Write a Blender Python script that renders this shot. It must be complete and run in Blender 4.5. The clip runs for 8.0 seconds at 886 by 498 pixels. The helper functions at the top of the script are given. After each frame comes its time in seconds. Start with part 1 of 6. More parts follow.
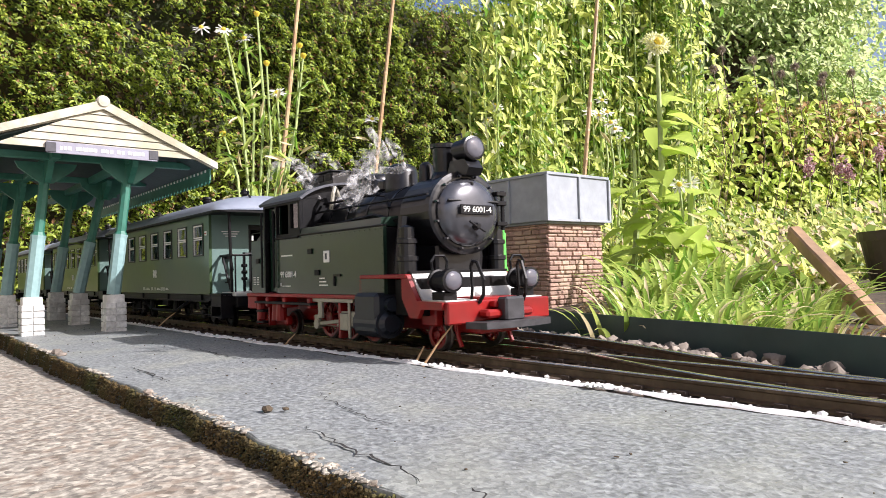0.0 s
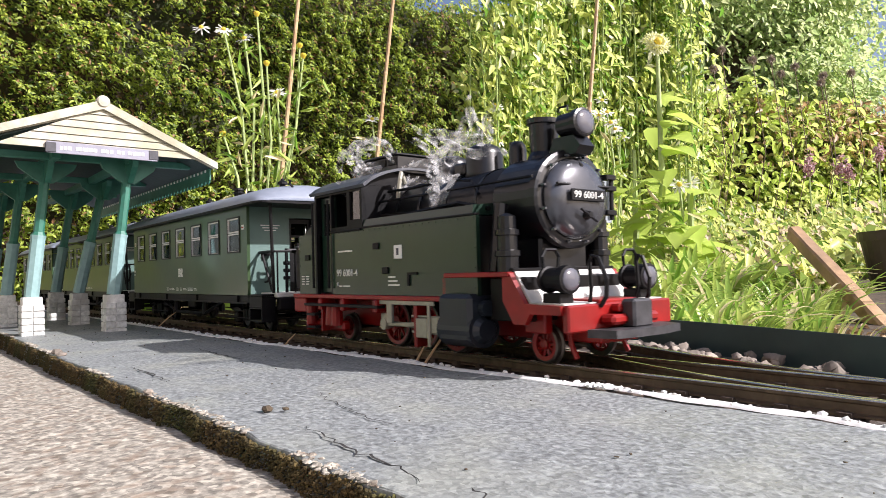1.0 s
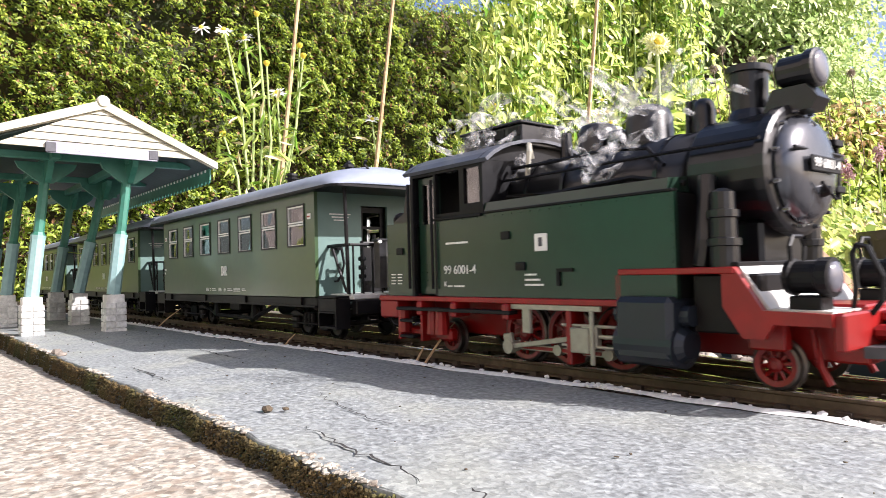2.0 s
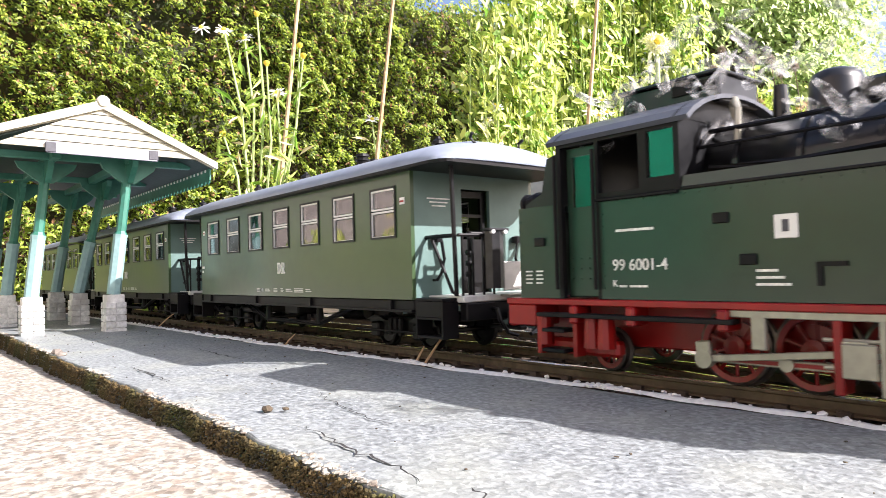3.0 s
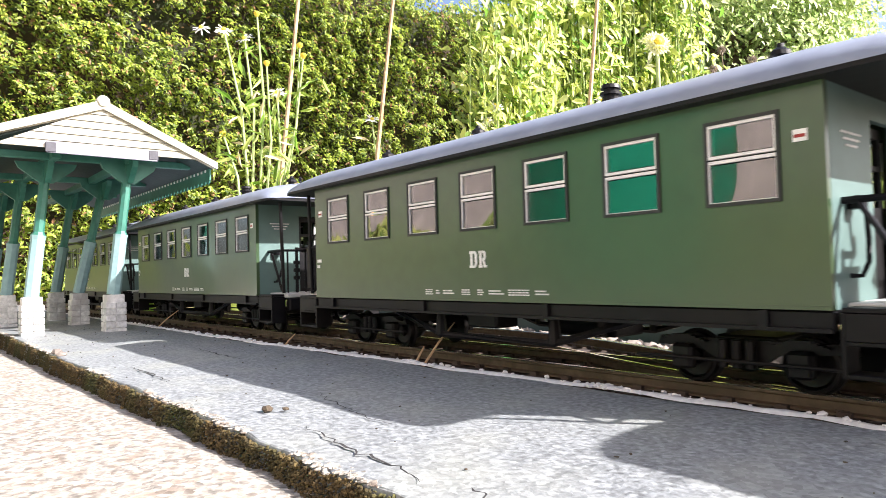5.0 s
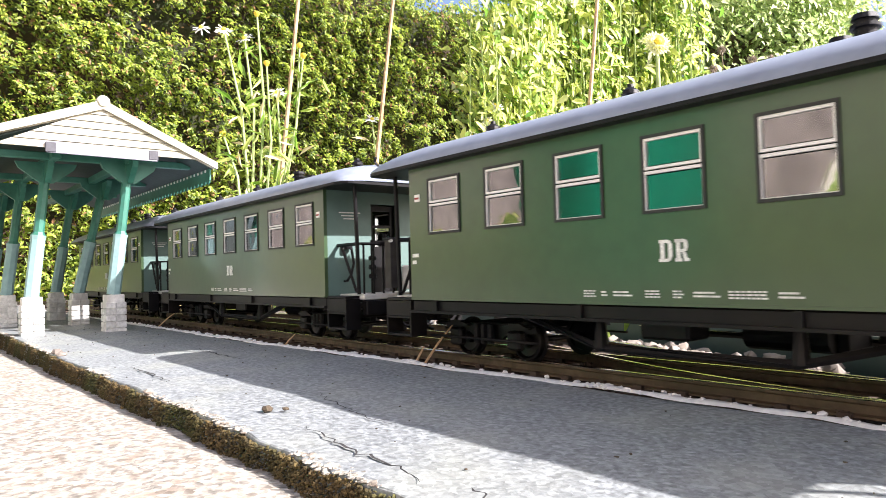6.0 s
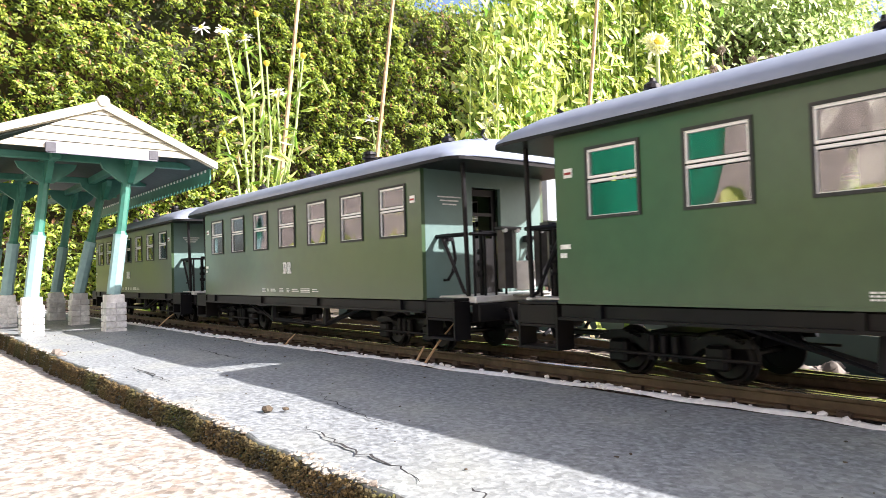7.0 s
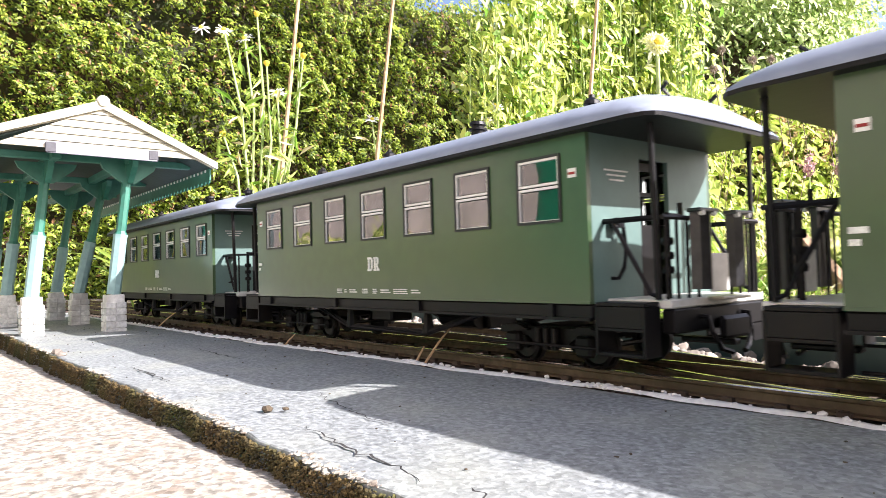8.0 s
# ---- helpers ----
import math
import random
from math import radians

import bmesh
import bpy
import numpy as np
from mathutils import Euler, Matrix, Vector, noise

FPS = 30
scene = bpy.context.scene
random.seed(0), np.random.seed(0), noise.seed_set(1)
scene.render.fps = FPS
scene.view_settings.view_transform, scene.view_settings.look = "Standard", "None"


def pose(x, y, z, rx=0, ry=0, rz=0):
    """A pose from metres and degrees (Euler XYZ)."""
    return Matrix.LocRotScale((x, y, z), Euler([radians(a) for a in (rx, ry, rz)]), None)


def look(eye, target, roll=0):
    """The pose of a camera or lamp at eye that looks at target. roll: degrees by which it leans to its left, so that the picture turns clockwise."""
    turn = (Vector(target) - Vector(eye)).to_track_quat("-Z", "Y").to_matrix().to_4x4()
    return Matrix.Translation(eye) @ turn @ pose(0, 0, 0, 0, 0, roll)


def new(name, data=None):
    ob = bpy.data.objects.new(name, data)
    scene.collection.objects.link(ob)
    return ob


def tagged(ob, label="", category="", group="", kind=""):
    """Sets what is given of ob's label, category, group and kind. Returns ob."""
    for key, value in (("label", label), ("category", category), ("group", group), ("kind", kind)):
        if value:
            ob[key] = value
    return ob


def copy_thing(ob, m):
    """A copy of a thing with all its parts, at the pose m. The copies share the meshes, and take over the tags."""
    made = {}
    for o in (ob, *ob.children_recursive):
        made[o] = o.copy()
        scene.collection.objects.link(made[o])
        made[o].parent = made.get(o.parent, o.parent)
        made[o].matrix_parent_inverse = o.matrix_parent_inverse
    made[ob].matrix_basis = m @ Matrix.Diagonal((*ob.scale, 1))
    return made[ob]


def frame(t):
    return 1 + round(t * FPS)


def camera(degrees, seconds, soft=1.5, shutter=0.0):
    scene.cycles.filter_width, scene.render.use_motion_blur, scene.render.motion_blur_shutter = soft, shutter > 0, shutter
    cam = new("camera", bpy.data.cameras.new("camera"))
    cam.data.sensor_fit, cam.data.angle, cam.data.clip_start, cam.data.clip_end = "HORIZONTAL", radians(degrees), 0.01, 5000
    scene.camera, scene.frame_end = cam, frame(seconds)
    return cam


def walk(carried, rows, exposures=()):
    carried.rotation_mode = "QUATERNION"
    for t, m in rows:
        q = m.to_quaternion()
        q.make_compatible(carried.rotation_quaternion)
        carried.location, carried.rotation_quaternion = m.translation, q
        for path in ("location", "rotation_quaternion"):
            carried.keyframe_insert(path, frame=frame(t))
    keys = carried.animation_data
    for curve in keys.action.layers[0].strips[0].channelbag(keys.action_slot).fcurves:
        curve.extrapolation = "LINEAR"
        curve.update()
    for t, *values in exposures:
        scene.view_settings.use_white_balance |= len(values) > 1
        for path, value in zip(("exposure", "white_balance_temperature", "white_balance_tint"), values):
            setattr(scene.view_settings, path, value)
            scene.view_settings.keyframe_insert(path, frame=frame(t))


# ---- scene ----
EYE = (0.409, -0.362, 0.063)
cam = camera(66.3, 8.0, soft=0.8, shutter=0.3)
VIEW = Matrix.LocRotScale(EYE, None, None) @ look((0, 0, 0), (-0.773, 0.634, 0.0321), -1.57)
walk(cam, [(0.0, VIEW), (8.0, VIEW)],
     exposures=[(0.0, 0.58, 6150, 18), (1.0, 0.58, 6150, 18), (1.5, 0.84, 6150, 18), (2.0, 1.08, 6150, 18), (2.8, 1.36, 6150, 18), (3.5, 1.48, 6150, 18), (8.0, 1.53, 6150, 18)])

# ---- light ----
world = bpy.data.worlds.new("sky")
scene.world = world
world.use_nodes = True
wn = world.node_tree.nodes
sky = wn.new("ShaderNodeTexSky")
sky.sky_type = "NISHITA"
sky.sun_disc = False
SUN = Vector((1.16, 0.77, 1.0)).normalized()
sky.sun_elevation = math.asin(SUN.z)
sky.sun_rotation = math.atan2(SUN.x, SUN.y)
sky.air_density, sky.dust_density = 1.0, 4.0
world.node_tree.links.new(sky.outputs[0], wn["Background"].inputs[0])
wn["Background"].inputs[1].default_value = 0.10
sun = new("sun", bpy.data.lights.new("sun", "SUN"))
sun.data.energy, sun.data.angle, sun.data.color = 5.0, radians(0.6), (1.0, 0.95, 0.88)
sun.matrix_world = look(SUN * 20, (0, 0, 0))


# ---- materials ----
def mk(name, base, rough=0.6, metal=0.0, scale=60.0, var=0.2, bump=0.1, second=None, coarse=0.15, island=0.0, obj=0.0, spec=0.5, detail=6, speck=None):
    """A surface with fine grain and broad stains; second: a stain colour."""
    m = bpy.data.materials.new(name)
    m.use_nodes = True
    n, l = m.node_tree.nodes, m.node_tree.links
    b = n["Principled BSDF"]
    tc = n.new("ShaderNodeTexCoord")
    fine, broad = n.new("ShaderNodeTexNoise"), n.new("ShaderNodeTexNoise")
    fine.inputs["Scale"].default_value, fine.inputs["Detail"].default_value = scale, detail
    broad.inputs["Scale"].default_value, broad.inputs["Detail"].default_value = scale * coarse, 4
    for t in (fine, broad):
        l.new(tc.outputs["Object"], t.inputs["Vector"])
    ramp = n.new("ShaderNodeValToRGB")
    ramp.color_ramp.elements[0].position, ramp.color_ramp.elements[1].position = 0.3, 0.7
    ramp.color_ramp.elements[0].color = (*[c * (1 - var) for c in base], 1)
    ramp.color_ramp.elements[1].color = (*[min(1, c * (1 + var)) for c in base], 1)
    l.new(fine.outputs[0], ramp.inputs[0])
    mix = n.new("ShaderNodeMix")
    mix.data_type = "RGBA"
    l.new(ramp.outputs[0], mix.inputs[6])
    mix.inputs[7].default_value = (*(second or [c * (1 - var) for c in base]), 1)
    st = n.new("ShaderNodeValToRGB")
    st.color_ramp.elements[0].position, st.color_ramp.elements[1].position = 0.48, 0.68
    l.new(broad.outputs[0], st.inputs[0])
    l.new(st.outputs[0], mix.inputs[0])
    out = mix.outputs[2]
    if speck:
        # stones of mixed tone: (cells per metre, strength)
        vo = n.new("ShaderNodeTexVoronoi")
        vo.inputs["Scale"].default_value = speck[0]
        l.new(tc.outputs["Object"], vo.inputs["Vector"])
        sep = n.new("ShaderNodeSeparateColor")
        l.new(vo.outputs["Color"], sep.inputs[0])
        sr = n.new("ShaderNodeMapRange")
        sr.inputs["To Min"].default_value, sr.inputs["To Max"].default_value = 1 - speck[1], 1 + speck[1]
        l.new(sep.outputs[0], sr.inputs["Value"])
        sh = n.new("ShaderNodeHueSaturation")
        l.new(sr.outputs[0], sh.inputs["Value"])
        l.new(out, sh.inputs["Color"])
        out = sh.outputs[0]
    if island or obj:
        hsv = n.new("ShaderNodeHueSaturation")
        src = n.new("ShaderNodeNewGeometry").outputs["Random Per Island"] if island else n.new("ShaderNodeObjectInfo").outputs["Random"]
        amount = island or obj
        mr = n.new("ShaderNodeMapRange")
        mr.inputs["To Min"].default_value, mr.inputs["To Max"].default_value = 1 - amount, 1 + amount
        l.new(src, mr.inputs["Value"])
        l.new(mr.outputs[0], hsv.inputs["Value"])
        l.new(out, hsv.inputs["Color"])
        out = hsv.outputs[0]
    l.new(out, b.inputs["Base Color"])
    b.inputs["Roughness"].default_value, b.inputs["Metallic"].default_value = rough, metal
    b.inputs["Specular IOR Level"].default_value = spec
    if bump:
        bp = n.new("ShaderNodeBump")
        bp.inputs["Strength"].default_value, bp.inputs["Distance"].default_value = bump, 0.3 / scale
        l.new(fine.outputs[0], bp.inputs["Height"])
        l.new(bp.outputs[0], b.inputs["Normal"])
    return m


def leafy(name, a, b_, glow=0.45, rough=0.45, dead=None, share=0.06):
    """Leaves: a colour between a and b_ for each leaf, with light passing through; a share of them withered."""
    m = bpy.data.materials.new(name)
    m.use_nodes = True
    n, l = m.node_tree.nodes, m.node_tree.links
    p = n["Principled BSDF"]
    r = n.new("ShaderNodeValToRGB")
    e = r.color_ramp.elements
    e[0].color, e[1].color = (*a, 1), (*b_, 1)
    e[1].position = 1 - share
    if dead:
        x = e.new(min(0.995, 1 - share + 0.01))
        x.color = (*dead, 1)
    l.new(n.new("ShaderNodeNewGeometry").outputs["Random Per Island"], r.inputs[0])
    l.new(r.outputs[0], p.inputs["Base Color"])
    p.inputs["Roughness"].default_value = rough
    tr, ms = n.new("ShaderNodeBsdfTranslucent"), n.new("ShaderNodeMixShader")
    l.new(r.outputs[0], tr.inputs[0])
    ms.inputs[0].default_value = glow
    l.new(p.outputs[0], ms.inputs[1])
    l.new(tr.outputs[0], ms.inputs[2])
    l.new(ms.outputs[0], n["Material Output"].inputs[0])
    return m


def glassy(name, tint=(0.8, 0.85, 0.82), rough=0.03):
    m = bpy.data.materials.new(name)
    m.use_nodes = True
    n, l = m.node_tree.nodes, m.node_tree.links
    g, t, ms, fr = n.new("ShaderNodeBsdfGlossy"), n.new("ShaderNodeBsdfTransparent"), n.new("ShaderNodeMixShader"), n.new("ShaderNodeFresnel")
    g.inputs["Roughness"].default_value = rough
    t.inputs[0].default_value = (*tint, 1)
    fr.inputs[0].default_value = 2.8
    tc, wv, bp = n.new("ShaderNodeTexCoord"), n.new("ShaderNodeTexNoise"), n.new("ShaderNodeBump")
    wv.inputs["Scale"].default_value, wv.inputs["Detail"].default_value = 26, 1
    bp.inputs["Strength"].default_value, bp.inputs["Distance"].default_value = 0.2, 0.004
    l.new(tc.outputs["Object"], wv.inputs["Vector"])
    l.new(wv.outputs[0], bp.inputs["Height"])
    l.new(bp.outputs[0], g.inputs["Normal"])
    l.new(fr.outputs[0], ms.inputs[0])
    l.new(t.outputs[0], ms.inputs[1])
    l.new(g.outputs[0], ms.inputs[2])
    l.new(ms.outputs[0], n["Material Output"].inputs[0])
    return m


M_GREEN = mk("coach_green_paint", (0.034, 0.072, 0.029), 0.34, scale=90, var=0.1, bump=0.02, second=(0.045, 0.08, 0.03), coarse=0.08)
M_LOCO = mk("loco_green_paint", (0.006, 0.025, 0.014), 0.34, scale=90, var=0.12, bump=0.02, second=(0.012, 0.022, 0.014), coarse=0.08)
for varnished, amount in ((M_GREEN, 0.5), (M_LOCO, 0.45)):
    gloss = varnished.node_tree.nodes["Principled BSDF"]
    gloss.inputs["Coat Weight"].default_value, gloss.inputs["Coat Roughness"].default_value = amount, 0.16
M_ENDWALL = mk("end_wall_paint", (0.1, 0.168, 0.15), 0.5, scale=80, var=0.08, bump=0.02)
M_BLACK = mk("black_paint", (0.005, 0.005, 0.006), 0.45, scale=120, var=0.3, bump=0.05, second=(0.011, 0.009, 0.008), spec=0.2)
M_LEATHER = mk("worn_black_leather", (0.03, 0.03, 0.032), 0.33, scale=140, var=0.4, bump=0.15, second=(0.06, 0.058, 0.055))
M_SOOT = mk("boiler_black", (0.0055, 0.006, 0.008), 0.29, scale=150, var=0.3, bump=0.03, second=(0.012, 0.012, 0.014))
M_RED = mk("red_paint", (0.26, 0.005, 0.004), 0.38, scale=100, var=0.15, bump=0.03, second=(0.17, 0.005, 0.004))
M_STEEL = mk("rod_metal", (0.36, 0.345, 0.28), 0.42, 0.4, scale=200, var=0.15, bump=0.03)
M_SILVER = mk("smokebox_silver", (0.1, 0.105, 0.12), 0.2, 0.6, scale=150, var=0.12, bump=0.03)
M_TYRE = mk("wheel_rim_metal", (0.13, 0.11, 0.1), 0.35, 0.8, scale=200, var=0.2, bump=0.02)
M_ROOF = mk("roof_grey_paint", (0.23, 0.26, 0.32), 0.45, scale=70, var=0.1, bump=0.05, second=(0.24, 0.26, 0.3))
M_CABROOF = mk("cab_roof_slate", (0.06, 0.066, 0.082), 0.4, scale=80, var=0.2, bump=0.05, second=(0.08, 0.085, 0.1))
M_WHITE = mk("white_paint", (0.78, 0.78, 0.75), 0.5, scale=150, var=0.06, bump=0.02)
M_LETTER = mk("white_lettering", (0.75, 0.76, 0.72), 0.6, scale=900, var=0.25, bump=0.0)
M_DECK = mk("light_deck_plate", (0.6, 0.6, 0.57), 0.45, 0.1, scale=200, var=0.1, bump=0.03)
M_RUBBER = mk("window_rubber", (0.02, 0.022, 0.02), 0.6, scale=300, var=0.2, bump=0.0)
M_GLASS = glassy("window_glass")
M_LENS = mk("lamp_lens", (0.12, 0.12, 0.14), 0.1, scale=200, var=0.05, bump=0.0)
M_INSIDE = mk("coach_interior_wood", (0.33, 0.26, 0.17), 0.6, scale=60, var=0.2, bump=0.05)
# post green made pale, as where sun strikes the lower posts
M_FOOT = mk("sun_patch_post_paint", (0.24, 0.38, 0.38), 0.6, scale=120, var=0.12, bump=0.1, second=(0.2, 0.34, 0.33))
M_STATION = mk("station_green_paint", (0.03, 0.15, 0.105), 0.5, scale=120, var=0.15, bump=0.08, second=(0.05, 0.2, 0.15))
M_CREAM = mk("weathered_cream_boards", (0.5, 0.47, 0.38), 0.75, scale=90, var=0.2, bump=0.25, second=(0.36, 0.34, 0.24))
M_BLOCK = mk("whitewashed_blocks", (0.62, 0.62, 0.59), 0.85, scale=200, var=0.2, bump=0.4, second=(0.42, 0.41, 0.38), obj=0.15)
M_FELT = mk("grey_roofing_felt", (0.222, 0.238, 0.236), 0.55, scale=330, var=0.42, bump=0.8, second=(0.262, 0.276, 0.252), coarse=0.05, speck=(420, 0.25))
M_SLAB = mk("concrete_slab", (0.315, 0.29, 0.24), 0.9, scale=260, var=0.55, bump=0.7, second=(0.23, 0.185, 0.14), coarse=0.45, speck=(330, 0.4))
M_EDGE = mk("white_edge_paint", (0.8, 0.79, 0.76), 0.8, scale=300, var=0.12, bump=0.4)
M_MOSS = mk("moss_and_dirt", (0.085, 0.058, 0.02), 0.95, scale=110, var=0.5, bump=0.8, second=(0.055, 0.06, 0.016), island=0.45)
M_RAIL = mk("rusty_rail", (0.12, 0.085, 0.055), 0.6, 0.4, scale=200, var=0.3, bump=0.2)
M_HEAD = mk("polished_rail_head", (0.8, 0.74, 0.64), 0.22, 0.95, scale=200, var=0.15, bump=0.03)
M_SLEEPER = mk("dark_sleeper", (0.06, 0.042, 0.03), 0.8, scale=160, var=0.35, bump=0.3, obj=0.25)
M_BALLAST = mk("ballast_soil", (0.09, 0.075, 0.06), 0.95, scale=90, var=0.5, bump=1.0, second=(0.14, 0.12, 0.1), coarse=0.3)
M_SOIL = mk("garden_soil", (0.07, 0.05, 0.033), 0.95, scale=25, var=0.4, bump=1.0, second=(0.1, 0.085, 0.05))
M_STONE = mk("pebble_stone", (0.26, 0.22, 0.18), 0.85, scale=70, var=0.25, bump=0.3, obj=0.5)
M_EDGING = mk("edging_strip", (0.05, 0.085, 0.085), 0.45, 0.2, scale=30, var=0.2, bump=0.08, second=(0.07, 0.1, 0.1))
M_BRICK = mk("tower_stone", (0.36, 0.235, 0.185), 0.85, scale=150, var=0.25, bump=0.5, obj=0.25, second=(0.45, 0.33, 0.24))
M_MORTAR = mk("tower_mortar", (0.38, 0.27, 0.21), 0.9, scale=200, var=0.2, bump=0.3)
M_TANK = mk("tank_grey_paint", (0.33, 0.36, 0.4), 0.55, scale=60, var=0.1, bump=0.08, second=(0.27, 0.3, 0.33))
M_CANE = mk("bamboo_cane", (0.52, 0.36, 0.2), 0.55, scale=60, var=0.25, bump=0.15, second=(0.4, 0.25, 0.13))
M_WOOD = mk("old_timber", (0.42, 0.27, 0.15), 0.8, scale=45, var=0.3, bump=0.4, second=(0.3, 0.2, 0.12))
M_POT = mk("brown_plastic_pot", (0.05, 0.034, 0.03), 0.5, scale=60, var=0.15, bump=0.05)
M_STEM = mk("green_stem", (0.36, 0.46, 0.17), 0.5, scale=80, var=0.25, bump=0.05)
M_BARK = mk("bark", (0.16, 0.12, 0.08), 0.9, scale=20, var=0.3, bump=0.6)
M_HOUSE = mk("house_brickwork", (0.5, 0.43, 0.39), 0.9, scale=6, var=0.3, bump=0.1)
M_EMERALD = mk("emerald_plastic", (0.02, 0.5, 0.3), 0.4, scale=20, var=0.08, bump=0.02)
L_HEDGE = leafy("hedge_leaves", (0.04, 0.095, 0.013), (0.5, 0.6, 0.085), 0.45, dead=(0.32, 0.18, 0.08), share=0.08)
L_GOLD = leafy("tall_border_leaves", (0.12, 0.27, 0.03), (0.9, 0.93, 0.33), 0.6, dead=(0.9, 0.88, 0.62), share=0.1)
L_BANK = leafy("bank_leaves", (0.09, 0.19, 0.025), (0.86, 0.88, 0.3), 0.5, dead=(0.66, 0.54, 0.4), share=0.16)
L_TREE = leafy("tree_leaves", (0.3, 0.44, 0.14), (0.78, 0.84, 0.45), 0.5)
L_BLADE = leafy("daylily_blades", (0.16, 0.34, 0.03), (0.6, 0.7, 0.18), 0.4, 0.35, dead=(0.8, 0.7, 0.42), share=0.08)
L_BIG = leafy("broad_leaves", (0.45, 0.6, 0.1), (0.72, 0.8, 0.25), 0.5)
L_PETAL = leafy("white_petals", (0.78, 0.78, 0.74), (0.85, 0.85, 0.8), 0.4, 0.6)
L_CREAM = leafy("cream_petals", (0.82, 0.82, 0.42), (0.88, 0.88, 0.6), 0.45, 0.6)
L_YELLOW = leafy("yellow_florets", (0.7, 0.5, 0.03), (0.8, 0.65, 0.08), 0.3, 0.6)
L_PINK = leafy("pink_florets", (0.5, 0.3, 0.33), (0.65, 0.45, 0.48), 0.3, 0.6)
L_GLOBE = mk("seed_head", (0.42, 0.35, 0.3), 0.9, scale=300, var=0.4, bump=0.6)


# ---- mesh helpers ----
def part(name, bm, material, parent=None, label="", smooth=False):
    me = bpy.data.meshes.new(name)
    bm.to_mesh(me)
    bm.free()
    return meshed(name, me, material, parent, label, smooth)


def meshed(name, me, material, parent=None, label="", smooth=False):
    for m in material if isinstance(material, (list, tuple)) else [material]:
        me.materials.append(m)
    if smooth:
        me.shade_smooth()
    ob = new(name, me)
    ob.parent = parent
    if label:
        ob["label"] = label
    return ob


def thing(name, label, category, group="", kind="", at=None):
    ob = tagged(new(name), label, category, group, kind)
    if at is not None:
        ob.matrix_basis = at
    return ob


def box(bm, x0, x1, y0, y1, z0, z1, bevel=0.0, m=None, mat=0):
    vs = [bm.verts.new((x, y, z)) for z in (z0, z1) for y in (y0, y1) for x in (x0, x1)]
    fs = [bm.faces.new([vs[i] for i in f]) for f in ((0, 2, 3, 1), (4, 5, 7, 6), (0, 1, 5, 4), (2, 6, 7, 3), (0, 4, 6, 2), (1, 3, 7, 5))]
    for f in fs:
        f.material_index = mat
    if bevel:
        es = list({e for f in fs for e in f.edges})
        r = bmesh.ops.bevel(bm, geom=es, offset=bevel, segments=1, affect="EDGES")
        vs = list({v for f in r["faces"] for v in f.verts} | {v for v in vs if v.is_valid})
    if m is not None:
        bmesh.ops.transform(bm, matrix=m, verts=vs)
    return bm


def rod(bm, a, b, r, r2=None, seg=8, caps=True):
    """A round bar from a to b."""
    a, b = Vector(a), Vector(b)
    d = b - a
    r2 = r if r2 is None else r2
    q = d.to_track_quat("Z", "Y").to_matrix()
    rings = []
    for c, rr in ((a, r), (b, r2)):
        rings.append([bm.verts.new(c + q @ Vector((rr * math.cos(t), rr * math.sin(t), 0))) for t in (2 * math.pi * i / seg for i in range(seg))])
    for i in range(seg):
        j = (i + 1) % seg
        bm.faces.new((rings[0][i], rings[0][j], rings[1][j], rings[1][i]))
    if caps:
        bm.faces.new(rings[0][::-1])
        bm.faces.new(rings[1])
    return bm


def pipe(bm, pts, r, seg=6):
    """A bent bar through the points."""
    pts = [Vector(p) for p in pts]
    rings = []
    for i, p in enumerate(pts):
        d = (pts[min(i + 1, len(pts) - 1)] - pts[max(i - 1, 0)]).normalized()
        q = d.to_track_quat("Z", "Y").to_matrix()
        rr = r[i] if isinstance(r, (list, tuple)) else r
        rings.append([bm.verts.new(p + q @ Vector((rr * math.cos(t), rr * math.sin(t), 0))) for t in (2 * math.pi * k / seg for k in range(seg))])
    for a, b in zip(rings, rings[1:]):
        # match the closest vertex so that the skin does not twist
        k0 = min(range(seg), key=lambda k: (b[k].co - a[0].co).length)
        for i in range(seg):
            bm.faces.new((a[i], a[(i + 1) % seg], b[(i + 1 + k0) % seg], b[(i + k0) % seg]))
    bm.faces.new(rings[0][::-1])
    bm.faces.new(rings[-1])
    return bm


def lathe(bm, prof, m=None, seg=20, caps=True):
    """A body turned about Z from (radius, height) pairs."""
    rings = []
    for r, z in prof:
        rings.append([bm.verts.new((max(r, 1e-5) * math.cos(t), max(r, 1e-5) * math.sin(t), z)) for t in (2 * math.pi * i / seg for i in range(seg))])
    for a, b in zip(rings, rings[1:]):
        for i in range(seg):
            j = (i + 1) % seg
            bm.faces.new((a[i], a[j], b[j], b[i]))
    if caps:
        bm.faces.new(rings[0][::-1])
        bm.faces.new(rings[-1])
    if m is not None:
        bmesh.ops.transform(bm, matrix=m, verts=[v for r in rings for v in r])
    return bm


def extrude(bm, outline, axis, a, b):
    """A plate: an outline in the plane across axis ('x': (y, z), 'y': (x, z), 'z': (x, y)) from a to b."""
    def put(p, v):
        return {"x": (v, p[0], p[1]), "y": (p[0], v, p[1]), "z": (p[0], p[1], v)}[axis]
    lo = [bm.verts.new(put(p, a)) for p in outline]
    hi = [bm.verts.new(put(p, b)) for p in outline]
    n = len(outline)
    for i in range(n):
        bm.faces.new((lo[i], lo[(i + 1) % n], hi[(i + 1) % n], hi[i]))
    bm.faces.new(lo[::-1])
    bm.faces.new(hi)
    bmesh.ops.recalc_face_normals(bm, faces=bm.faces[:])
    return bm


def B():
    return bmesh.new()


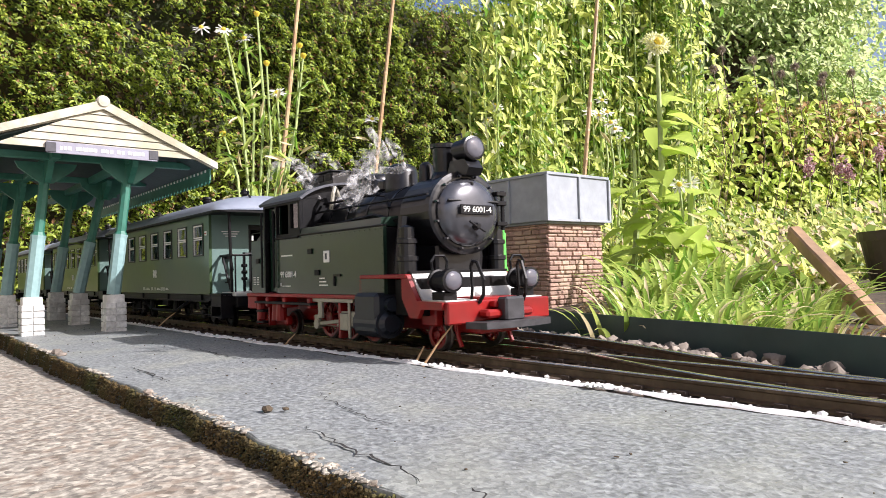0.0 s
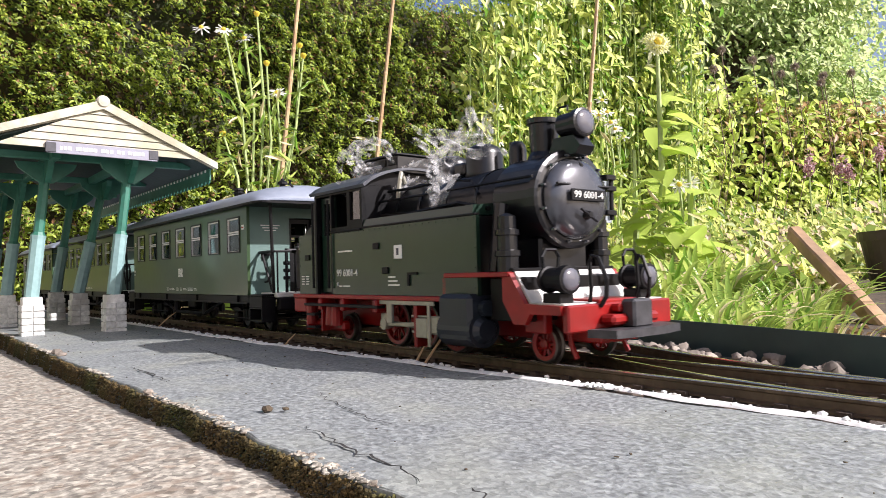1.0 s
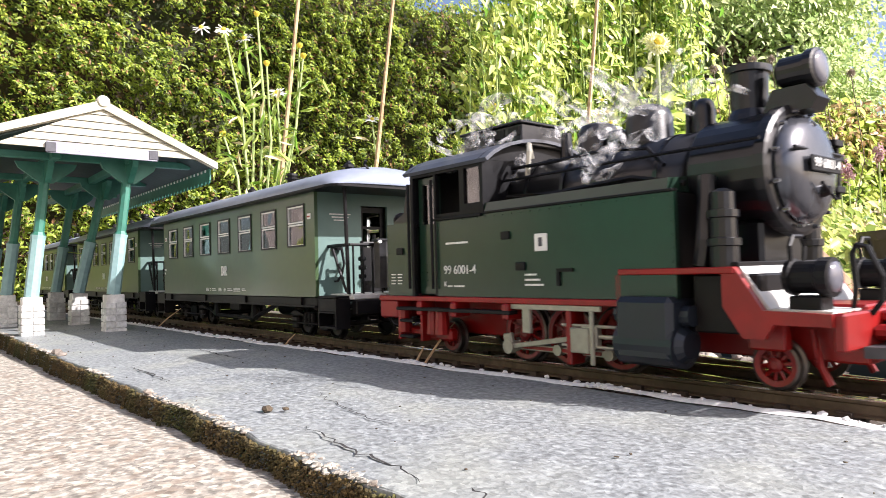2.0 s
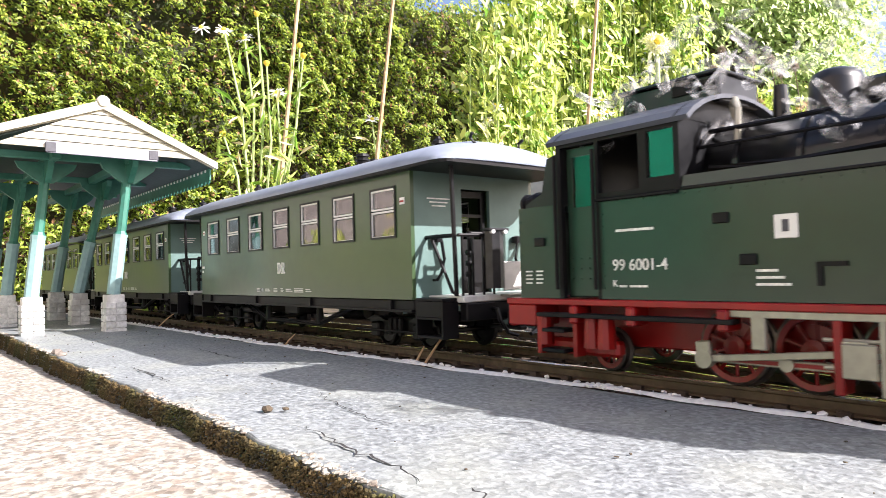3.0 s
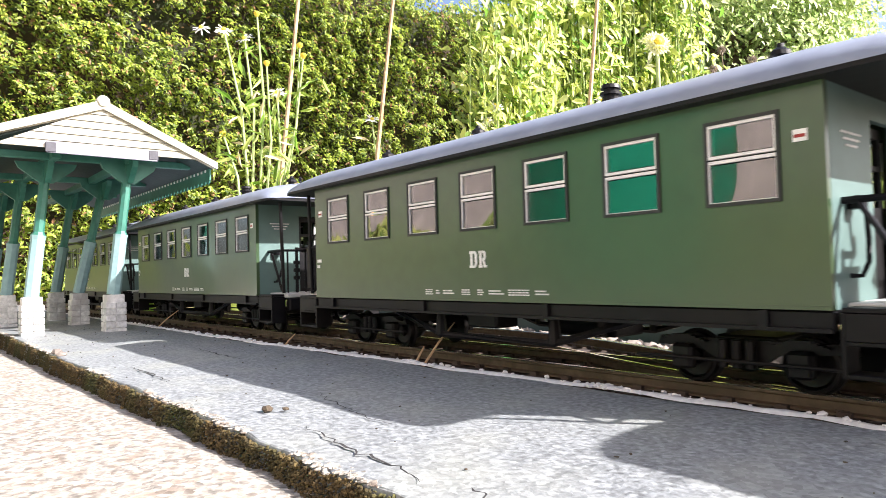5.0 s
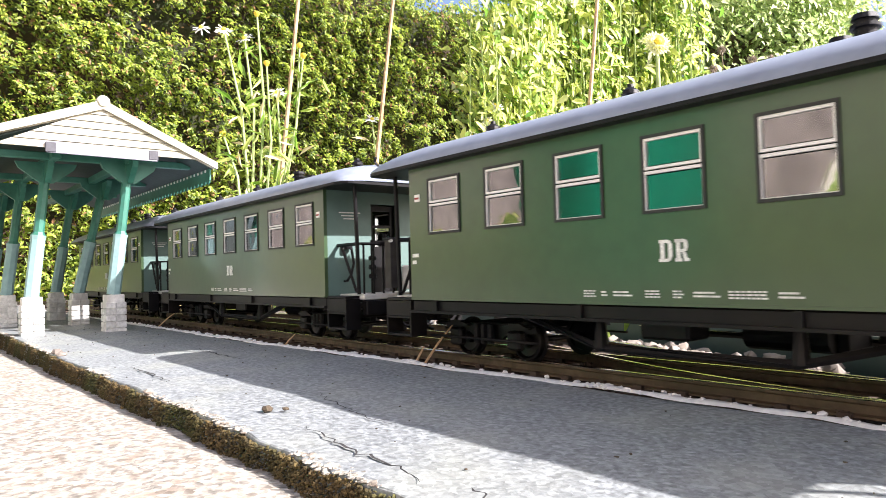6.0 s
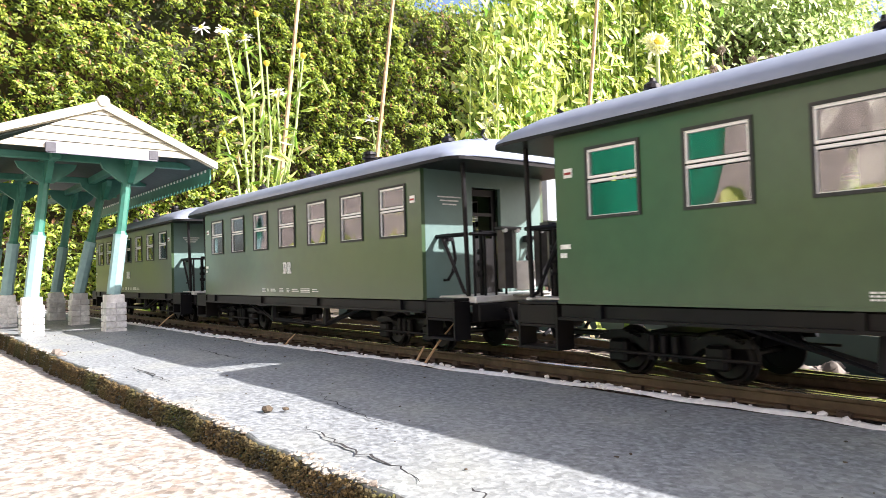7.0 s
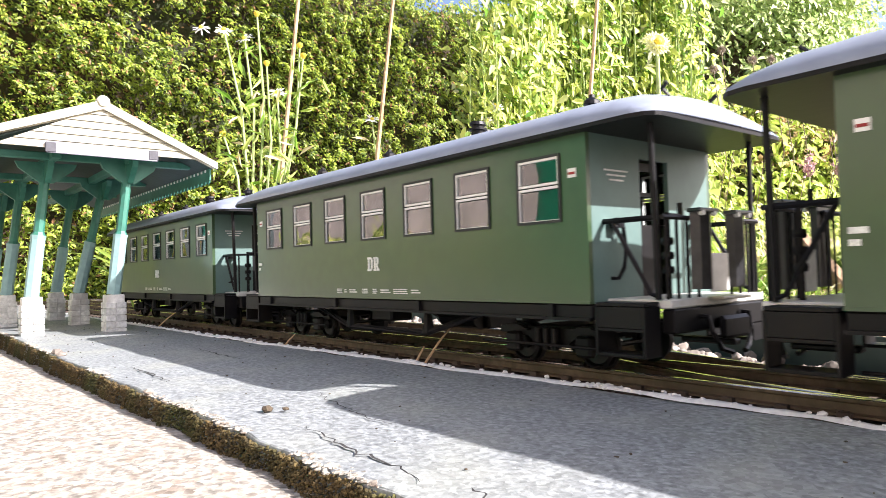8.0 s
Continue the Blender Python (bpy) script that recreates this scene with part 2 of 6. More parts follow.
def lettering(text, size, material, parent, m, name="lettering", label="", bold=0.03):
    c = bpy.data.curves.new(name, "FONT")
    c.body, c.size, c.extrude, c.align_x, c.align_y = text, size, 0.0002, "CENTER", "CENTER"
    c.offset = size * bold
    tmp = bpy.data.objects.new(name, c)
    me = bpy.data.meshes.new_from_object(tmp)
    bpy.data.objects.remove(tmp)
    me.transform(m)
    return meshed(name, me, material, parent, label)


def leaves(name, pos, size, material, parent=None, slim=0.5, up=None, spread=1.0, seed=1, droop=0.25):
    """Many folded leaves at pos (N x 3) in one mesh; up: the main way that they face."""
    rng = np.random.default_rng(seed)
    n = len(pos)
    d = rng.normal(size=(n, 3)) * spread
    if up is not None:
        d += np.asarray(up)
    d /= np.linalg.norm(d, axis=1)[:, None]
    t = rng.normal(size=(n, 3))
    t[:, 2] -= droop
    t -= (t * d).sum(1)[:, None] * d
    t /= np.linalg.norm(t, axis=1)[:, None]
    s = np.cross(d, t)
    size = np.broadcast_to(size, n)[:, None] * rng.uniform(0.6, 1.35, n)[:, None]
    w = size * slim * 0.5
    base, tip = pos - t * size * 0.5, pos + t * size * 0.5 - d * size * 0.16
    fold = rng.uniform(0.1, 0.6, n)[:, None] * w
    lo, hi = pos - t * size * 0.2, pos + t * size * 0.18
    co = np.stack([base, lo + s * w + d * fold, hi + s * w * 0.8 + d * fold, tip, hi - s * w * 0.8 + d * fold, lo - s * w + d * fold], 1).reshape(-1, 3)
    k = np.arange(n)[:, None] * 6
    tri = np.concatenate([k + [0, 3, 1], k + [1, 3, 2], k + [0, 5, 3], k + [5, 4, 3]], 1).reshape(-1, 3)
    me = bpy.data.meshes.new(name)
    me.vertices.add(len(co))
    me.vertices.foreach_set("co", co.astype(np.float32).ravel())
    me.loops.add(tri.size)
    me.loops.foreach_set("vertex_index", tri.astype(np.int32).ravel())
    me.polygons.add(len(tri))
    me.polygons.foreach_set("loop_start", np.arange(0, tri.size, 3, dtype=np.int32))
    me.update(calc_edges=True)
    return meshed(name, me, material, parent)


def pierced(xs, zs, holes, y0, y1):
    """A wall of thickness y0..y1 on the cuts xs, zs, joined, with the cells in holes left open."""
    bm = B()
    v = {(i, j, k): bm.verts.new((x, y, z)) for i, x in enumerate(xs) for j, z in enumerate(zs) for k, y in ((0, y0), (1, y1))}
    cell = {(i, j) for i in range(len(xs) - 1) for j in range(len(zs) - 1)} - set(holes)
    for i, j in cell:
        q = [(i, j), (i + 1, j), (i + 1, j + 1), (i, j + 1)]
        bm.faces.new([v[(*p, 0)] for p in q])
        bm.faces.new([v[(*p, 1)] for p in q[::-1]])
        for (di, dj), e in (((0, -1), (0, 1)), ((1, 0), (1, 2)), ((0, 1), (2, 3)), ((-1, 0), (3, 0))):
            if (i + di, j + dj) not in cell:
                p, r = q[e[0]], q[e[1]]
                bm.faces.new((v[(*r, 0)], v[(*p, 0)], v[(*p, 1)], v[(*r, 1)]))
    for u in [u for u in bm.verts if not u.link_faces]:
        bm.verts.remove(u)
    return bm


# ---- the setting ----
def wobble(x, y, s, k):
    return noise.noise(Vector((x * s, y * s, k)))


def sheet(name, xs, ys, height, material, label, cat, kind="structure", shift=None):
    """A surface over a grid of xs by ys; height(x, y); shift moves a point sideways."""
    bm = B()
    grid = []
    for x in xs:
        row = []
        for y in ys:
            yy = y + (shift(x, y) if shift else 0)
            row.append(bm.verts.new((x, yy, height(x, yy))))
        grid.append(row)
    for a, b in zip(grid, grid[1:]):
        for i in range(len(ys) - 1):
            bm.faces.new((a[i], b[i], b[i + 1], a[i + 1]))
    return tagged(part(name, bm, material, smooth=True), label, cat, kind=kind)


def edge_near(x):
    return -0.240 + 0.004 * wobble(x, 0, 9, 3) + 0.0025 * wobble(x, 0, 40, 4)


def edge_far(x):
    base = -0.047 - 0.02 * max(0.0, min(1.0, (0.18 - x) / 0.5))
    return base + 0.003 * wobble(x, 0, 8, 7) + 0.002 * wobble(x, 0, 45, 8)


# ground: one sheet to the horizon, a shallow bed for the line and rising beds behind
def ground_z(x, y):
    back = max(0.0, y - 0.26)
    return -0.034 + min(0.10, back * 0.05) + 0.006 * wobble(x, y, 3, 1)


sheet("ground", [-400, -60, -12] + [v * 0.25 for v in range(-28, 13)] + [8, 60, 400],
      [-400, -40, -6, -1.5, -0.3, -0.2, 0.0, 0.1, 0.2, 0.26, 0.4, 0.6, 0.9, 1.3, 1.8, 2.5, 3.4, 4.5, 6, 9, 40, 400],
      ground_z, M_SOIL, "dark garden soil of the flower beds", "ground")
sheet("ballast_bed", [v * 0.02 for v in range(-130, 60)], [-0.075, -0.05, -0.03, 0, 0.03, 0.06, 0.09, 0.12, 0.15, 0.2, 0.26, 0.3],
      lambda x, y: -0.0125 + 0.002 * wobble(x, y, 60, 2) - 0.03 * max(0, y - 0.2), M_BALLAST, "fine dark ballast and dirt under the track", "ballast")

# platform: felted slab with a broken near edge
plat = B()
XS = [-3.2 + 0.012 * i for i in range(int(4.4 / 0.012))]
PROF = [(0.0, -0.03), (0.0, -0.0074), (0.002, -0.0066), (0.006, -0.0061), (0.02, -0.006), (0.3, -0.006), (0.6, -0.006), (0.8, -0.006), (0.965, -0.006), (1.0, -0.0075), (1.0, -0.03)]
rows_ = []
for x in XS:
    a, b = edge_near(x), edge_far(x)
    rows_.append([plat.verts.new((x, a + (b - a) * u, z + (0.0012 * wobble(x, u, 14, 5) + 0.0006 * wobble(x, u * 3, 60, 6) if z > -0.02 else 0))) for u, z in PROF])
for a, b in zip(rows_, rows_[1:]):
    for i in range(len(PROF) - 1):
        plat.faces.new((a[i], b[i], b[i + 1], a[i + 1]))
tagged(part("platform", plat, M_FELT), "low station platform covered in grey mineral roofing felt", "platform", kind="structure")

# white line, chipped, along the track side
bm = B()
prev = None
for x in XS:
    b = edge_far(x)
    w = max(0.0012, 0.0062 + 0.0035 * wobble(x, 0, 30, 12) + 0.0035 * wobble(x, 0, 95, 14))
    z = -0.0052 + 0.0012 * wobble(x, 0.5, 14, 5)
    ring = [bm.verts.new(p) for p in ((x, b - w, z - 0.0006), (x, b - w * 0.7, z + 0.0006), (x, b - 0.001, z + 0.0008 + 0.0012 * wobble(x, 0, 80, 13)), (x, b + 0.0012 + 0.0016 * wobble(x, 0, 80, 15), z - 0.001))]
    if prev:
        for i in range(3):
            bm.faces.new((prev[i], ring[i], ring[i + 1], prev[i + 1]))
    prev = ring
tagged(part("platform_edge_line", bm, M_EDGE, smooth=True), "rough white painted line along the platform edge", "edge line", kind="structure")

# concrete slab of the path, under the camera; it climbs a little along the line
def slab_z(x):
    return max(-0.0245, min(-0.0125, -0.0172 + 0.0125 * x))


sheet("pavement", [-5.0, -4.2, -3.6] + [-3.2 + 0.02 * i for i in range(224)] + [1.6, 2.4, 3.4], [-3.4, -2.6, -2.0, -1.6, -1.2, -0.9, -0.7, -0.55, -0.45, -0.38, -0.32, -0.28, -0.256, -0.2475, -0.2425],
      lambda x, y: slab_z(x) + 0.0012 * wobble(x, y, 9, 9) + 0.0005 * wobble(x, y, 50, 10) - (0.0012 if y > -0.25 else 0),
      M_SLAB, "pale weathered concrete path slab with worn aggregate", "pavement",
      shift=lambda x, y: 0.002 * wobble(x, 0, 22, 11) if -0.26 < y < -0.244 else 0)


def lump(bm, p, r, rng, squash=0.7):
    """A rough pebble of 20 faces."""
    q = Euler([rng.uniform(0, 6.3) for _ in range(3)]).to_matrix()
    res = bmesh.ops.create_icosphere(bm, subdivisions=1, radius=1)
    sx, sy, sz = r * rng.uniform(0.8, 1.3), r * rng.uniform(0.8, 1.2), r * squash * rng.uniform(0.8, 1.1)
    for v in res["verts"]:
        c = q @ v.co
        k = rng.uniform(0.85, 1.15)
        v.co = Vector((c.x * sx * k + p[0], c.y * sy * k + p[1], c.z * sz * k + p[2]))


def clump_mesh(name, pts, radii, material, seed, parent=None, squash=0.8):
    """Many small rough lumps joined in one mesh."""
    rng = np.random.default_rng(seed)
    t = (1 + 5 ** 0.5) / 2
    v = np.array([(-1, t, 0), (1, t, 0), (-1, -t, 0), (1, -t, 0), (0, -1, t), (0, 1, t), (0, -1, -t), (0, 1, -t), (t, 0, -1), (t, 0, 1), (-t, 0, -1), (-t, 0, 1)]) / 1.9
    f = np.array([(0, 11, 5), (0, 5, 1), (0, 1, 7), (0, 7, 10), (0, 10, 11), (1, 5, 9), (5, 11, 4), (11, 10, 2), (10, 7, 6), (7, 1, 8),
                  (3, 9, 4), (3, 4, 2), (3, 2, 6), (3, 6, 8), (3, 8, 9), (4, 9, 5), (2, 4, 11), (6, 2, 10), (8, 6, 7), (9, 8, 1)])
    n = len(pts)
    co = v[None] * rng.uniform(0.7, 1.3, (n, 12, 1)) * np.asarray(radii)[:, None, None] * rng.uniform(0.8, 1.25, (n, 1, 3))
    co[:, :, 2] *= squash
    co += np.asarray(pts)[:, None, :]
    tri = (f[None] + np.arange(n)[:, None, None] * 12).reshape(-1, 3)
    me = bpy.data.meshes.new(name)
    me.from_pydata(co.reshape(-1, 3).tolist(), [], tri.tolist())
    return meshed(name, me, material, parent)


rng = np.random.default_rng(5)
px = rng.uniform(-1.5, 0.42, 26000)
lowest = np.array([slab_z(v) for v in px]) - 0.001
u = rng.uniform(0, 1, 26000)
ruff = np.array([noise.noise(Vector((v * 30, 0, 2.7))) + 0.7 * noise.noise(Vector((v * 90, 0, 3.7))) for v in px])
pts = np.stack([px, [edge_near(v) - 0.0006 for v in px], lowest + (-0.0072 - lowest) * u], 1)
pts[:, 1] -= rng.uniform(0, 0.0018, 26000) + 0.0026 * (1 - u) * (1 + ruff) + 0.0012 * ruff
tagged(clump_mesh("moss_strip", pts, rng.uniform(0.00025, 0.00095, 26000), M_MOSS, 6), "brown moss and crumbling dirt along the broken platform edge", "moss", kind="stuff")
px = rng.uniform(-1.4, 0.4, 2600)
px = px[np.array([noise.noise(Vector((v * 16, 0, 4.4))) > -0.02 for v in px])]
pts = np.stack([px, [edge_near(v) + 0.0012 for v in px], np.full(len(px), -0.0062)], 1)
pts[:, 1] += rng.normal(0, 0.0016, len(px))
tagged(clump_mesh("mortar_crumbs", pts, rng.uniform(0.0004, 0.0019, len(px)), M_SLAB, 7, squash=0.4), "pale crumbs of mortar on the platform lip", "crumbs", kind="stuff")
rng = np.random.default_rng(8)
pts = np.stack([rng.uniform(-0.9, 0.4, 150), rng.uniform(-0.235, -0.06, 150), np.full(150, -0.0052)], 1)
tagged(clump_mesh("platform_grit", pts, rng.uniform(0.0003, 0.0009, 150), M_SOIL, 9, squash=0.5), "scattered dark grit and crumbs on the platform", "grit", kind="stuff")
for gx, gy, gr, gm in ((0.083, -0.213, 0.004, M_SOIL), (0.09, -0.206, 0.002, M_SOIL), (-0.33, -0.236, 0.007, M_STONE), (-0.3, -0.238, 0.005, M_STONE), (-0.02, -0.241, 0.0035, M_STONE)):
    bm = B()
    lump(bm, (gx, gy, -0.0045), gr, random.Random(int(gx * 1000)), 0.5)
    tagged(part("pebble", bm, gm), "small loose stone lying on the platform", "stone", group="loose stones")


# ---- track ----
YC = 0.008         # the line's middle
def rail_pair(path_pts, name, label, sleepers=True, off=0.029):
    t = thing(name, label, "railway track", kind="structure")
    pts = [Vector((x, y, 0)) for x, y in path_pts]
    nrm = []
    for i in range(len(pts)):
        d = (pts[min(i + 1, len(pts) - 1)] - pts[max(i - 1, 0)]).normalized()
        nrm.append(Vector((-d.y, d.x, 0)))
    for side in (-1, 1):
        bm, head = B(), B()
        pr, ph = None, None
        for p, n in zip(pts, nrm):
            c = p + n * side * off
            ring = [bm.verts.new(c + n * a + Vector((0, 0, z))) for a, z in ((-0.0035, -0.0084), (-0.0035, -0.0074), (-0.0008, -0.0066), (-0.0008, -0.0028), (-0.0015, -0.002), (-0.0015, -0.0006), (0.0015, -0.0006), (0.0015, -0.002), (0.0008, -0.0028), (0.0008, -0.0066), (0.0035, -0.0074), (0.0035, -0.0084))]
            rh = [head.verts.new(c + n * a + Vector((0, 0, z))) for a, z in ((-0.0014, -0.0006), (-0.001, 0.0), (0.001, 0.0), (0.0014, -0.0006))]
            if pr:
                for i in range(11):
                    bm.faces.new((pr[i], ring[i], ring[i + 1], pr[i + 1]))
                for i in range(3):
                    head.faces.new((ph[i], rh[i], rh[i + 1], ph[i + 1]))
            pr, ph = ring, rh
        r = part("rail", bm, M_RAIL, t, "brown rusted rail with a foot")
        part("rail_head", head, M_HEAD, r, "polished running surface")
    if sleepers:
        bm = B()
        box(bm, -0.0065, 0.0065, -0.049, 0.049, -0.0135, -0.0086, 0.001)
        for s in (-1, 1):
            for q in (-0.0052, 0.0052):
                box(bm, -0.003, 0.003, s * 0.029 + q - 0.0016, s * 0.029 + q + 0.0016, -0.0086, -0.0062)
        me = bpy.data.meshes.new("sleeper")
        bm.to_mesh(me)
        bm.free()
        me.materials.append(M_SLEEPER)
        walked, step = 0.0, 0.0
        for a, b in zip(pts, pts[1:]):
            seg = (b - a).length
            while step <= walked + seg:
                p = a + (b - a) * ((step - walked) / seg)
                s = new("sleeper", me)
                s.parent = t
                s.matrix_basis = Matrix.Translation(p) @ Matrix.Rotation(math.atan2(b.y - a.y, b.x - a.x) + random.uniform(-0.02, 0.02), 4, "Z")
                step += 0.0272
            walked += seg
    return t


rail_pair([(-2.6 + 0.05 * i, YC) for i in range(76)], "track", "brown model railway track with sleepers beside the platform")
branch = []
for i in range(0, 13):
    a = radians(22) * i / 12
    branch.append((0.36 - 0.64 * math.sin(a), 0.64 * (1 - math.cos(a))))
bx, by = branch[-1]
branch += [(bx - 0.03 * math.cos(radians(22)), by + 0.03 * math.sin(radians(22)))]
bx, by = branch[-1]
for i in range(1, 13):
    a = radians(22) * (1 - i / 12)
    branch.append((bx - 0.64 * (math.sin(radians(22)) - math.sin(a)), by + 0.64 * (math.cos(a) - math.cos(radians(22)))))
bx, by = branch[-1]
branch += [(bx - 0.1 * i, by) for i in range(1, 20)]
rail_pair([(0.42, YC + 0.0015), *[(x, y + YC) for x, y in branch]], "siding_track", "diverging siding track of the turnout with rusty rails", sleepers=True)
bm = B()
box(bm, 0.2195, 0.2225, 0.040, 0.0425, -0.009, -0.0005, 0.0005)
tagged(part("rail_joiner", bm, M_HEAD), "shiny brass joiner clamped on the rail", "rail joiner")

def fence_y(x):
    u = min(0.62, 0.254 - x)
    return 0.121 + 0.33 * u - 0.24 * u * u


# low metal edging behind the line
bm = B()
prev = None
N = 70
for i in range(N + 1):
    u = i / N
    x = 0.40 - 1.0 * u
    y = fence_y(x)
    top = 0.013 + 0.004 * u + 0.0015 * wobble(x, 0, 9, 21)
    wv = 0.001 * math.sin(x * 55) + 0.003 * wobble(x, 0, 5, 22)
    ring = [bm.verts.new((x, y + wv + o, z)) for o, z in ((0, -0.03), (0, top), (0.0012, top), (0.0012, -0.03))]
    if prev:
        for k in range(3):
            bm.faces.new((prev[k], ring[k], ring[k + 1], prev[k + 1]))
    prev = ring
tagged(part("bed_edging", bm, M_EDGING, smooth=False), "dark grey-green metal strip edging the flower bed", "edging")


# cobbles between siding and edging
rng = random.Random(11)
for i in range(170):
    x = rng.uniform(-0.5, 0.24)
    lo = 0.17 if x < -0.15 else 0.072 + (0.19 - x) * 0.29
    hi = fence_y(x) - 0.012
    if hi <= lo:
        continue
    y = rng.uniform(lo, hi)
    r = rng.uniform(0.0035, 0.0085)
    bm = B()
    lump(bm, (0, 0, 0), r, rng, 0.7)
    bmesh.ops.subdivide_edges(bm, edges=bm.edges[:], cuts=2, smooth=0.9)
    ob = tagged(part("cobble", bm, M_STONE, smooth=True), "rounded grey-brown cobble lying beside the track", "stone", group="cobbles by the siding")
    ob.location = (x, y, -0.011 + r * 0.45)


# ---- station shelter ----
def shelter():
    t = thing("station_shelter", "small open timber station shelter with green posts on the platform", "shelter")
    def plinth(x, y):
        pl = part("plinth", box(B(), x - 0.0125, x + 0.0125, y - 0.0125, y + 0.0125, -0.02, 0.041, 0.001), M_BLOCK, t, "plinth of whitewashed blocks")
        for c in range(6):
            z0 = -0.0176 + c * 0.0096
            k = -0.003 if c == 5 else 0.0
            for s in range(2):
                cut = 0.002 if (c + s) % 2 else -0.002
                for u in range(2):
                    xa, xb = (x - 0.0145 - k, x - 0.0006 + cut) if u == 0 else (x + 0.0006 + cut, x + 0.0145 + k)
                    ya, yb = (y - 0.0145 - k, y - 0.0004) if s == 0 else (y + 0.0004, y + 0.0145 + k)
                    part("block", box(B(), xa, xb, ya, yb, z0, z0 + 0.0088, 0.0008), M_BLOCK, pl)
    def post(x, y, lean):
        plinth(x, y)
        top = (x + 0.004, y + lean, 0.236)
        def at(z):
            u = (z - 0.041) / (0.236 - 0.041)
            return (x + 0.004 * u, y + lean * u, z)
        bm = B()
        pipe(bm, [at(0.131), at(0.136), at(0.236)], [0.0096, 0.0072, 0.0068], 8)
        ps = part("post", bm, M_STATION, t, "green post on a thicker foot coloured as sunlit")
        # the sunlit lower part of the post, as a paler piece
        part("post_foot", pipe(B(), [at(0.041), at(0.125), at(0.131)], [0.0098, 0.0096, 0.0104], 8), M_FOOT, ps, "pale post foot with the patch of sun put into its colour")
        for ax in ("x", "y"):
            bm = B()
            v0 = top[1] if ax == "x" else top[0]
            o = [(v0 - 0.04, 0.238), (v0 - 0.036, 0.229), (v0 - 0.009, 0.208), (v0 + 0.009, 0.208), (v0 + 0.036, 0.229), (v0 + 0.04, 0.238)]
            c = top[0] if ax == "x" else top[1]
            extrude(bm, o, ax, c - 0.004, c + 0.004)
            part("bracket", bm, M_STATION, t)
    for x, y, k in ((-0.69, -0.1, 0.022), (-0.93, -0.1, 0.042), (-1.14, -0.1, 0.03), (-0.735, -0.2, 0.02), (-1.0, -0.2, 0.022), (-1.22, -0.2, 0.02)):
        post(x, y, k)
    for y in (-0.078, -0.178):
        part("beam", box(B(), -1.32, -0.66, y - 0.006, y + 0.006, 0.236, 0.247, 0.001), M_STATION, t)
    for x in (-0.69, -0.93, -1.14):
        part("cross_beam", box(B(), x - 0.0056, x + 0.0056, -0.26, 0.015, 0.2365, 0.2466, 0.001), M_STATION, t)
    # roof: two slopes of overlapping felt strips over boards
    RY, RZ, EY0, EY1, EZ = -0.125, 0.309, -0.285, 0.034, 0.2365
    x0, x1 = -1.38, -0.632
    for s, ey in ((0, EY0), (1, EY1)):
        bm = B()
        ez = EZ + (0.012 if s == 0 else -0.001)
        o = [(RY, RZ - 0.006), (RY, RZ), (ey, ez + 0.004), (ey, ez - 0.003)]
        extrude(bm, o, "x", x0, x1 - 0.002)
        part("roof_slope", bm, M_CREAM, t, "grey weathered roof slope")
        # soffit sheet: green, with the shade under the roof put into its colour
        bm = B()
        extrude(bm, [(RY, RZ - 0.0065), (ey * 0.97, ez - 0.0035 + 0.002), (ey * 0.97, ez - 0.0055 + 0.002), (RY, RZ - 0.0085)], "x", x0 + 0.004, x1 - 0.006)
        part("soffit", bm, M_SOFFIT, t, "green boarded underside of the roof, darkened as in shade")
        for k in range(6):
            u0, u1 = k / 6, (k + 1) / 6
            bm = B()
            q = [(RY + (ey - RY) * u, RZ + (ez + 0.004 - RZ) * u) for u in (u0, u1)]
            extrude(bm, [(q[0][0], q[0][1] + 0.0004), (q[0][0], q[0][1] + 0.0012), (q[1][0], q[1][1] + 0.0026), (q[1][0], q[1][1] + 0.0006)], "x", x0 - 0.001, x1 - 0.003)
            part("roof_strip", bm, M_CREAM, t)
        bm = B()
        extrude(bm, [(RY, RZ + 0.009), (RY, RZ - 0.004), (ey + (0.004 if s else -0.004), ez - 0.004), (ey + (0.004 if s else -0.004), ez + 0.006)], "x", x1 - 0.003, x1 + 0.004)
        part("bargeboard", bm, M_CREAM, t, "cream bargeboard along the gable")
        # scalloped valance under the eave
        bm = B()
        va = ey + (-0.003 if s else 0.003)
        box(bm, x0, x1 - 0.01, va - 0.0012, va + 0.0012, ez - 0.020, ez - 0.002)
        n = 44
        for k in range(n):
            c = x0 + (x1 - 0.01 - x0) * (k + 0.5) / n
            extrude(bm, [(c - 0.0075, ez - 0.0195), (c + 0.0075, ez - 0.0195), (c + 0.005, ez - 0.024), (c, ez - 0.0262), (c - 0.005, ez - 0.024)], "y", va - 0.0012, va + 0.0012)
        v = part("valance", bm, M_STATION, t, "green scalloped valance under the eave")
        bm = B()
        for k in range(n):
            c = x0 + (x1 - 0.01 - x0) * k / n
            box(bm, c - 0.0028, c + 0.0028, va - 0.0022, va + 0.0022, ez - 0.0065, ez - 0.0025, 0.0006)
        part("valance_studs", bm, M_WHITE, v)
    # gable boards
    for k in range(6):
        z0, z1 = 0.2445 + k * 0.0105, 0.2445 + (k + 1) * 0.0105 - 0.0006
        def edge(z, s):
            u = (RZ - z) / (RZ - 0.2445)
            return RY + (EY1 - 0.012 - RY) * u if s else RY + (EY0 + 0.03 - RY) * u
        if z1 > RZ - 0.004:
            z1 = RZ - 0.004
        bm = B()
        lo = [(edge(z0, 0), z0), (edge(z0, 1), z0), (edge(z1, 1), z1), (edge(z1, 0), z1)]
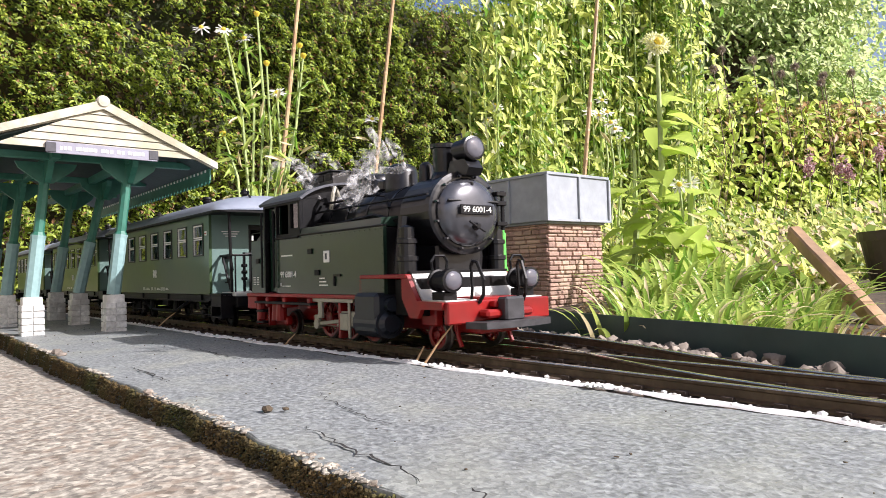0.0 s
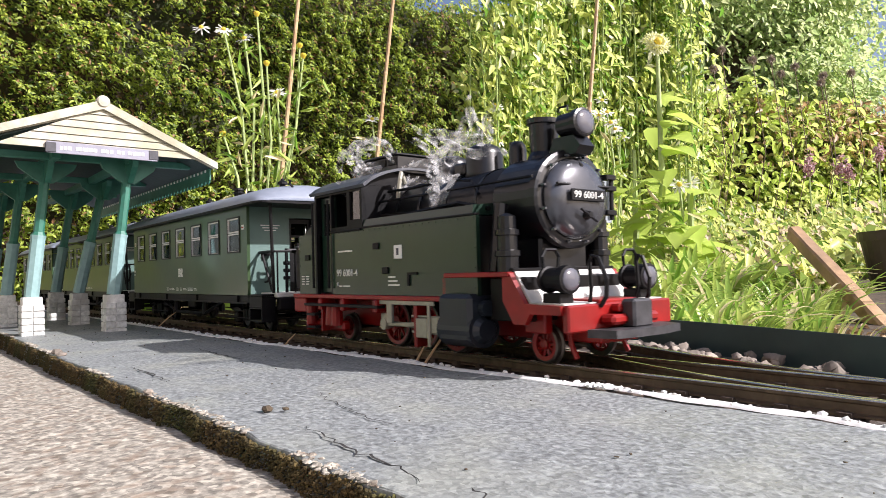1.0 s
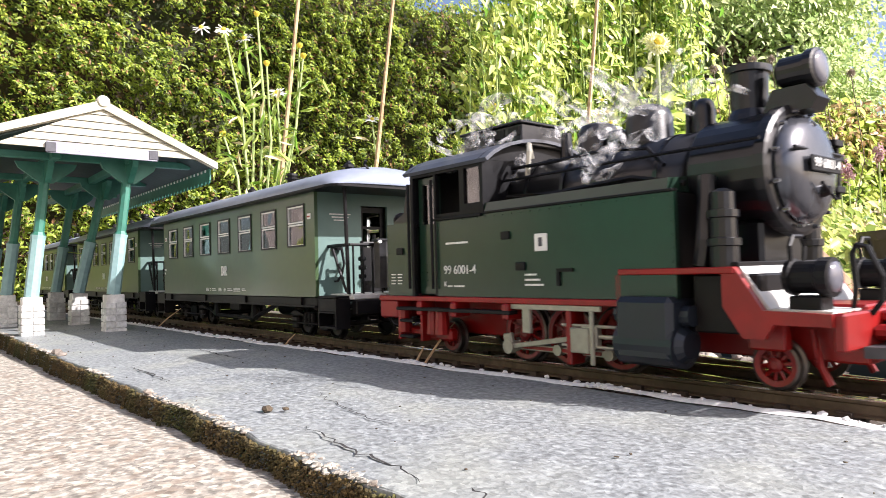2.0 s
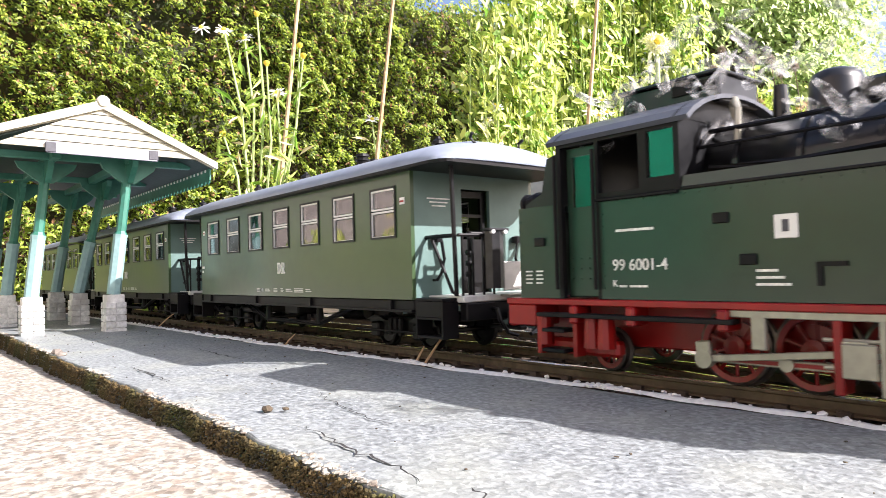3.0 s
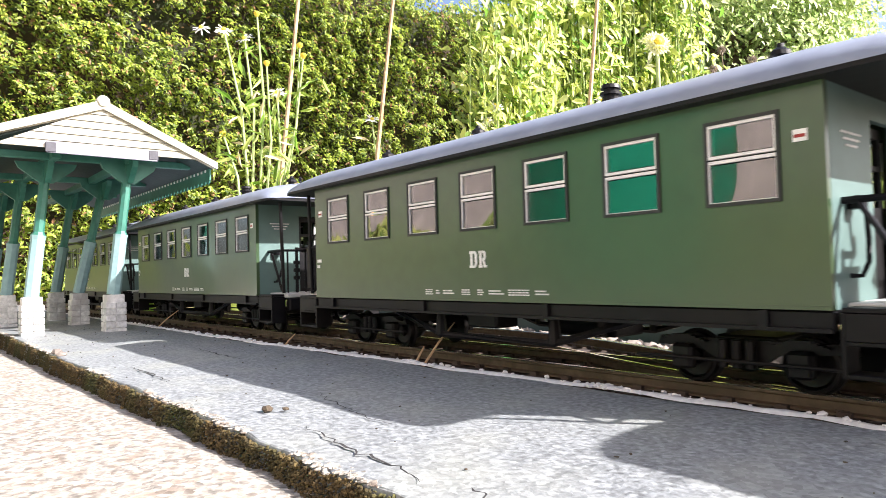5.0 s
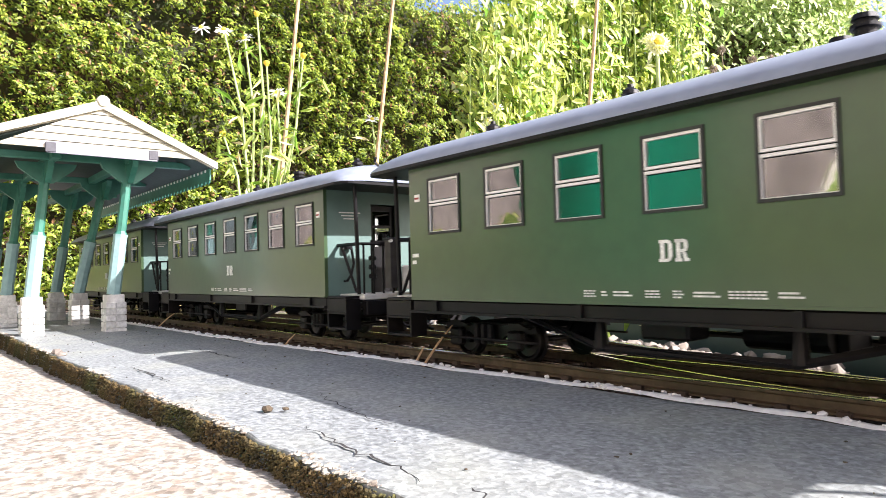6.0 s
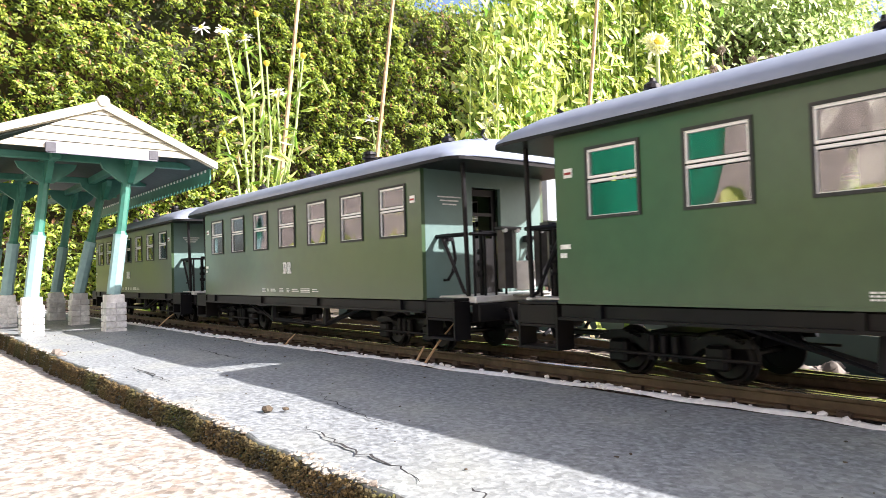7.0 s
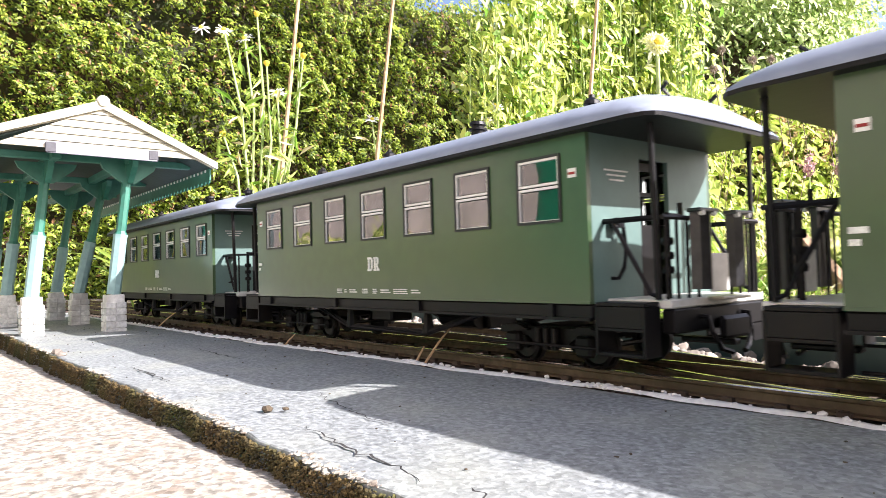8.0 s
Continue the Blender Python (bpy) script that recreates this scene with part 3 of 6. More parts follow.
        a = [bm.verts.new((x1 - 0.004, y, z)) for y, z in lo] + [bm.verts.new((x1 - (-0.0005 if i < 2 else 0.0012), y, z)) for i, (y, z) in enumerate(lo)]
        for f in ((3, 2, 1, 0), (4, 5, 6, 7), (0, 1, 5, 4), (1, 2, 6, 5), (2, 3, 7, 6), (3, 0, 4, 7)):
            bm.faces.new([a[i] for i in f])
        bmesh.ops.recalc_face_normals(bm, faces=bm.faces[:])
        part("gable_board", bm, M_CREAM, t, "cream weatherboard")
    part("finial", lathe(B(), [(0.007, -0.008), (0.0088, -0.006), (0.0088, 0.004), (0.007, 0.006)], Matrix.Translation((x1, RY, RZ + 0.0065)) @ Matrix.Rotation(radians(90), 4, "Y"), 18), M_CREAM, t, "rounded block at the gable top")
    bm = B()
    box(bm, x1 + 0.0008, x1 + 0.003, -0.196, -0.052, 0.2365, 0.2525, 0.0006, m=Matrix.Translation((0, -0.12, 0.243)) @ Matrix.Rotation(radians(-0.5), 4, "X") @ Matrix.Translation((0, 0.12, -0.243)))
    sg = part("name_board", bm, mk("faded_lilac_board", (0.27, 0.27, 0.33), 0.5, scale=120, var=0.12, bump=0.05), t, "faded grey station name board with dark ends")
    for ya, yb in ((-0.1975, -0.1845), (-0.0645, -0.051)):
        part("board_end", box(B(), x1 + 0.0012, x1 + 0.0038, ya, yb, 0.2380, 0.2515, 0.0006), mk_dark, sg, "dark end block")
    bm = B()
    r = random.Random(3)
    y = -0.18
    while y < -0.07:
        w = r.uniform(0.003, 0.0055)
        box(bm, x1 + 0.003, x1 + 0.0034, y, y + w, 0.2422, 0.2472)
        y += w + (0.005 if r.random() < 0.2 else 0.0012)
    part("board_writing", bm, M_LETTER, sg, "faded white writing")["kind"] = "stuff"
    return t


# station green darkened to stand for shade beneath the roof
M_SOFFIT = mk("shade_green_soffit", (0.012, 0.034, 0.028), 0.6, scale=90, var=0.25, bump=0.15)
SHRINK = Matrix.Translation(EYE) @ Matrix.Scale(0.9, 4) @ Matrix.Translation(-Vector(EYE))
mk_dark = mk("dark_slate", (0.06, 0.06, 0.07), 0.6, scale=200, var=0.2, bump=0.1)
shelter().matrix_basis = SHRINK


# ---- water tower ----
def water_tower():
    t = thing("water_tower", "brown stone water tower with a grey panelled tank", "water tower")
    X1, Y0, W, D = -0.455, 0.606, 0.185, 0.2
    core = part("pillar", box(B(), X1 - D + 0.013, X1 - 0.013, Y0 + 0.013, Y0 + W - 0.013, -0.06, 0.148), M_MORTAR, t, "pillar of rough brown stone")
    r = random.Random(21)
    for axis in ("x", "y"):
        z = -0.05
        while z < 0.146:
            h = r.uniform(0.006, 0.012)
            a0 = (Y0 + 0.010) if axis == "x" else (X1 - D + 0.012)
            a1 = (Y0 + W - 0.010) if axis == "x" else (X1 - 0.012)
            a = a0
            while a < a1 - 0.004:
                w = min(r.uniform(0.012, 0.04), a1 - a)
                k = r.uniform(0.0, 0.003)
                zt = min(z + h, 0.1475)
                if axis == "x":
                    bm = box(B(), X1 - 0.014, X1 - 0.0105 + k, a + 0.0008, a + w - 0.0008, z + 0.0008, zt - 0.0008, 0.0015)
                else:
                    bm = box(B(), a + 0.0008, a + w - 0.0008, Y0 + 0.0105 - k, Y0 + 0.014, z + 0.0008, zt - 0.0008, 0.0015)
                part("stone", bm, M_BRICK, core)
                a += w
            z += h
    part("cornice", box(B(), X1 - D + 0.006, X1 - 0.006, Y0 + 0.006, Y0 + W - 0.006, 0.1482, 0.153, 0.001), M_TANK, t)
    tank = part("tank", box(B(), X1 - D, X1, Y0, Y0 + W, 0.153, 0.243, 0.001), M_TANK, t, "light grey panelled tank")
    part("tank_rim", box(B(), X1 - D - 0.003, X1 + 0.003, Y0 - 0.003, Y0 + W + 0.003, 0.2405, 0.2465, 0.001), M_TANK, tank)
    for u in (0.0, 0.5, 1.0):
        y = Y0 - 0.002 + (W + 0.004) * u
        part("tank_rib", box(B(), X1 - 0.002, X1 + 0.0042, y - 0.0032, y + 0.0032, 0.152, 0.2404, 0.0008), M_TANK, tank)
        x = X1 - D + D * u * 0.985
        part("tank_rib", box(B(), x - 0.0032, x + 0.0032, Y0 - 0.0042, Y0 + 0.002, 0.152, 0.2404, 0.0008), M_TANK, tank)
    part("tank_rail", box(B(), X1 - 0.002, X1 + 0.0036, Y0, Y0 + W, 0.152, 0.157, 0.0006), M_TANK, tank)
    return t


water_tower()
bm = B()
rod(bm, (-0.42, 0.45, -0.03), (-0.42, 0.45, 0.13), 0.0035)
rod(bm, (-0.416, 0.442, 0.06), (-0.41, 0.442, 0.06), 0.010)
box(bm, -0.424, -0.418, 0.443, 0.457, 0.05, 0.125, 0.001)
tagged(part("point_signal", bm, mk("signal_green", (0.1, 0.5, 0.08), 0.5, scale=90, var=0.1), None), "bright green narrow signal post with a white disc", "signal post")


# cracks and lifted tears in the felt
M_GAP = mk("crack_dirt", (0.03, 0.028, 0.027), 0.95, scale=300, var=0.4, bump=0.3)


def crack(pts, w, name="felt_crack", lift=0.0002):
    bm = B()
    prev = None
    r = random.Random(int(pts[0][0] * 1000))
    fine = []
    for (x0, y0), (x1, y1) in zip(pts, pts[1:]):
        for k in range(8):
            u = k / 8
            fine.append((x0 + (x1 - x0) * u + r.gauss(0, 0.0012), y0 + (y1 - y0) * u + r.gauss(0, 0.0012)))
    for i, (x, y) in enumerate(fine):
        u = i / (len(fine) - 1)
        ww = w * (0.25 + math.sin(math.pi * u)) * r.uniform(0.5, 1.2)
        z = -0.0056 + 0.0012 * wobble(x, (y - edge_near(x)) / (edge_far(x) - edge_near(x)), 14, 5) + lift
        ring = [bm.verts.new(q) for q in ((x, y - ww, z), (x, y, z + 0.0001), (x, y + ww, z))]
        if prev:
            for k in range(2):
                bm.faces.new((prev[k], ring[k], ring[k + 1], prev[k + 1]))
        prev = ring
    tagged(part(name, bm, M_GAP), "dark dirt-filled crack in the platform felt", "crack", group="cracks in the felt", kind="structure")


crack([(0.055, -0.17), (0.10, -0.178), (0.135, -0.186), (0.16, -0.188)], 0.0004)
crack([(0.13, -0.215), (0.17, -0.222), (0.205, -0.222), (0.235, -0.228)], 0.0006)
crack([(0.235, -0.215), (0.26, -0.224), (0.285, -0.235)], 0.0005)
crack([(-0.16, -0.215), (-0.10, -0.214), (-0.05, -0.218)], 0.0007)
crack([(-0.25, -0.13), (-0.18, -0.136), (-0.13, -0.134)], 0.0006)


# crumbs of white paint and mortar along the track edge
rng = np.random.default_rng(151)
px = np.concatenate([rng.uniform(-0.9, 0.4, 260), rng.normal(0.165, 0.008, 40), rng.normal(-0.33, 0.02, 40)])
pts = np.stack([px, [edge_far(v) for v in px] + rng.normal(-0.001, 0.0022, len(px)), np.full(len(px), -0.0045)], 1)
tagged(clump_mesh("paint_crumbs", pts, rng.uniform(0.0005, 0.0022, len(px)), M_EDGE, 152, squash=0.6), "loose white crumbs along the platform edge", "crumbs", kind="stuff")


# ---- train ----
def wheelset(name, r, parent, x, y=0.0255, mat=None, spokes=True, z=None, tyre=None):
    """An axle with two wheels, turning about its own centre."""
    ax = part(name, rod(B(), (0, -y - 0.002, 0), (0, y + 0.002, 0), 0.002, seg=8), M_BLACK, parent)
    ax.location = (x, 0, r if z is None else z)
    for s in (-1, 1):
        m = Matrix.Translation((0, s * y, 0)) @ Matrix.Rotation(radians(-90 * s), 4, "X")
        bm = lathe(B(), [(r - 0.0022, -0.0028), (r + 0.0016, -0.0026), (r + 0.0016, -0.0016), (r, -0.001), (r, 0.0026), (r - 0.0016, 0.003), (r - 0.0022, -0.0028)], m, 28, False)
        w = part("tyre", bm, tyre or M_TYRE, ax, "worn wheel tyre")
        bm = B()
        if spokes:
            lathe(bm, [(r * 0.30, -0.002), (r * 0.30, 0.0035), (r * 0.16, 0.0042)], m, 14)
            n = 10
            for k in range(n):
                a = 2 * math.pi * k / n
                rod(bm, (0.25 * r * math.cos(a), s * (y + 0.0008), 0.25 * r * math.sin(a)), ((r - 0.0015) * math.cos(a), s * (y + 0.0008), (r - 0.0015) * math.sin(a)), 0.0012, 0.0010, 5)
            lathe(bm, [(r - 0.0042, -0.001), (r - 0.0042, 0.0026), (r - 0.0014, 0.0031), (r - 0.0014, -0.001), (r - 0.0042, -0.001)], m, 24, False)
        else:
            lathe(bm, [(r - 0.0015, -0.001), (r - 0.003, 0.0016), (r * 0.35, 0.0008), (r * 0.3, 0.003), (0.0005, 0.0034)], m, 18)
        part("wheel_centre", bm, mat or M_BLACK, ax)
    return ax


ROLLING = []       # (axle, radius) of all that turns
EAVE, SILL, HW = 0.1405, 0.042, 0.058
WIN0, PITCH, WW, WZ0, WZ1 = -0.1963, 0.0602, 0.0355, 0.0895, 0.1300


def bar(x0, x1, z0, z1):
    return [(x0, z0), (x1, z0), (x1, z1), (x0, z1)]


# slab-serif letters, as outlines
LETTER_D = [bar(0.0008, 0.0030, 0.0016, 0.0096), bar(0, 0.0048, 0, 0.0016), bar(0, 0.0048, 0.0096, 0.0112),
            [(0.0048, 0), (0.0064, 0.0007), (0.0074, 0.0026), (0.0074, 0.0086), (0.0064, 0.0105), (0.0048, 0.0112), (0.0048, 0.0096), (0.0053, 0.0084), (0.0053, 0.0028), (0.0048, 0.0016)]]
LETTER_R = [bar(0.0008, 0.0030, 0.0016, 0.0096), bar(0, 0.0038, 0, 0.0016), bar(0, 0.0046, 0.0096, 0.0112), bar(0.0030, 0.0046, 0.0046, 0.0061),
            [(0.0046, 0.0046), (0.0062, 0.0052), (0.0069, 0.0066), (0.0069, 0.0094), (0.0062, 0.0106), (0.0046, 0.0112), (0.0046, 0.0096), (0.0049, 0.0090), (0.0049, 0.0068), (0.0046, 0.0061)],
            [(0.0040, 0.0046), (0.0058, 0.0046), (0.0066, 0.0016), (0.0078, 0.0016), (0.0078, 0), (0.0051, 0)]]


def coach_window(parent, u, s):
    """A window in its opening: rubber surround, white vent frame, two panes."""
    y = s * HW
    def ring(x0, x1, z0, z1, t, ya, yb, bm):
        box(bm, x0, x1, ya, yb, z0, z0 + t)
        box(bm, x0, x1, ya, yb, z1 - t, z1)
        box(bm, x0, x0 + t, ya, yb, z0 + t, z1 - t)
        box(bm, x1 - t, x1, ya, yb, z0 + t, z1 - t)
        return bm
    o = sorted((y - s * 0.002, y + s * 0.0009))
    w = part("window", ring(u, u + WW, WZ0, WZ1, 0.0016, *o, B()), M_RUBBER, parent, "black rubber surround")
    zm = WZ0 + (WZ1 - WZ0) * 0.56
    i = sorted((y - s * 0.0016, y + s * 0.0004))
    part("vent_frame", ring(u + 0.0012, u + WW - 0.0012, zm, WZ1 - 0.0016, 0.0014, *i, B()), M_WHITE, w, "white vent frame")
    bm = ring(u + 0.0012, u + WW - 0.0012, WZ0 + 0.0012, zm - 0.0009, 0.0008, *i, B())
    box(bm, u + 0.0012, u + WW - 0.0012, *i, zm - 0.0024, zm - 0.0017)
    part("pane_frame", bm, M_WHITE, w)
    for z0, z1 in ((WZ0 + 0.002, zm - 0.003), (zm + 0.002, WZ1 - 0.003)):
        p = part("pane", box(B(), u + 0.002, u + WW - 0.002, y - s * 0.0010 - 0.0003, y - s * 0.0010 + 0.0003, z0, z1), M_GLASS, w, "clear glass")
        p.visible_shadow = False


def bogie(parent, u):
    b = part("bogie", box(B(), u - 0.016, u + 0.016, -0.03, 0.03, 0.018, 0.026, 0.001), M_BLACK, parent, "black four-wheeled bogie")
    for s in (-1, 1):
        bm = B()
        y0, y1 = sorted((s * 0.031, s * 0.0345))
        extrude(bm, [(u - 0.047, 0.02), (u - 0.045, 0.0245), (u + 0.045, 0.0245), (u + 0.047, 0.02), (u + 0.02, 0.0185), (u + 0.012, 0.013), (u - 0.012, 0.013), (u - 0.02, 0.0185)], "y", y0, y1)
        part("side_frame", bm, M_BLACK, b)
        for a in (-0.03, 0.03):
            part("axle_box", box(B(), u + a - 0.006, u + a + 0.006, *sorted((s * 0.0335, s * 0.040)), 0.008, 0.021, 0.0015), M_BLACK, b)
            bm = B()
            for k in range(4):
                zz = 0.0225 + k * 0.0009
                box(bm, u + a - 0.013 + k * 0.0025, u + a + 0.013 - k * 0.0025, *sorted((s * 0.035, s * 0.0385)), zz, zz + 0.0009)
            part("leaf_spring", bm, M_BLACK, b)
        for a in (-0.007, 0.0, 0.007):
            part("coil_spring", rod(B(), (u + a, s * 0.038, 0.011), (u + a, s * 0.038, 0.0245), 0.0024, seg=8), M_BLACK, b)
        part("brake_rod", rod(B(), (u - 0.055, s * 0.042, 0.0145), (u + 0.055, s * 0.042, 0.0145), 0.0009), M_BLACK, b)
    for a in (-0.03, 0.03):
        ROLLING.append((wheelset("wheelset", 0.0132, parent, u + a, spokes=False, tyre=M_BLACK), 0.0132))


def coach(name_label):
    t = thing("passenger_coach", name_label, "railway coach", group="coaches of the train", at=Matrix.Translation((0, YC, 0)) @ Matrix.Diagonal((1, 1.138, 1, 1)))
    EX = 0.219
    for s in (-1, 1):
        # wall with window openings through it
        ya, yb = sorted((s * (HW - 0.003), s * HW))
        cuts = [-EX] + [v for k in range(7) for v in (WIN0 + k * PITCH, WIN0 + k * PITCH + WW)] + [EX]
        bm = pierced(cuts, [SILL, WZ0, WZ1, EAVE], [(2 * k + 1, 1) for k in range(7)], ya, yb)
        side = part("side_wall", bm, M_GREEN, t, "dark green painted side wall")
        for k in range(7):
            coach_window(side, WIN0 + k * PITCH, s)
        part("waist_rail", box(B(), -EX, EX, *sorted((s * HW, s * (HW + 0.0006))), SILL, SILL + 0.0016), M_GREEN, side)
        face = Matrix.Rotation(radians(90), 4, "X") if s < 0 else Matrix.Rotation(radians(180), 4, "Z") @ Matrix.Rotation(radians(90), 4, "X")
        for letter, left, shapes in (("D", -0.0070, LETTER_D), ("R", 0.0020, LETTER_R)):
            bm = B()
            for outline in shapes:
                extrude(bm, outline, "y", -0.0002, 0.0003)
            bm.transform(Matrix.Translation((0, s * (HW + 0.0003), 0.0644)) @ (Matrix.Rotation(math.pi, 4, "Z") if s > 0 else Matrix()) @ Matrix.Translation((left, 0, 0)))
            part("lettering", bm, M_LETTER, side, "white slab-serif railway letter " + letter)
        bm = B()
        r = random.Random(4)
        for x, w, h in ((-0.056, 0.008, 0.0042), (-0.044, 0.004, 0.001), (-0.036, 0.012, 0.0016), (-0.016, 0.009, 0.0042), (0.0, 0.006, 0.003), (0.011, 0.014, 0.0014), (0.029, 0.019, 0.0044), (0.052, 0.011, 0.0014)):
            yy = sorted((s * (HW + 0.0002), s * (HW + 0.0005)))
            if h > 0.002:
                for q in range(3):
                    xx = x
                    while xx < x + w - 0.001:
                        l = r.uniform(0.0012, 0.003)
                        box(bm, xx, min(xx + l, x + w), *yy, 0.0462 + q * 0.0015, 0.0470 + q * 0.0015)
                        xx += l + 0.0006
            else:
                for q in range(2):
                    box(bm, x, x + w * (1 - 0.2 * q), *yy, 0.0468 + q * 0.0018, 0.0477 + q * 0.0018)
        part("side_inscription", bm, M_LETTER, side, "small white inscription")
        for x in (-0.2090, 0.2090):
            bm = box(B(), x - 0.003, x + 0.003, *sorted((s * HW, s * (HW + 0.0005))), 0.1145, 0.1198)
            pl = part("sign_plate", bm, M_WHITE, side, "small white sign plate")
            part("sign_mark", box(B(), x - 0.0024, x + 0.0024, *sorted((s * (HW + 0.0005), s * (HW + 0.0008))), 0.1162, 0.1176), M_RED, pl)
        bm = B()
        for q in range(2):
            box(bm, -0.216, -0.2085 + q * -0.003, *sorted((s * (HW + 0.0002), s * (HW + 0.0005))), 0.0735 - q * 0.005, 0.0762 - q * 0.005)
        part("end_inscription", bm, M_LETTER, side)
        part("solebar", box(B(), -EX, EX, *sorted((s * (HW - 0.006), s * (HW - 0.001))), 0.033, SILL - 0.0003, 0.0008), M_BLACK, t, "black sole bar")
        part("sole_rail", box(B(), -EX, EX, *sorted((s * (HW - 0.002), s * (HW + 0.0012))), 0.0325, 0.0342), M_BLACK, t)
        # truss rods and hangers
        bm = B()
        pipe(bm, [(-0.115, s * 0.047, 0.033), (-0.055, s * 0.047, 0.0165), (0.055, s * 0.047, 0.0165), (0.115, s * 0.047, 0.033)], 0.0024)
        for x in (-0.055, 0.055):
            rod(bm, (x, s * 0.047, 0.034), (x, s * 0.047, 0.0165), 0.0024, 0.0044)
        part("truss_rod", bm, M_BLACK, t, "black truss rod")
        for x in (-0.19, -0.06, 0.06, 0.19):
            part("solebar_bracket", box(B(), x - 0.002, x + 0.002, *sorted((s * (HW - 0.001), s * (HW + 0.0012))), 0.034, SILL - 0.0005), M_BLACK, t)
    part("floor", box(B(), -EX, EX, -HW + 0.004, HW - 0.004, 0.036, SILL + 0.001), M_BLACK, t)
    part("battery_box", box(B(), -0.035, -0.005, -0.04, -0.02, 0.022, 0.033, 0.0015), M_BLACK, t)
    part("air_tank", rod(B(), (0.0, 0.01, 0.023), (0.045, 0.01, 0.023), 0.009, seg=14), M_BLACK, t)
    part("gear_box", box(B(), 0.02, 0.05, 0.012, 0.042, 0.014, 0.033, 0.0015), M_BLACK, t)
    # inside
    part("partition", box(B(), -0.0015, 0.0015, -HW + 0.004, HW - 0.004, SILL, 0.10), M_INSIDE, t)
    for k in range(7):
        u = WIN0 + k * PITCH - 0.010
        for s in (-1, 1):
            bm = box(B(), u - 0.003, u + 0.002, *sorted((s * 0.014, s * 0.05)), SILL + 0.001, 0.089, 0.001)
            box(bm, u - 0.015, u + 0.012, *sorted((s * 0.014, s * 0.05)), 0.057, 0.063, 0.001)
            part("bench", bm, M_INSIDE, t, "brown slatted bench")
    # roof: arched, drawn in at the ends
    bm = B()
    prof = [(-1.0, 0.0), (-0.985, 0.16), (-0.9, 0.40), (-0.75, 0.62), (-0.5, 0.84), (-0.25, 0.96), (0.0, 1.0), (0.25, 0.96), (0.5, 0.84), (0.75, 0.62), (0.9, 0.40), (0.985, 0.16), (1.0, 0.0)]
    sta = [(-0.2675, 0.86, 0.0, 0.06), (-0.2662, 0.92, 0.0, 0.22), (-0.262, 0.97, 0.0, 0.46), (-0.253, 1.0, 0.0, 0.72), (-0.238, 1.0, 0.0, 0.92), (-0.21, 1.0, 0.0, 1.0)]
    sta = sta + [(-a, b, c, d) for a, b, c, d in sta[::-1]]
    rows = []
    for x, wy, dz, hz in sta:
        rows.append([bm.verts.new((x, p * 0.0655 * wy, EAVE + 0.0008 + 0.0245 * q * hz)) for p, q in prof])
    for a, b in zip(rows, rows[1:]):
        for i in range(len(prof) - 1):
            bm.faces.new((a[i], a[i + 1], b[i + 1], b[i]))
    bm.faces.new(rows[0])
    bm.faces.new(rows[-1][::-1])
    rf = part("roof", bm, M_ROOF, t, "arched blue-grey roof", smooth=True)
    bm = B()
    low = [(x, wy * 0.0655) for x, wy, _, _ in sta]
    extrude(bm, [(x, -y) for x, y in low] + [(x, y) for x, y in low[::-1]], "z", EAVE - 0.0012, EAVE + 0.001)
    part("ceiling_board", bm, M_BLACK, rf, "dark roof underside")
    for u in (0.1735, -0.0664, -0.1944):
        bm = lathe(B(), [(0.0042, 0.0), (0.0036, 0.004), (0.0030, 0.0042), (0.0032, 0.0075), (0.0056, 0.008), (0.0052, 0.0105), (0.0022, 0.0128), (0.0018, 0.0148), (0.0005, 0.0152)], Matrix.Translation((u, 0.0, EAVE + 0.0242)), 12)
        part("ventilator", bm, M_BLACK, rf, "black mushroom ventilator")
    for u, y in ((0.0735, -0.012), (0.053, 0.012)):
        bm = lathe(B(), [(0.0052, -0.003), (0.0050, 0.007), (0.0068, 0.0072), (0.0068, 0.0088), (0.0048, 0.009), (0.0048, 0.011), (0.0062, 0.0112), (0.0055, 0.0138), (0.0005, 0.0148)], Matrix.Translation((u, y, EAVE + 0.0236)), 14)
        part("stove_chimney", bm, M_BLACK, rf, "ribbed black stove pipe")
    # end walls, platforms, rails, couplers
    for e in (-1, 1):
        def X(a):
            return e * (EX + (a - EX) * 0.78 if a > EX else a)
        def bx(x0, x1, y0, y1, z0, z1, bev=0.0, bm=None):
            return box(bm or B(), *sorted((X(x0), X(x1))), y0, y1, z0, z1, bev)
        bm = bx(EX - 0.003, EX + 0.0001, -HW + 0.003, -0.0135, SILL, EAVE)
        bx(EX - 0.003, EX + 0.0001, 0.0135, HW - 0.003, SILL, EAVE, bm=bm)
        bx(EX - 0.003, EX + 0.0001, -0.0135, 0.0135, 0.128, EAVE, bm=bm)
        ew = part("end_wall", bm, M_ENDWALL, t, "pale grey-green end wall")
        bm = bx(EX - 0.008, EX - 0.0055, -0.013, 0.013, SILL, 0.088)
        bx(EX - 0.008, EX - 0.0055, -0.013, -0.009, 0.088, 0.127, bm=bm)
        bx(EX - 0.008, EX - 0.0055, 0.009, 0.013, 0.088, 0.127, bm=bm)
        bx(EX - 0.008, EX - 0.0055, -0.009, 0.009, 0.122, 0.127, bm=bm)
        bx(EX - 0.008, EX - 0.0055, -0.009, 0.009, 0.106, 0.1085, bm=bm)
        dr = part("end_door", bm, M_BLACK, ew, "dark end door with a tall window")
        bm = B()
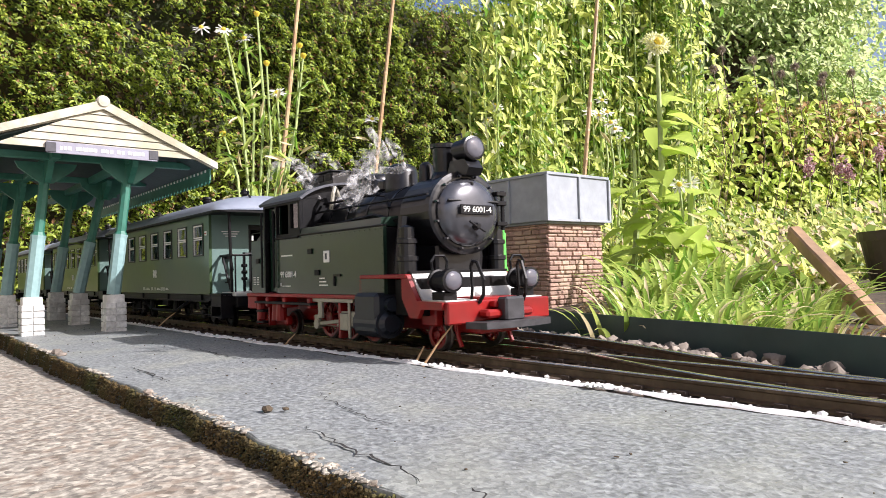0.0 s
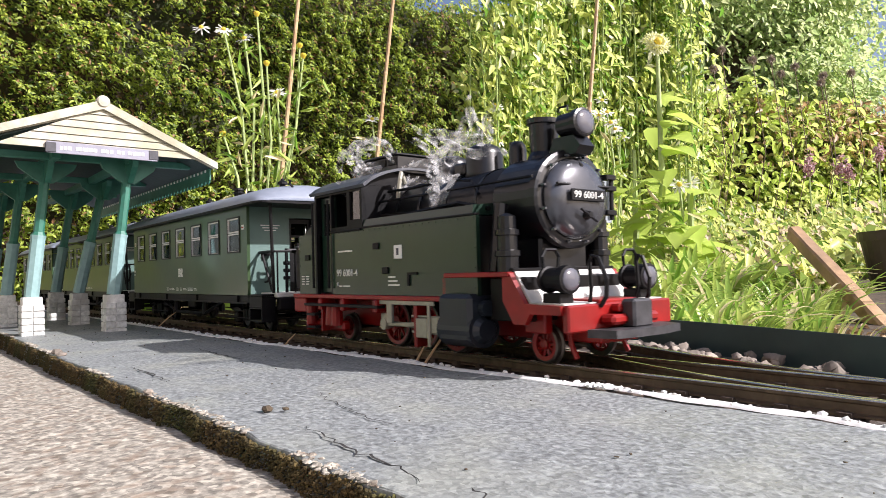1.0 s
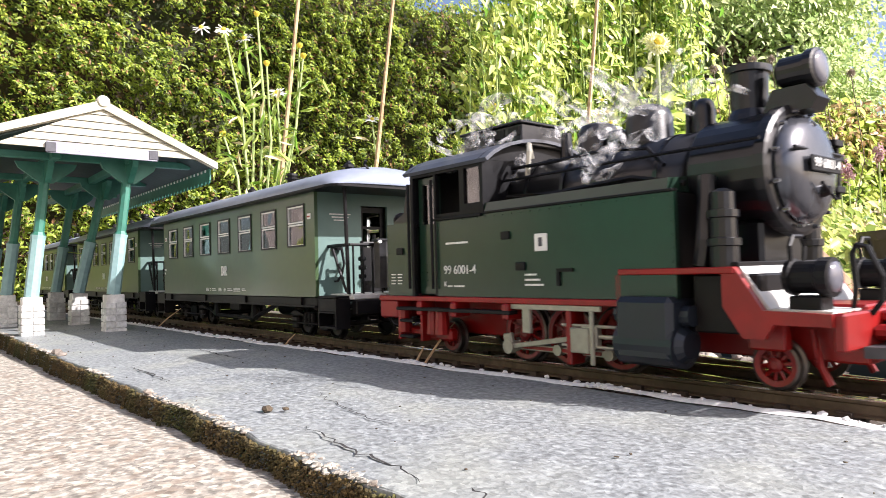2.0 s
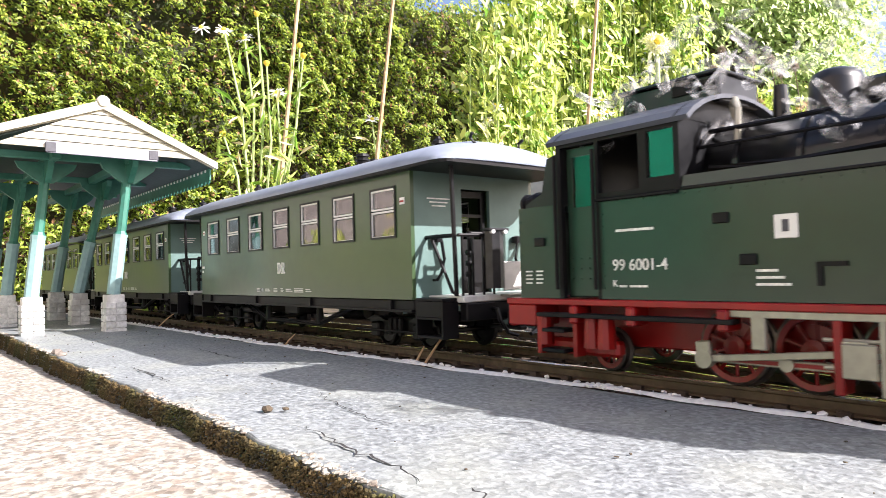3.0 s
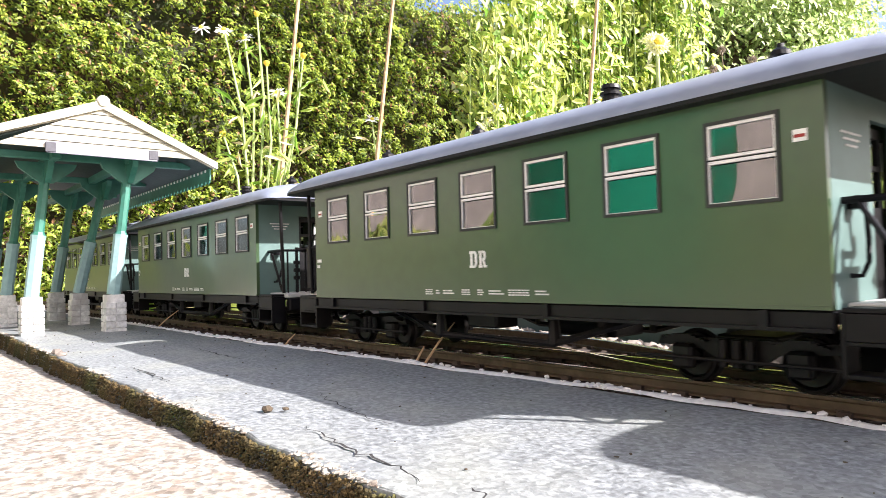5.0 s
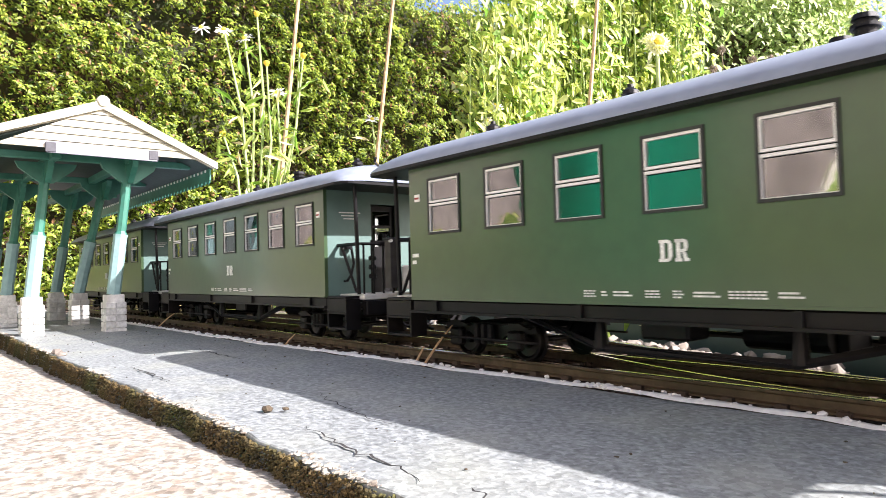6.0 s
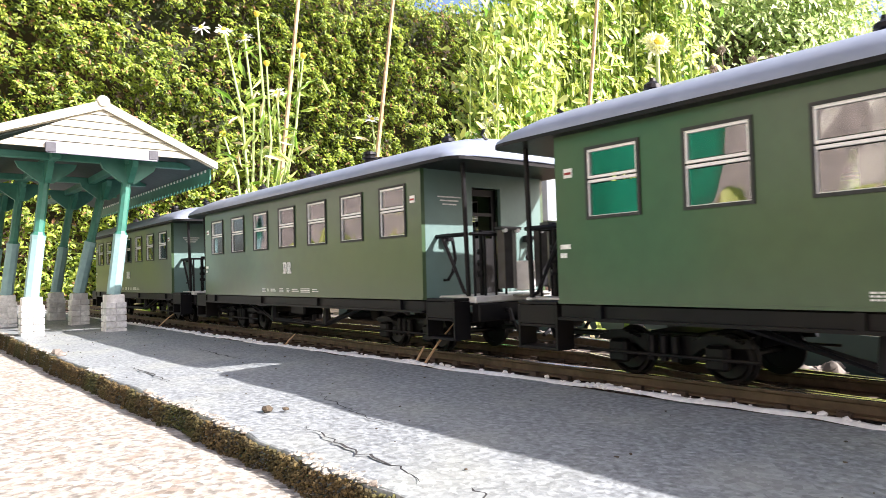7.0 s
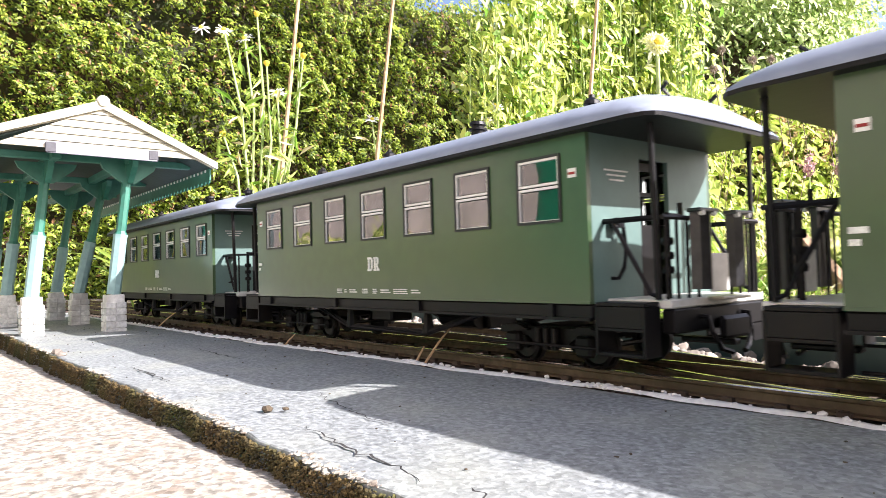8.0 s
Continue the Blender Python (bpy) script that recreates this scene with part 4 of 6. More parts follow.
        for q in range(3):
            bx(EX, EX + 0.0005, -0.044 + 0.002 * q, -0.024 - 0.002 * q, 0.1185 - q * 0.0028, 0.1195 - q * 0.0028, bm=bm)
        part("wall_inscription", bm, M_LETTER, ew, "faint white inscription")
        # hooked handrail on the wall
        for s in (-1, 1):
            bm = B()
            pipe(bm, [(X(EX), s * 0.040, 0.056), (X(EX + 0.006), s * 0.040, 0.056), (X(EX + 0.008), s * 0.037, 0.062), (X(EX + 0.007), s * 0.034, 0.072), (X(EX + 0.007), s * 0.036, 0.086), (X(EX), s * 0.036, 0.086)], 0.0012)
            lathe(bm, [(0.004, -0.002), (0.004, 0.003), (0.001, 0.004)], Matrix.Translation((X(EX + 0.004), s * 0.038, 0.087)), 10)
            part("grab_handle", bm, M_BLACK, ew)
        pf = part("end_platform", bx(EX, 0.272, -0.045, 0.045, 0.0395, 0.0445, 0.0008), M_DECK, t, "pale end platform floor")
        part("buffer_beam", bx(0.262, 0.2725, -0.043, 0.043, 0.026, 0.0393, 0.001), M_BLACK, pf)
        for s in (-1, 1):
            sy = sorted((s * 0.0445, s * 0.0575))
            es = part("entry_steps", bx(EX + 0.0035, 0.2625, *sy, 0.041, 0.0432, 0.0004), M_BLACK, pf, "black boxed entry steps")
            for a in (EX + 0.003, 0.261):
                part("step_cheek", bx(a, a + 0.002, *sy, 0.014, 0.0409), M_BLACK, es)
            for z in (0.014, 0.0275):
                part("step_tread", bx(EX + 0.0053, 0.2607, *sy, z, z + 0.0019, 0.0003), M_BLACK, es, "worn step tread")
            part("step_riser", bx(EX + 0.0053, 0.2607, *sorted((s * 0.0560, s * 0.0575)), 0.0296, 0.0408), M_BLACK, es)
            part("roof_post", rod(B(), (X(0.263), s * 0.0455, 0.0445), (X(0.263), s * 0.0475, EAVE - 0.001), 0.0016, seg=10), M_BLACK, pf, "slim roof post")
            bm = B()
            pipe(bm, [(X(EX), s * 0.0455, 0.0885), (X(0.263), s * 0.0455, 0.0885)], 0.0017)
            pipe(bm, [(X(0.2265), s * 0.0455, 0.0885), (X(0.245), s * 0.0455, 0.064), (X(0.257), s * 0.0455, 0.0475), (X(0.263), s * 0.0455, 0.046)], 0.0013)
            part("side_gate_rail", bm, M_BLACK, pf, "black gate bar with a slanting brace")
            bm = B()
            pipe(bm, [(X(0.268), s * 0.046, 0.0885), (X(0.268), s * 0.014, 0.0885)], 0.0014)
            for k in range(4):
                rod(bm, (X(0.268), s * (0.043 - 0.009 * k), 0.0445), (X(0.268), s * (0.043 - 0.009 * k), 0.0885), 0.0009)
            part("end_rail", bm, M_BLACK, pf)
            # rolled gangway side screen
            bm = B()
            z0, z1 = 0.049, 0.0915
            extrude(bm, [(X(0.2695), s * 0.024), (X(0.2755), s * 0.0215), (X(0.2785), s * 0.0165), (X(0.2755), s * 0.0115), (X(0.2695), s * 0.010)], "z", z0, z1)
            bx(0.2685, 0.2795, *sorted((s * 0.008, s * 0.026)), z1, z1 + 0.0022, 0.0006, bm=bm)
            part("gangway_screen", bm, M_LEATHER, pf, "black leathery gangway screen")
            for q in (0.0115, 0.0225):
                part("screen_knob", rod(B(), (X(0.2765), s * q, z1 - 0.0005), (X(0.2795), s * q, z1 - 0.0005), 0.0016, seg=8), M_WHITE, pf)
            part("drip_hook", pipe(B(), [(X(0.250), s * 0.02, 0.154), (X(0.254), s * 0.021, 0.160), (X(0.251), s * 0.023, 0.164), (X(0.256), s * 0.024, 0.167)], 0.0013), M_BLACK, rf)
        part("gangway_plate", bx(0.272, 0.285, -0.0135, 0.0135, 0.043, 0.0446, 0.0004), M_STEEL, pf, "bare metal gangway plate")
        part("end_gate", bx(0.2705, 0.272, -0.009, 0.009, 0.047, 0.069, 0.0005), M_DECK, pf, "light grey gate plate")
        bm = B()
        rod(bm, (X(0.257), -0.030, 0.0445), (X(0.257), -0.030, 0.092), 0.0016)
        rod(bm, (X(0.257), -0.030, 0.0905), (X(0.257), -0.018, 0.0905), 0.0013)
        rod(bm, (X(0.257), -0.018, 0.0905), (X(0.257), -0.018, 0.098), 0.0015)
        for z in (0.06, 0.068, 0.076):
            lathe(bm, [(0.003, -0.002), (0.0034, 0), (0.003, 0.002)], Matrix.Translation((X(0.257), -0.030, z)), 10)
        part("brake_column", bm, M_BLACK, pf, "black handbrake column with a crank")
        bm = bx(0.2725, 0.281, -0.004, 0.004, 0.022, 0.033, 0.001)
        bx(0.279, 0.284, -0.0135, 0.0135, 0.021, 0.034, 0.002, bm=bm)
        bx(0.24, 0.2835, -0.0035, 0.0035, 0.017, 0.0205, 0.001, bm=bm)
        part("coupler", bm, M_BLACK, pf, "black plate coupler")
        for s in (-1, 1):
            part("brake_hose", pipe(B(), [(X(0.272), s * 0.02, 0.034), (X(0.2775), s * 0.02, 0.034), (X(0.2795), s * 0.019, 0.026), (X(0.2815), s * 0.013, 0.016), (X(0.284), s * 0.006, 0.0135)], 0.0016), M_BLACK, pf, "hanging black brake hose")
        bogie(t, e * 0.165)
    return t


COACHES = [coach("dark green two-axle-bogie passenger coach with a blue-grey roof")]


def locomotive():
    t = thing("steam_locomotive", "dark green and black model tank locomotive with red frames", "locomotive", at=Matrix.Translation((0.5, YC, 0)) @ Matrix.Diagonal((0.96, 1.138, 1, 1)))
    Y = 0.050
    # tank and bunker body, with a cab doorway in it
    for s in (-1, 1):
        ya, yb = sorted((s * 0.047, s * Y))
        bm = B()
        box(bm, -0.1825, -0.149, ya, yb, 0.0445, 0.101)
        box(bm, -0.1165, 0.087, ya, yb, 0.0445, 0.101)
        tank = part("tank_side", bm, M_LOCO, t, "dark green tank and bunker side")
        bm = B()
        for x in [-0.112 + 0.0085 * k for k in range(24)]:
            box(bm, x - 0.0005, x + 0.0005, *sorted((s * Y, s * (Y + 0.0004))), 0.0985, 0.0995)
        for z in [0.05 + 0.007 * k for k in range(7)]:
            for x in (-0.181, -0.1508, -0.1145, 0.085):
                box(bm, x - 0.0005, x + 0.0005, *sorted((s * Y, s * (Y + 0.0004))), z, z + 0.001)
        part("rivets", bm, M_LOCO, tank)
        part("top_angle", box(B(), -0.062, 0.087, *sorted((s * 0.046, s * (Y + 0.001))), 0.1008, 0.1025, 0.0004), M_BLACK, tank)
        for x, z in ((-0.041, 0.085), (-0.0275, 0.0645), (-0.164, 0.079)):
            q = box(B(), x - 0.0042, x + 0.0042, *sorted((s * Y, s * (Y + 0.0014))), z - 0.0026, z + 0.0026, 0.0004)
            part("step_hole", q, M_BLACK, tank, "small recessed step")
        bm = B()
        for x0, x1, z0, z1 in ((0.004, 0.0065, 0.052, 0.0625), (0.0065, 0.017, 0.0605, 0.0625)):
            box(bm, x0, x1, *sorted((s * Y, s * (Y + 0.0012))), z0, z1)
        part("hatch_outline", bm, M_BLACK, tank)
        face = Matrix.Rotation(radians(90), 4, "X") if s < 0 else Matrix.Rotation(radians(180), 4, "Z") @ Matrix.Rotation(radians(90), 4, "X")
        lettering("99 6001-4", 0.0088, M_LETTER, tank, Matrix.Translation((-0.0900, s * (Y + 0.0003), 0.0632)) @ face, label="cast white engine number", bold=0.004)
        lettering("K", 0.0052, M_LETTER, tank, Matrix.Translation((-0.1065, s * (Y + 0.0003), 0.0532)) @ face, bold=0.004)
        bm = B()
        yy = sorted((s * (Y + 0.0002), s * (Y + 0.0005)))
        box(bm, -0.105, -0.080, *yy, 0.0818, 0.0832)
        box(bm, -0.1035, -0.0985, *yy, 0.0512, 0.0524)
        box(bm, -0.0965, -0.085, *yy, 0.0512, 0.0524)
        for q in range(3):
            box(bm, -0.024, -0.0135 + 0.003 * q, *yy, 0.0585 - q * 0.0032, 0.0597 - q * 0.0032)
        for c in (-0.177, -0.168):
            for q in range(4):
                box(bm, c, c + 0.006 - 0.0007 * (q % 2), *yy, 0.0605 - q * 0.0024, 0.0615 - q * 0.0024)
        part("tank_writing", bm, M_LETTER, tank, "small white writing")
        pl = part("emblem_plate", box(B(), -0.0145, -0.0035, *sorted((s * Y, s * (Y + 0.0008))), 0.0735, 0.0845, 0.0004), M_WHITE, tank, "white square plate")
        part("emblem_mark", box(B(), -0.0105, -0.0075, *sorted((s * (Y + 0.0008), s * (Y + 0.0011))), 0.0765, 0.0820), mk_dark, pl)
        # cab side: posts, door, window
        bm = pierced([-0.149, -0.1455, -0.119, -0.1165, -0.0885, -0.0835, -0.0665, -0.063], [0.0445, 0.1012, 0.1045, 0.1095, 0.1345, 0.1385],
                     [(1, 0), (1, 1), (1, 2), (1, 3), (3, 0), (4, 0), (5, 0), (6, 0), (3, 2), (3, 3), (5, 3)], ya, yb)
        cab = part("cab_side", bm, M_BLACK, t, "black cab side with an open window")
        bm = pierced([-0.1445, -0.1405, -0.1235, -0.1195], [0.046, 0.0985, 0.129, 0.134], [(1, 1)], *sorted((s * 0.0435, s * 0.0455)))
        door = part("cab_door", bm, M_LOCO, cab, "green cab door with a glazed top")
        g = part("door_pane", box(B(), -0.1405, -0.1235, *sorted((s * 0.0442, s * 0.0448)), 0.0985, 0.129), M_GLASS, door)
        g.visible_shadow = False
        bm = B()
        for q in range(3):
            for k in range(4):
                rod(bm, (-0.142 + 0.0065 * k, s * 0.0455, 0.056 + 0.006 * q), (-0.142 + 0.0065 * k, s * 0.0461, 0.056 + 0.006 * q), 0.0006, seg=6)
        part("door_rivets", bm, M_LOCO, door)
        for a in (-0.1482, -0.1185):
            part("door_handrail", rod(B(), (a, s * (Y + 0.0025), 0.05), (a, s * (Y + 0.0025), 0.130), 0.0011), M_BLACK, cab)
        g = part("cab_pane", box(B(), -0.0835, -0.0665, *sorted((s * 0.0478, s * 0.0484)), 0.1095, 0.1345), M_GLASS, cab)
        g.visible_shadow = False
        part("window_sill", box(B(), -0.1185, -0.064, *sorted((s * Y, s * (Y + 0.002))), 0.0995, 0.1015, 0.0005), M_BLACK, cab)
        # running board, sills and steps
        part("running_board", box(B(), -0.195, 0.052, *sorted((s * 0.036, s * (Y + 0.0012))), 0.0405, 0.0442, 0.0005), M_RED, t, "red running board")
        part("raised_board", box(B(), 0.050, 0.119, *sorted((s * 0.03, s * (Y + 0.001))), 0.0578, 0.0612, 0.0005), M_RED, t, "red raised running board")
        part("board_riser", box(B(), 0.047, 0.0515, *sorted((s * 0.03, s * Y)), 0.044, 0.0582, 0.0004), M_RED, t)
        part("apron_side", extrude(B(), [(0.112, 0.0578), (0.1185, 0.0612), (0.1325, 0.0405), (0.1635, 0.0395), (0.1635, 0.034), (0.137, 0.034), (0.1325, 0.027), (0.122, 0.027), (0.112, 0.042)], "y", *sorted((s * 0.0465, s * Y))), M_RED, t, "red front apron side")
        part("footboard", box(B(), -0.165, -0.035, *sorted((s * 0.047, s * 0.0545)), 0.0335, 0.036, 0.0004), M_BLACK, t, "black side footboard")
        for x in (-0.1365, -0.0955, -0.041):
            part("footboard_bracket", box(B(), x - 0.003, x + 0.003, *sorted((s * 0.040, s * 0.0535)), 0.030, 0.0405, 0.001), M_RED, t)
        rear = part("rear_frame_block", box(B(), -0.1945, -0.170, *sorted((s * 0.030, s * 0.0505)), 0.027, 0.0405, 0.0008), M_RED, t, "red rear frame block")
        for x in (-0.1685, -0.139):
            steps = part("step_hanger", box(B(), x, x + 0.003, *sorted((s * 0.044, s * 0.0505)), 0.0105, 0.034), M_RED, t, "red step hanger")
        for z in (0.0245, 0.0125):
            part("step_tread", box(B(), -0.160, -0.142, *sorted((s * 0.043, s * 0.055)), z, z + 0.0022, 0.0004), M_BLACK, steps)
        bm = B()
        for x in (-0.166, -0.128, -0.118):
            rod(bm, (x, s * 0.046, 0.016), (x, s * 0.046, 0.034), 0.0055, 0.0045, 10)
        box(bm, -0.172, -0.112, *sorted((s * 0.036, s * 0.044)), 0.0105, 0.020, 0.002)
        part("rear_suspension", bm, M_RED, t, "red rear truck frame")
        # cylinder and valve chest
        bm = B()
        rod(bm, (0.052, s * 0.0465, 0.0215), (0.0885, s * 0.0465, 0.0215), 0.0125, seg=20)
        box(bm, 0.0525, 0.0885, *sorted((s * 0.034, s * 0.0585)), 0.0125, 0.0465, 0.003)
        rod(bm, (0.0885, s * 0.0465, 0.0215), (0.092, s * 0.0465, 0.0215), 0.010, 0.007, 16)
        rod(bm, (0.047, s * 0.0465, 0.0365), (0.094, s * 0.0465, 0.0365), 0.0055, seg=12)
        part("cylinder", bm, mk_cyl, t, "blue-black cylinder block")
        part("slide_bars", rod(rod(B(), (0.004, s * 0.0475, 0.0285), (0.054, s * 0.0475, 0.0285), 0.0010), (0.004, s * 0.0475, 0.0165), (0.054, s * 0.0475, 0.0165), 0.0010), M_STEEL, t)
        part("motion_bracket", box(B(), 0.0085, 0.0125, *sorted((s * 0.038, s * 0.0495)), 0.005, 0.041, 0.0006), M_RED, t, "red bracket")
        bm = box(B(), -0.0385, 0.036, *sorted((s * 0.0485, s * 0.0505)), 0.0370, 0.0405, 0.0004)
        box(bm, -0.028, -0.021, *sorted((s * 0.0475, s * 0.0505)), 0.022, 0.0385, 0.0006)
        box(bm, 0.0275, 0.0305, *sorted((s * 0.0485, s * 0.0505)), 0.006, 0.0405, 0.0006)
        box(bm, 0.012, 0.0265, *sorted((s * 0.0485, s * 0.050)), 0.0125, 0.0275, 0.0006)
        part("valve_gear", bm, M_STEEL, t, "pale metal valve gear plates")
        # sand pipes, boiler side fittings
        bm = B()
        pipe(bm, [(0.099, s * 0.0385, 0.108), (0.099, s * 0.040, 0.095), (0.099, s * 0.0425, 0.075), (0.097, s * 0.0425, 0.062)], 0.0045, 8)
        part("steam_pipe", bm, M_SOOT, t, "black outside steam pipe")
        bm = lathe(B(), [(0.007, 0.0), (0.007, 0.010), (0.0082, 0.0105), (0.0082, 0.014), (0.0065, 0.0145), (0.0065, 0.024), (0.0078, 0.0245), (0.0078, 0.028), (0.006, 0.0285), (0.006, 0.037), (0.002, 0.039)], Matrix.Translation((0.110, s * 0.043, 0.0612)), 14)
        part("air_pump", bm, M_SOOT, t, "black ribbed air pump")
        part("boiler_handrail", pipe(B(), [(-0.062, s * 0.034, 0.124), (0.125, s * 0.0335, 0.1245)], 0.001), M_BLACK, t)
        part("boiler_pipe", pipe(B(), [(-0.06, s * 0.027, 0.133), (-0.02, s * 0.0285, 0.1325), (0.02, s * 0.027, 0.1335), (0.055, s * 0.028, 0.130), (0.07, s * 0.034, 0.118)], 0.0013), M_BLACK, t)
        part("feed_pipe", pipe(B(), [(-0.055, s * 0.036, 0.112), (-0.01, s * 0.037, 0.110), (0.05, s * 0.036, 0.113), (0.085, s * 0.037, 0.106)], 0.0018), M_BLACK, t)
        # front lamps and hoops
        lamp = part("front_lamp", lathe(B(), [(0.0082, 0.0), (0.0088, 0.003), (0.0074, 0.0035), (0.0074, 0.014), (0.0090, 0.015), (0.0090, 0.0205), (0.0074, 0.0207)], Matrix.Translation((0.139, s * 0.037, 0.0555)) @ Matrix.Rotation(radians(90), 4, "Y"), 20), M_BLACK, t, "black front lamp")
        part("lens", lathe(B(), [(0.0074, 0.0), (0.0068, 0.0012), (0.004, 0.0022), (0.0005, 0.0026)], Matrix.Translation((0.1594, s * 0.037, 0.0555)) @ Matrix.Rotation(radians(90), 4, "Y"), 18), M_LENS, lamp, "pale glass lens", smooth=True)
        part("lamp_hoop", pipe(B(), [(0.143, s * 0.037 - 0.006, 0.063), (0.143, s * 0.037 - 0.007, 0.070), (0.143, s * 0.037 - 0.004, 0.0745), (0.143, s * 0.037 + 0.004, 0.0745), (0.143, s * 0.037 + 0.007, 0.070), (0.143, s * 0.037 + 0.006, 0.063)], 0.0012), M_BLACK, lamp)
        part("lamp_bracket", box(B(), 0.141, 0.156, s * 0.037 - 0.006, s * 0.037 + 0.006, 0.0405, 0.047, 0.0006), M_BLACK, lamp)
        part("front_handrail", pipe(B(), [(0.160, s * 0.022, 0.037), (0.162, s * 0.022, 0.05), (0.161, s * 0.022, 0.066), (0.163, s * 0.022, 0.070), (0.167, s * 0.021, 0.069), (0.173, s * 0.020, 0.055), (0.172, s * 0.020, 0.044), (0.168, s * 0.021, 0.038)], 0.0014), M_BLACK, t, "black bent shunter's handrail")
        part("guard_iron", pipe(B(), [(0.142, s * 0.024, 0.03), (0.146, s * 0.024, 0.012), (0.150, s * 0.024, 0.004)], 0.0018), M_RED, t)
        part("axle_guard", box(B(), 0.116, 0.135, *sorted((s * 0.029, s * 0.036)), 0.020, 0.034, 0.001), M_RED, t)
    # centre body: firebox, inner frames, bunker back
    part("inner_frame", box(B(), -0.19, 0.165, -0.018, 0.018, 0.014, 0.042, 0.001), M_RED, t, "red inner frame")
    for s in (-1, 1):
        part("tank_shoulder", extrude(B(), [(s * 0.050, 0.1015), (s * 0.0485, 0.1085), (s * 0.030, 0.1105), (s * 0.030, 0.1015)], "x", -0.0625, 0.083), M_LOCO, t, "dark green rounded tank shoulder")
    part("tank_top", box(B(), -0.063, 0.0868, -0.0468, 0.0468, 0.094, 0.1005), M_BLACK, t)
    part("tank_front", box(B(), 0.083, 0.0867, -0.0468, 0.0468, 0.0447, 0.094), M_BLACK, t)
    part("tank_inside", box(B(), -0.1165, 0.083, -0.0468, 0.0468, 0.0447, 0.06), M_BLACK, t)
    part("bunker_back", box(B(), -0.1827, -0.179, -0.0468, 0.0468, 0.0445, 0.1008), M_LOCO, t)
    part("bunker_top", extrude(B(), [(-0.1825, 0.1002), (-0.1825, 0.1035), (-0.168, 0.110), (-0.163, 0.131), (-0.150, 0.134), (-0.149, 0.1002)], "y", -0.044, 0.044), M_SOOT, t, "black sloping bunker top")
    part("cab_back", box(B(), -0.149, -0.1465, -0.0468, 0.0468, 0.1, 0.1385), M_BLACK, t)
    part("cab_front", box(B(), -0.0655, -0.0632, -0.0468, 0.0468, 0.1, 0.1385), M_BLACK, t)
    part("cab_floor", box(B(), -0.148, -0.064, -0.043, 0.043, 0.0447, 0.047), M_BLACK, t)
    # cab roof
    n = 12
    arc = [(0.0525 * math.sin(a) / math.sin(1.05), 0.1385 + 0.0175 * (math.cos(a) - math.cos(1.05)) / (1 - math.cos(1.05))) for a in (1.05 * (2 * i / n - 1) for i in range(n + 1))]
    roof = part("cab_roof", extrude(B(), arc + [(y * 0.97, z - 0.0022) for y, z in arc[::-1]], "x", -0.155, -0.056), M_CABROOF, t, "arched slate-grey cab roof")
    part("cab_front_arch", extrude(B(), arc, "x", -0.0655, -0.0630), M_BLACK, t)
    part("cab_back_arch", extrude(B(), arc, "x", -0.149, -0.1465), M_BLACK, t)
    part("roof_hatch", box(B(), -0.1235, -0.0585, -0.019, 0.019, 0.151, 0.1665, 0.0008), M_SOOT, roof, "raised roof ventilator")
    part("hatch_lid", box(B(), -0.1255, -0.0565, -0.0215, 0.0215, 0.1665, 0.1685, 0.0006), M_SOOT, roof)
    for x in (-0.082, -0.066):
        for s in (-1, 1):
            part("hatch_louvre", box(B(), x - 0.006, x + 0.006, *sorted((s * 0.0188, s * 0.0198)), 0.158, 0.1645, 0.0003), M_BLACK, roof)
    # boiler and smokebox
    ax = Matrix.Rotation(radians(90), 4, "Y")
    CZ = 0.1105
    bm = lathe(B(), [(0.0295, -0.063), (0.0295, 0.082)], Matrix.Translation((0, 0, CZ)) @ ax, 32)
    boiler = part("boiler", bm, M_SOOT, t, "black boiler barrel", smooth=False)
    boiler.data.shade_smooth()
    for x in (-0.045, -0.012, 0.024, 0.06):
        part("boiler_band", lathe(B(), [(0.0302, -0.0014), (0.0302, 0.0014)], Matrix.Translation((x, 0, CZ)) @ ax, 32), M_SOOT, boiler)
    bm = lathe(B(), [(0.0315, 0.082), (0.0325, 0.0835), (0.0325, 0.121), (0.0345, 0.1215), (0.0345, 0.127), (0.0325, 0.128), (0.030, 0.1285)], Matrix.Translation((0, 0, CZ)) @ ax, 36)
    sb = part("smokebox", bm, M_SOOT, t, "black smokebox with a riveted ring")
    bm = lathe(B(), [(0.0285, 0.1286), (0.0283, 0.1305), (0.0255, 0.1345), (0.020, 0.1375), (0.012, 0.1392), (0.0005, 0.1398)], Matrix.Translation((0, 0, CZ)) @ ax, 36)
    part("smokebox_door", bm, M_SILVER, sb, "domed dark silver smokebox door", smooth=True)
    bm = B()
    for k in range(12):
        a = 2 * math.pi * (k + 0.5) / 12
        c = Vector((0.1295, 0.0305 * math.cos(a), CZ + 0.0305 * math.sin(a)))
        rod(bm, c, c + Vector((0.003, 0, 0)), 0.0013, 0.0009, 7)
    part("door_clamp_ring", bm, M_SILVER, sb, "grey door clamps")
    bm = B()
    rod(bm, (0.1375, -0.024, CZ + 0.0085), (0.1375, 0.024, CZ + 0.0085), 0.0011)
    for z in (CZ + 0.0165, CZ + 0.0085, CZ - 0.009):
        box(bm, 0.1285, 0.1355, 0.025, 0.035, z - 0.0018, z + 0.0018, 0.0004)
    rod(bm, (0.132, 0.033, CZ - 0.014), (0.132, 0.033, CZ + 0.019), 0.0017)
    rod(bm, (0.139, 0, CZ - 0.012), (0.1435, 0, CZ - 0.012), 0.0035, 0.002, 10)
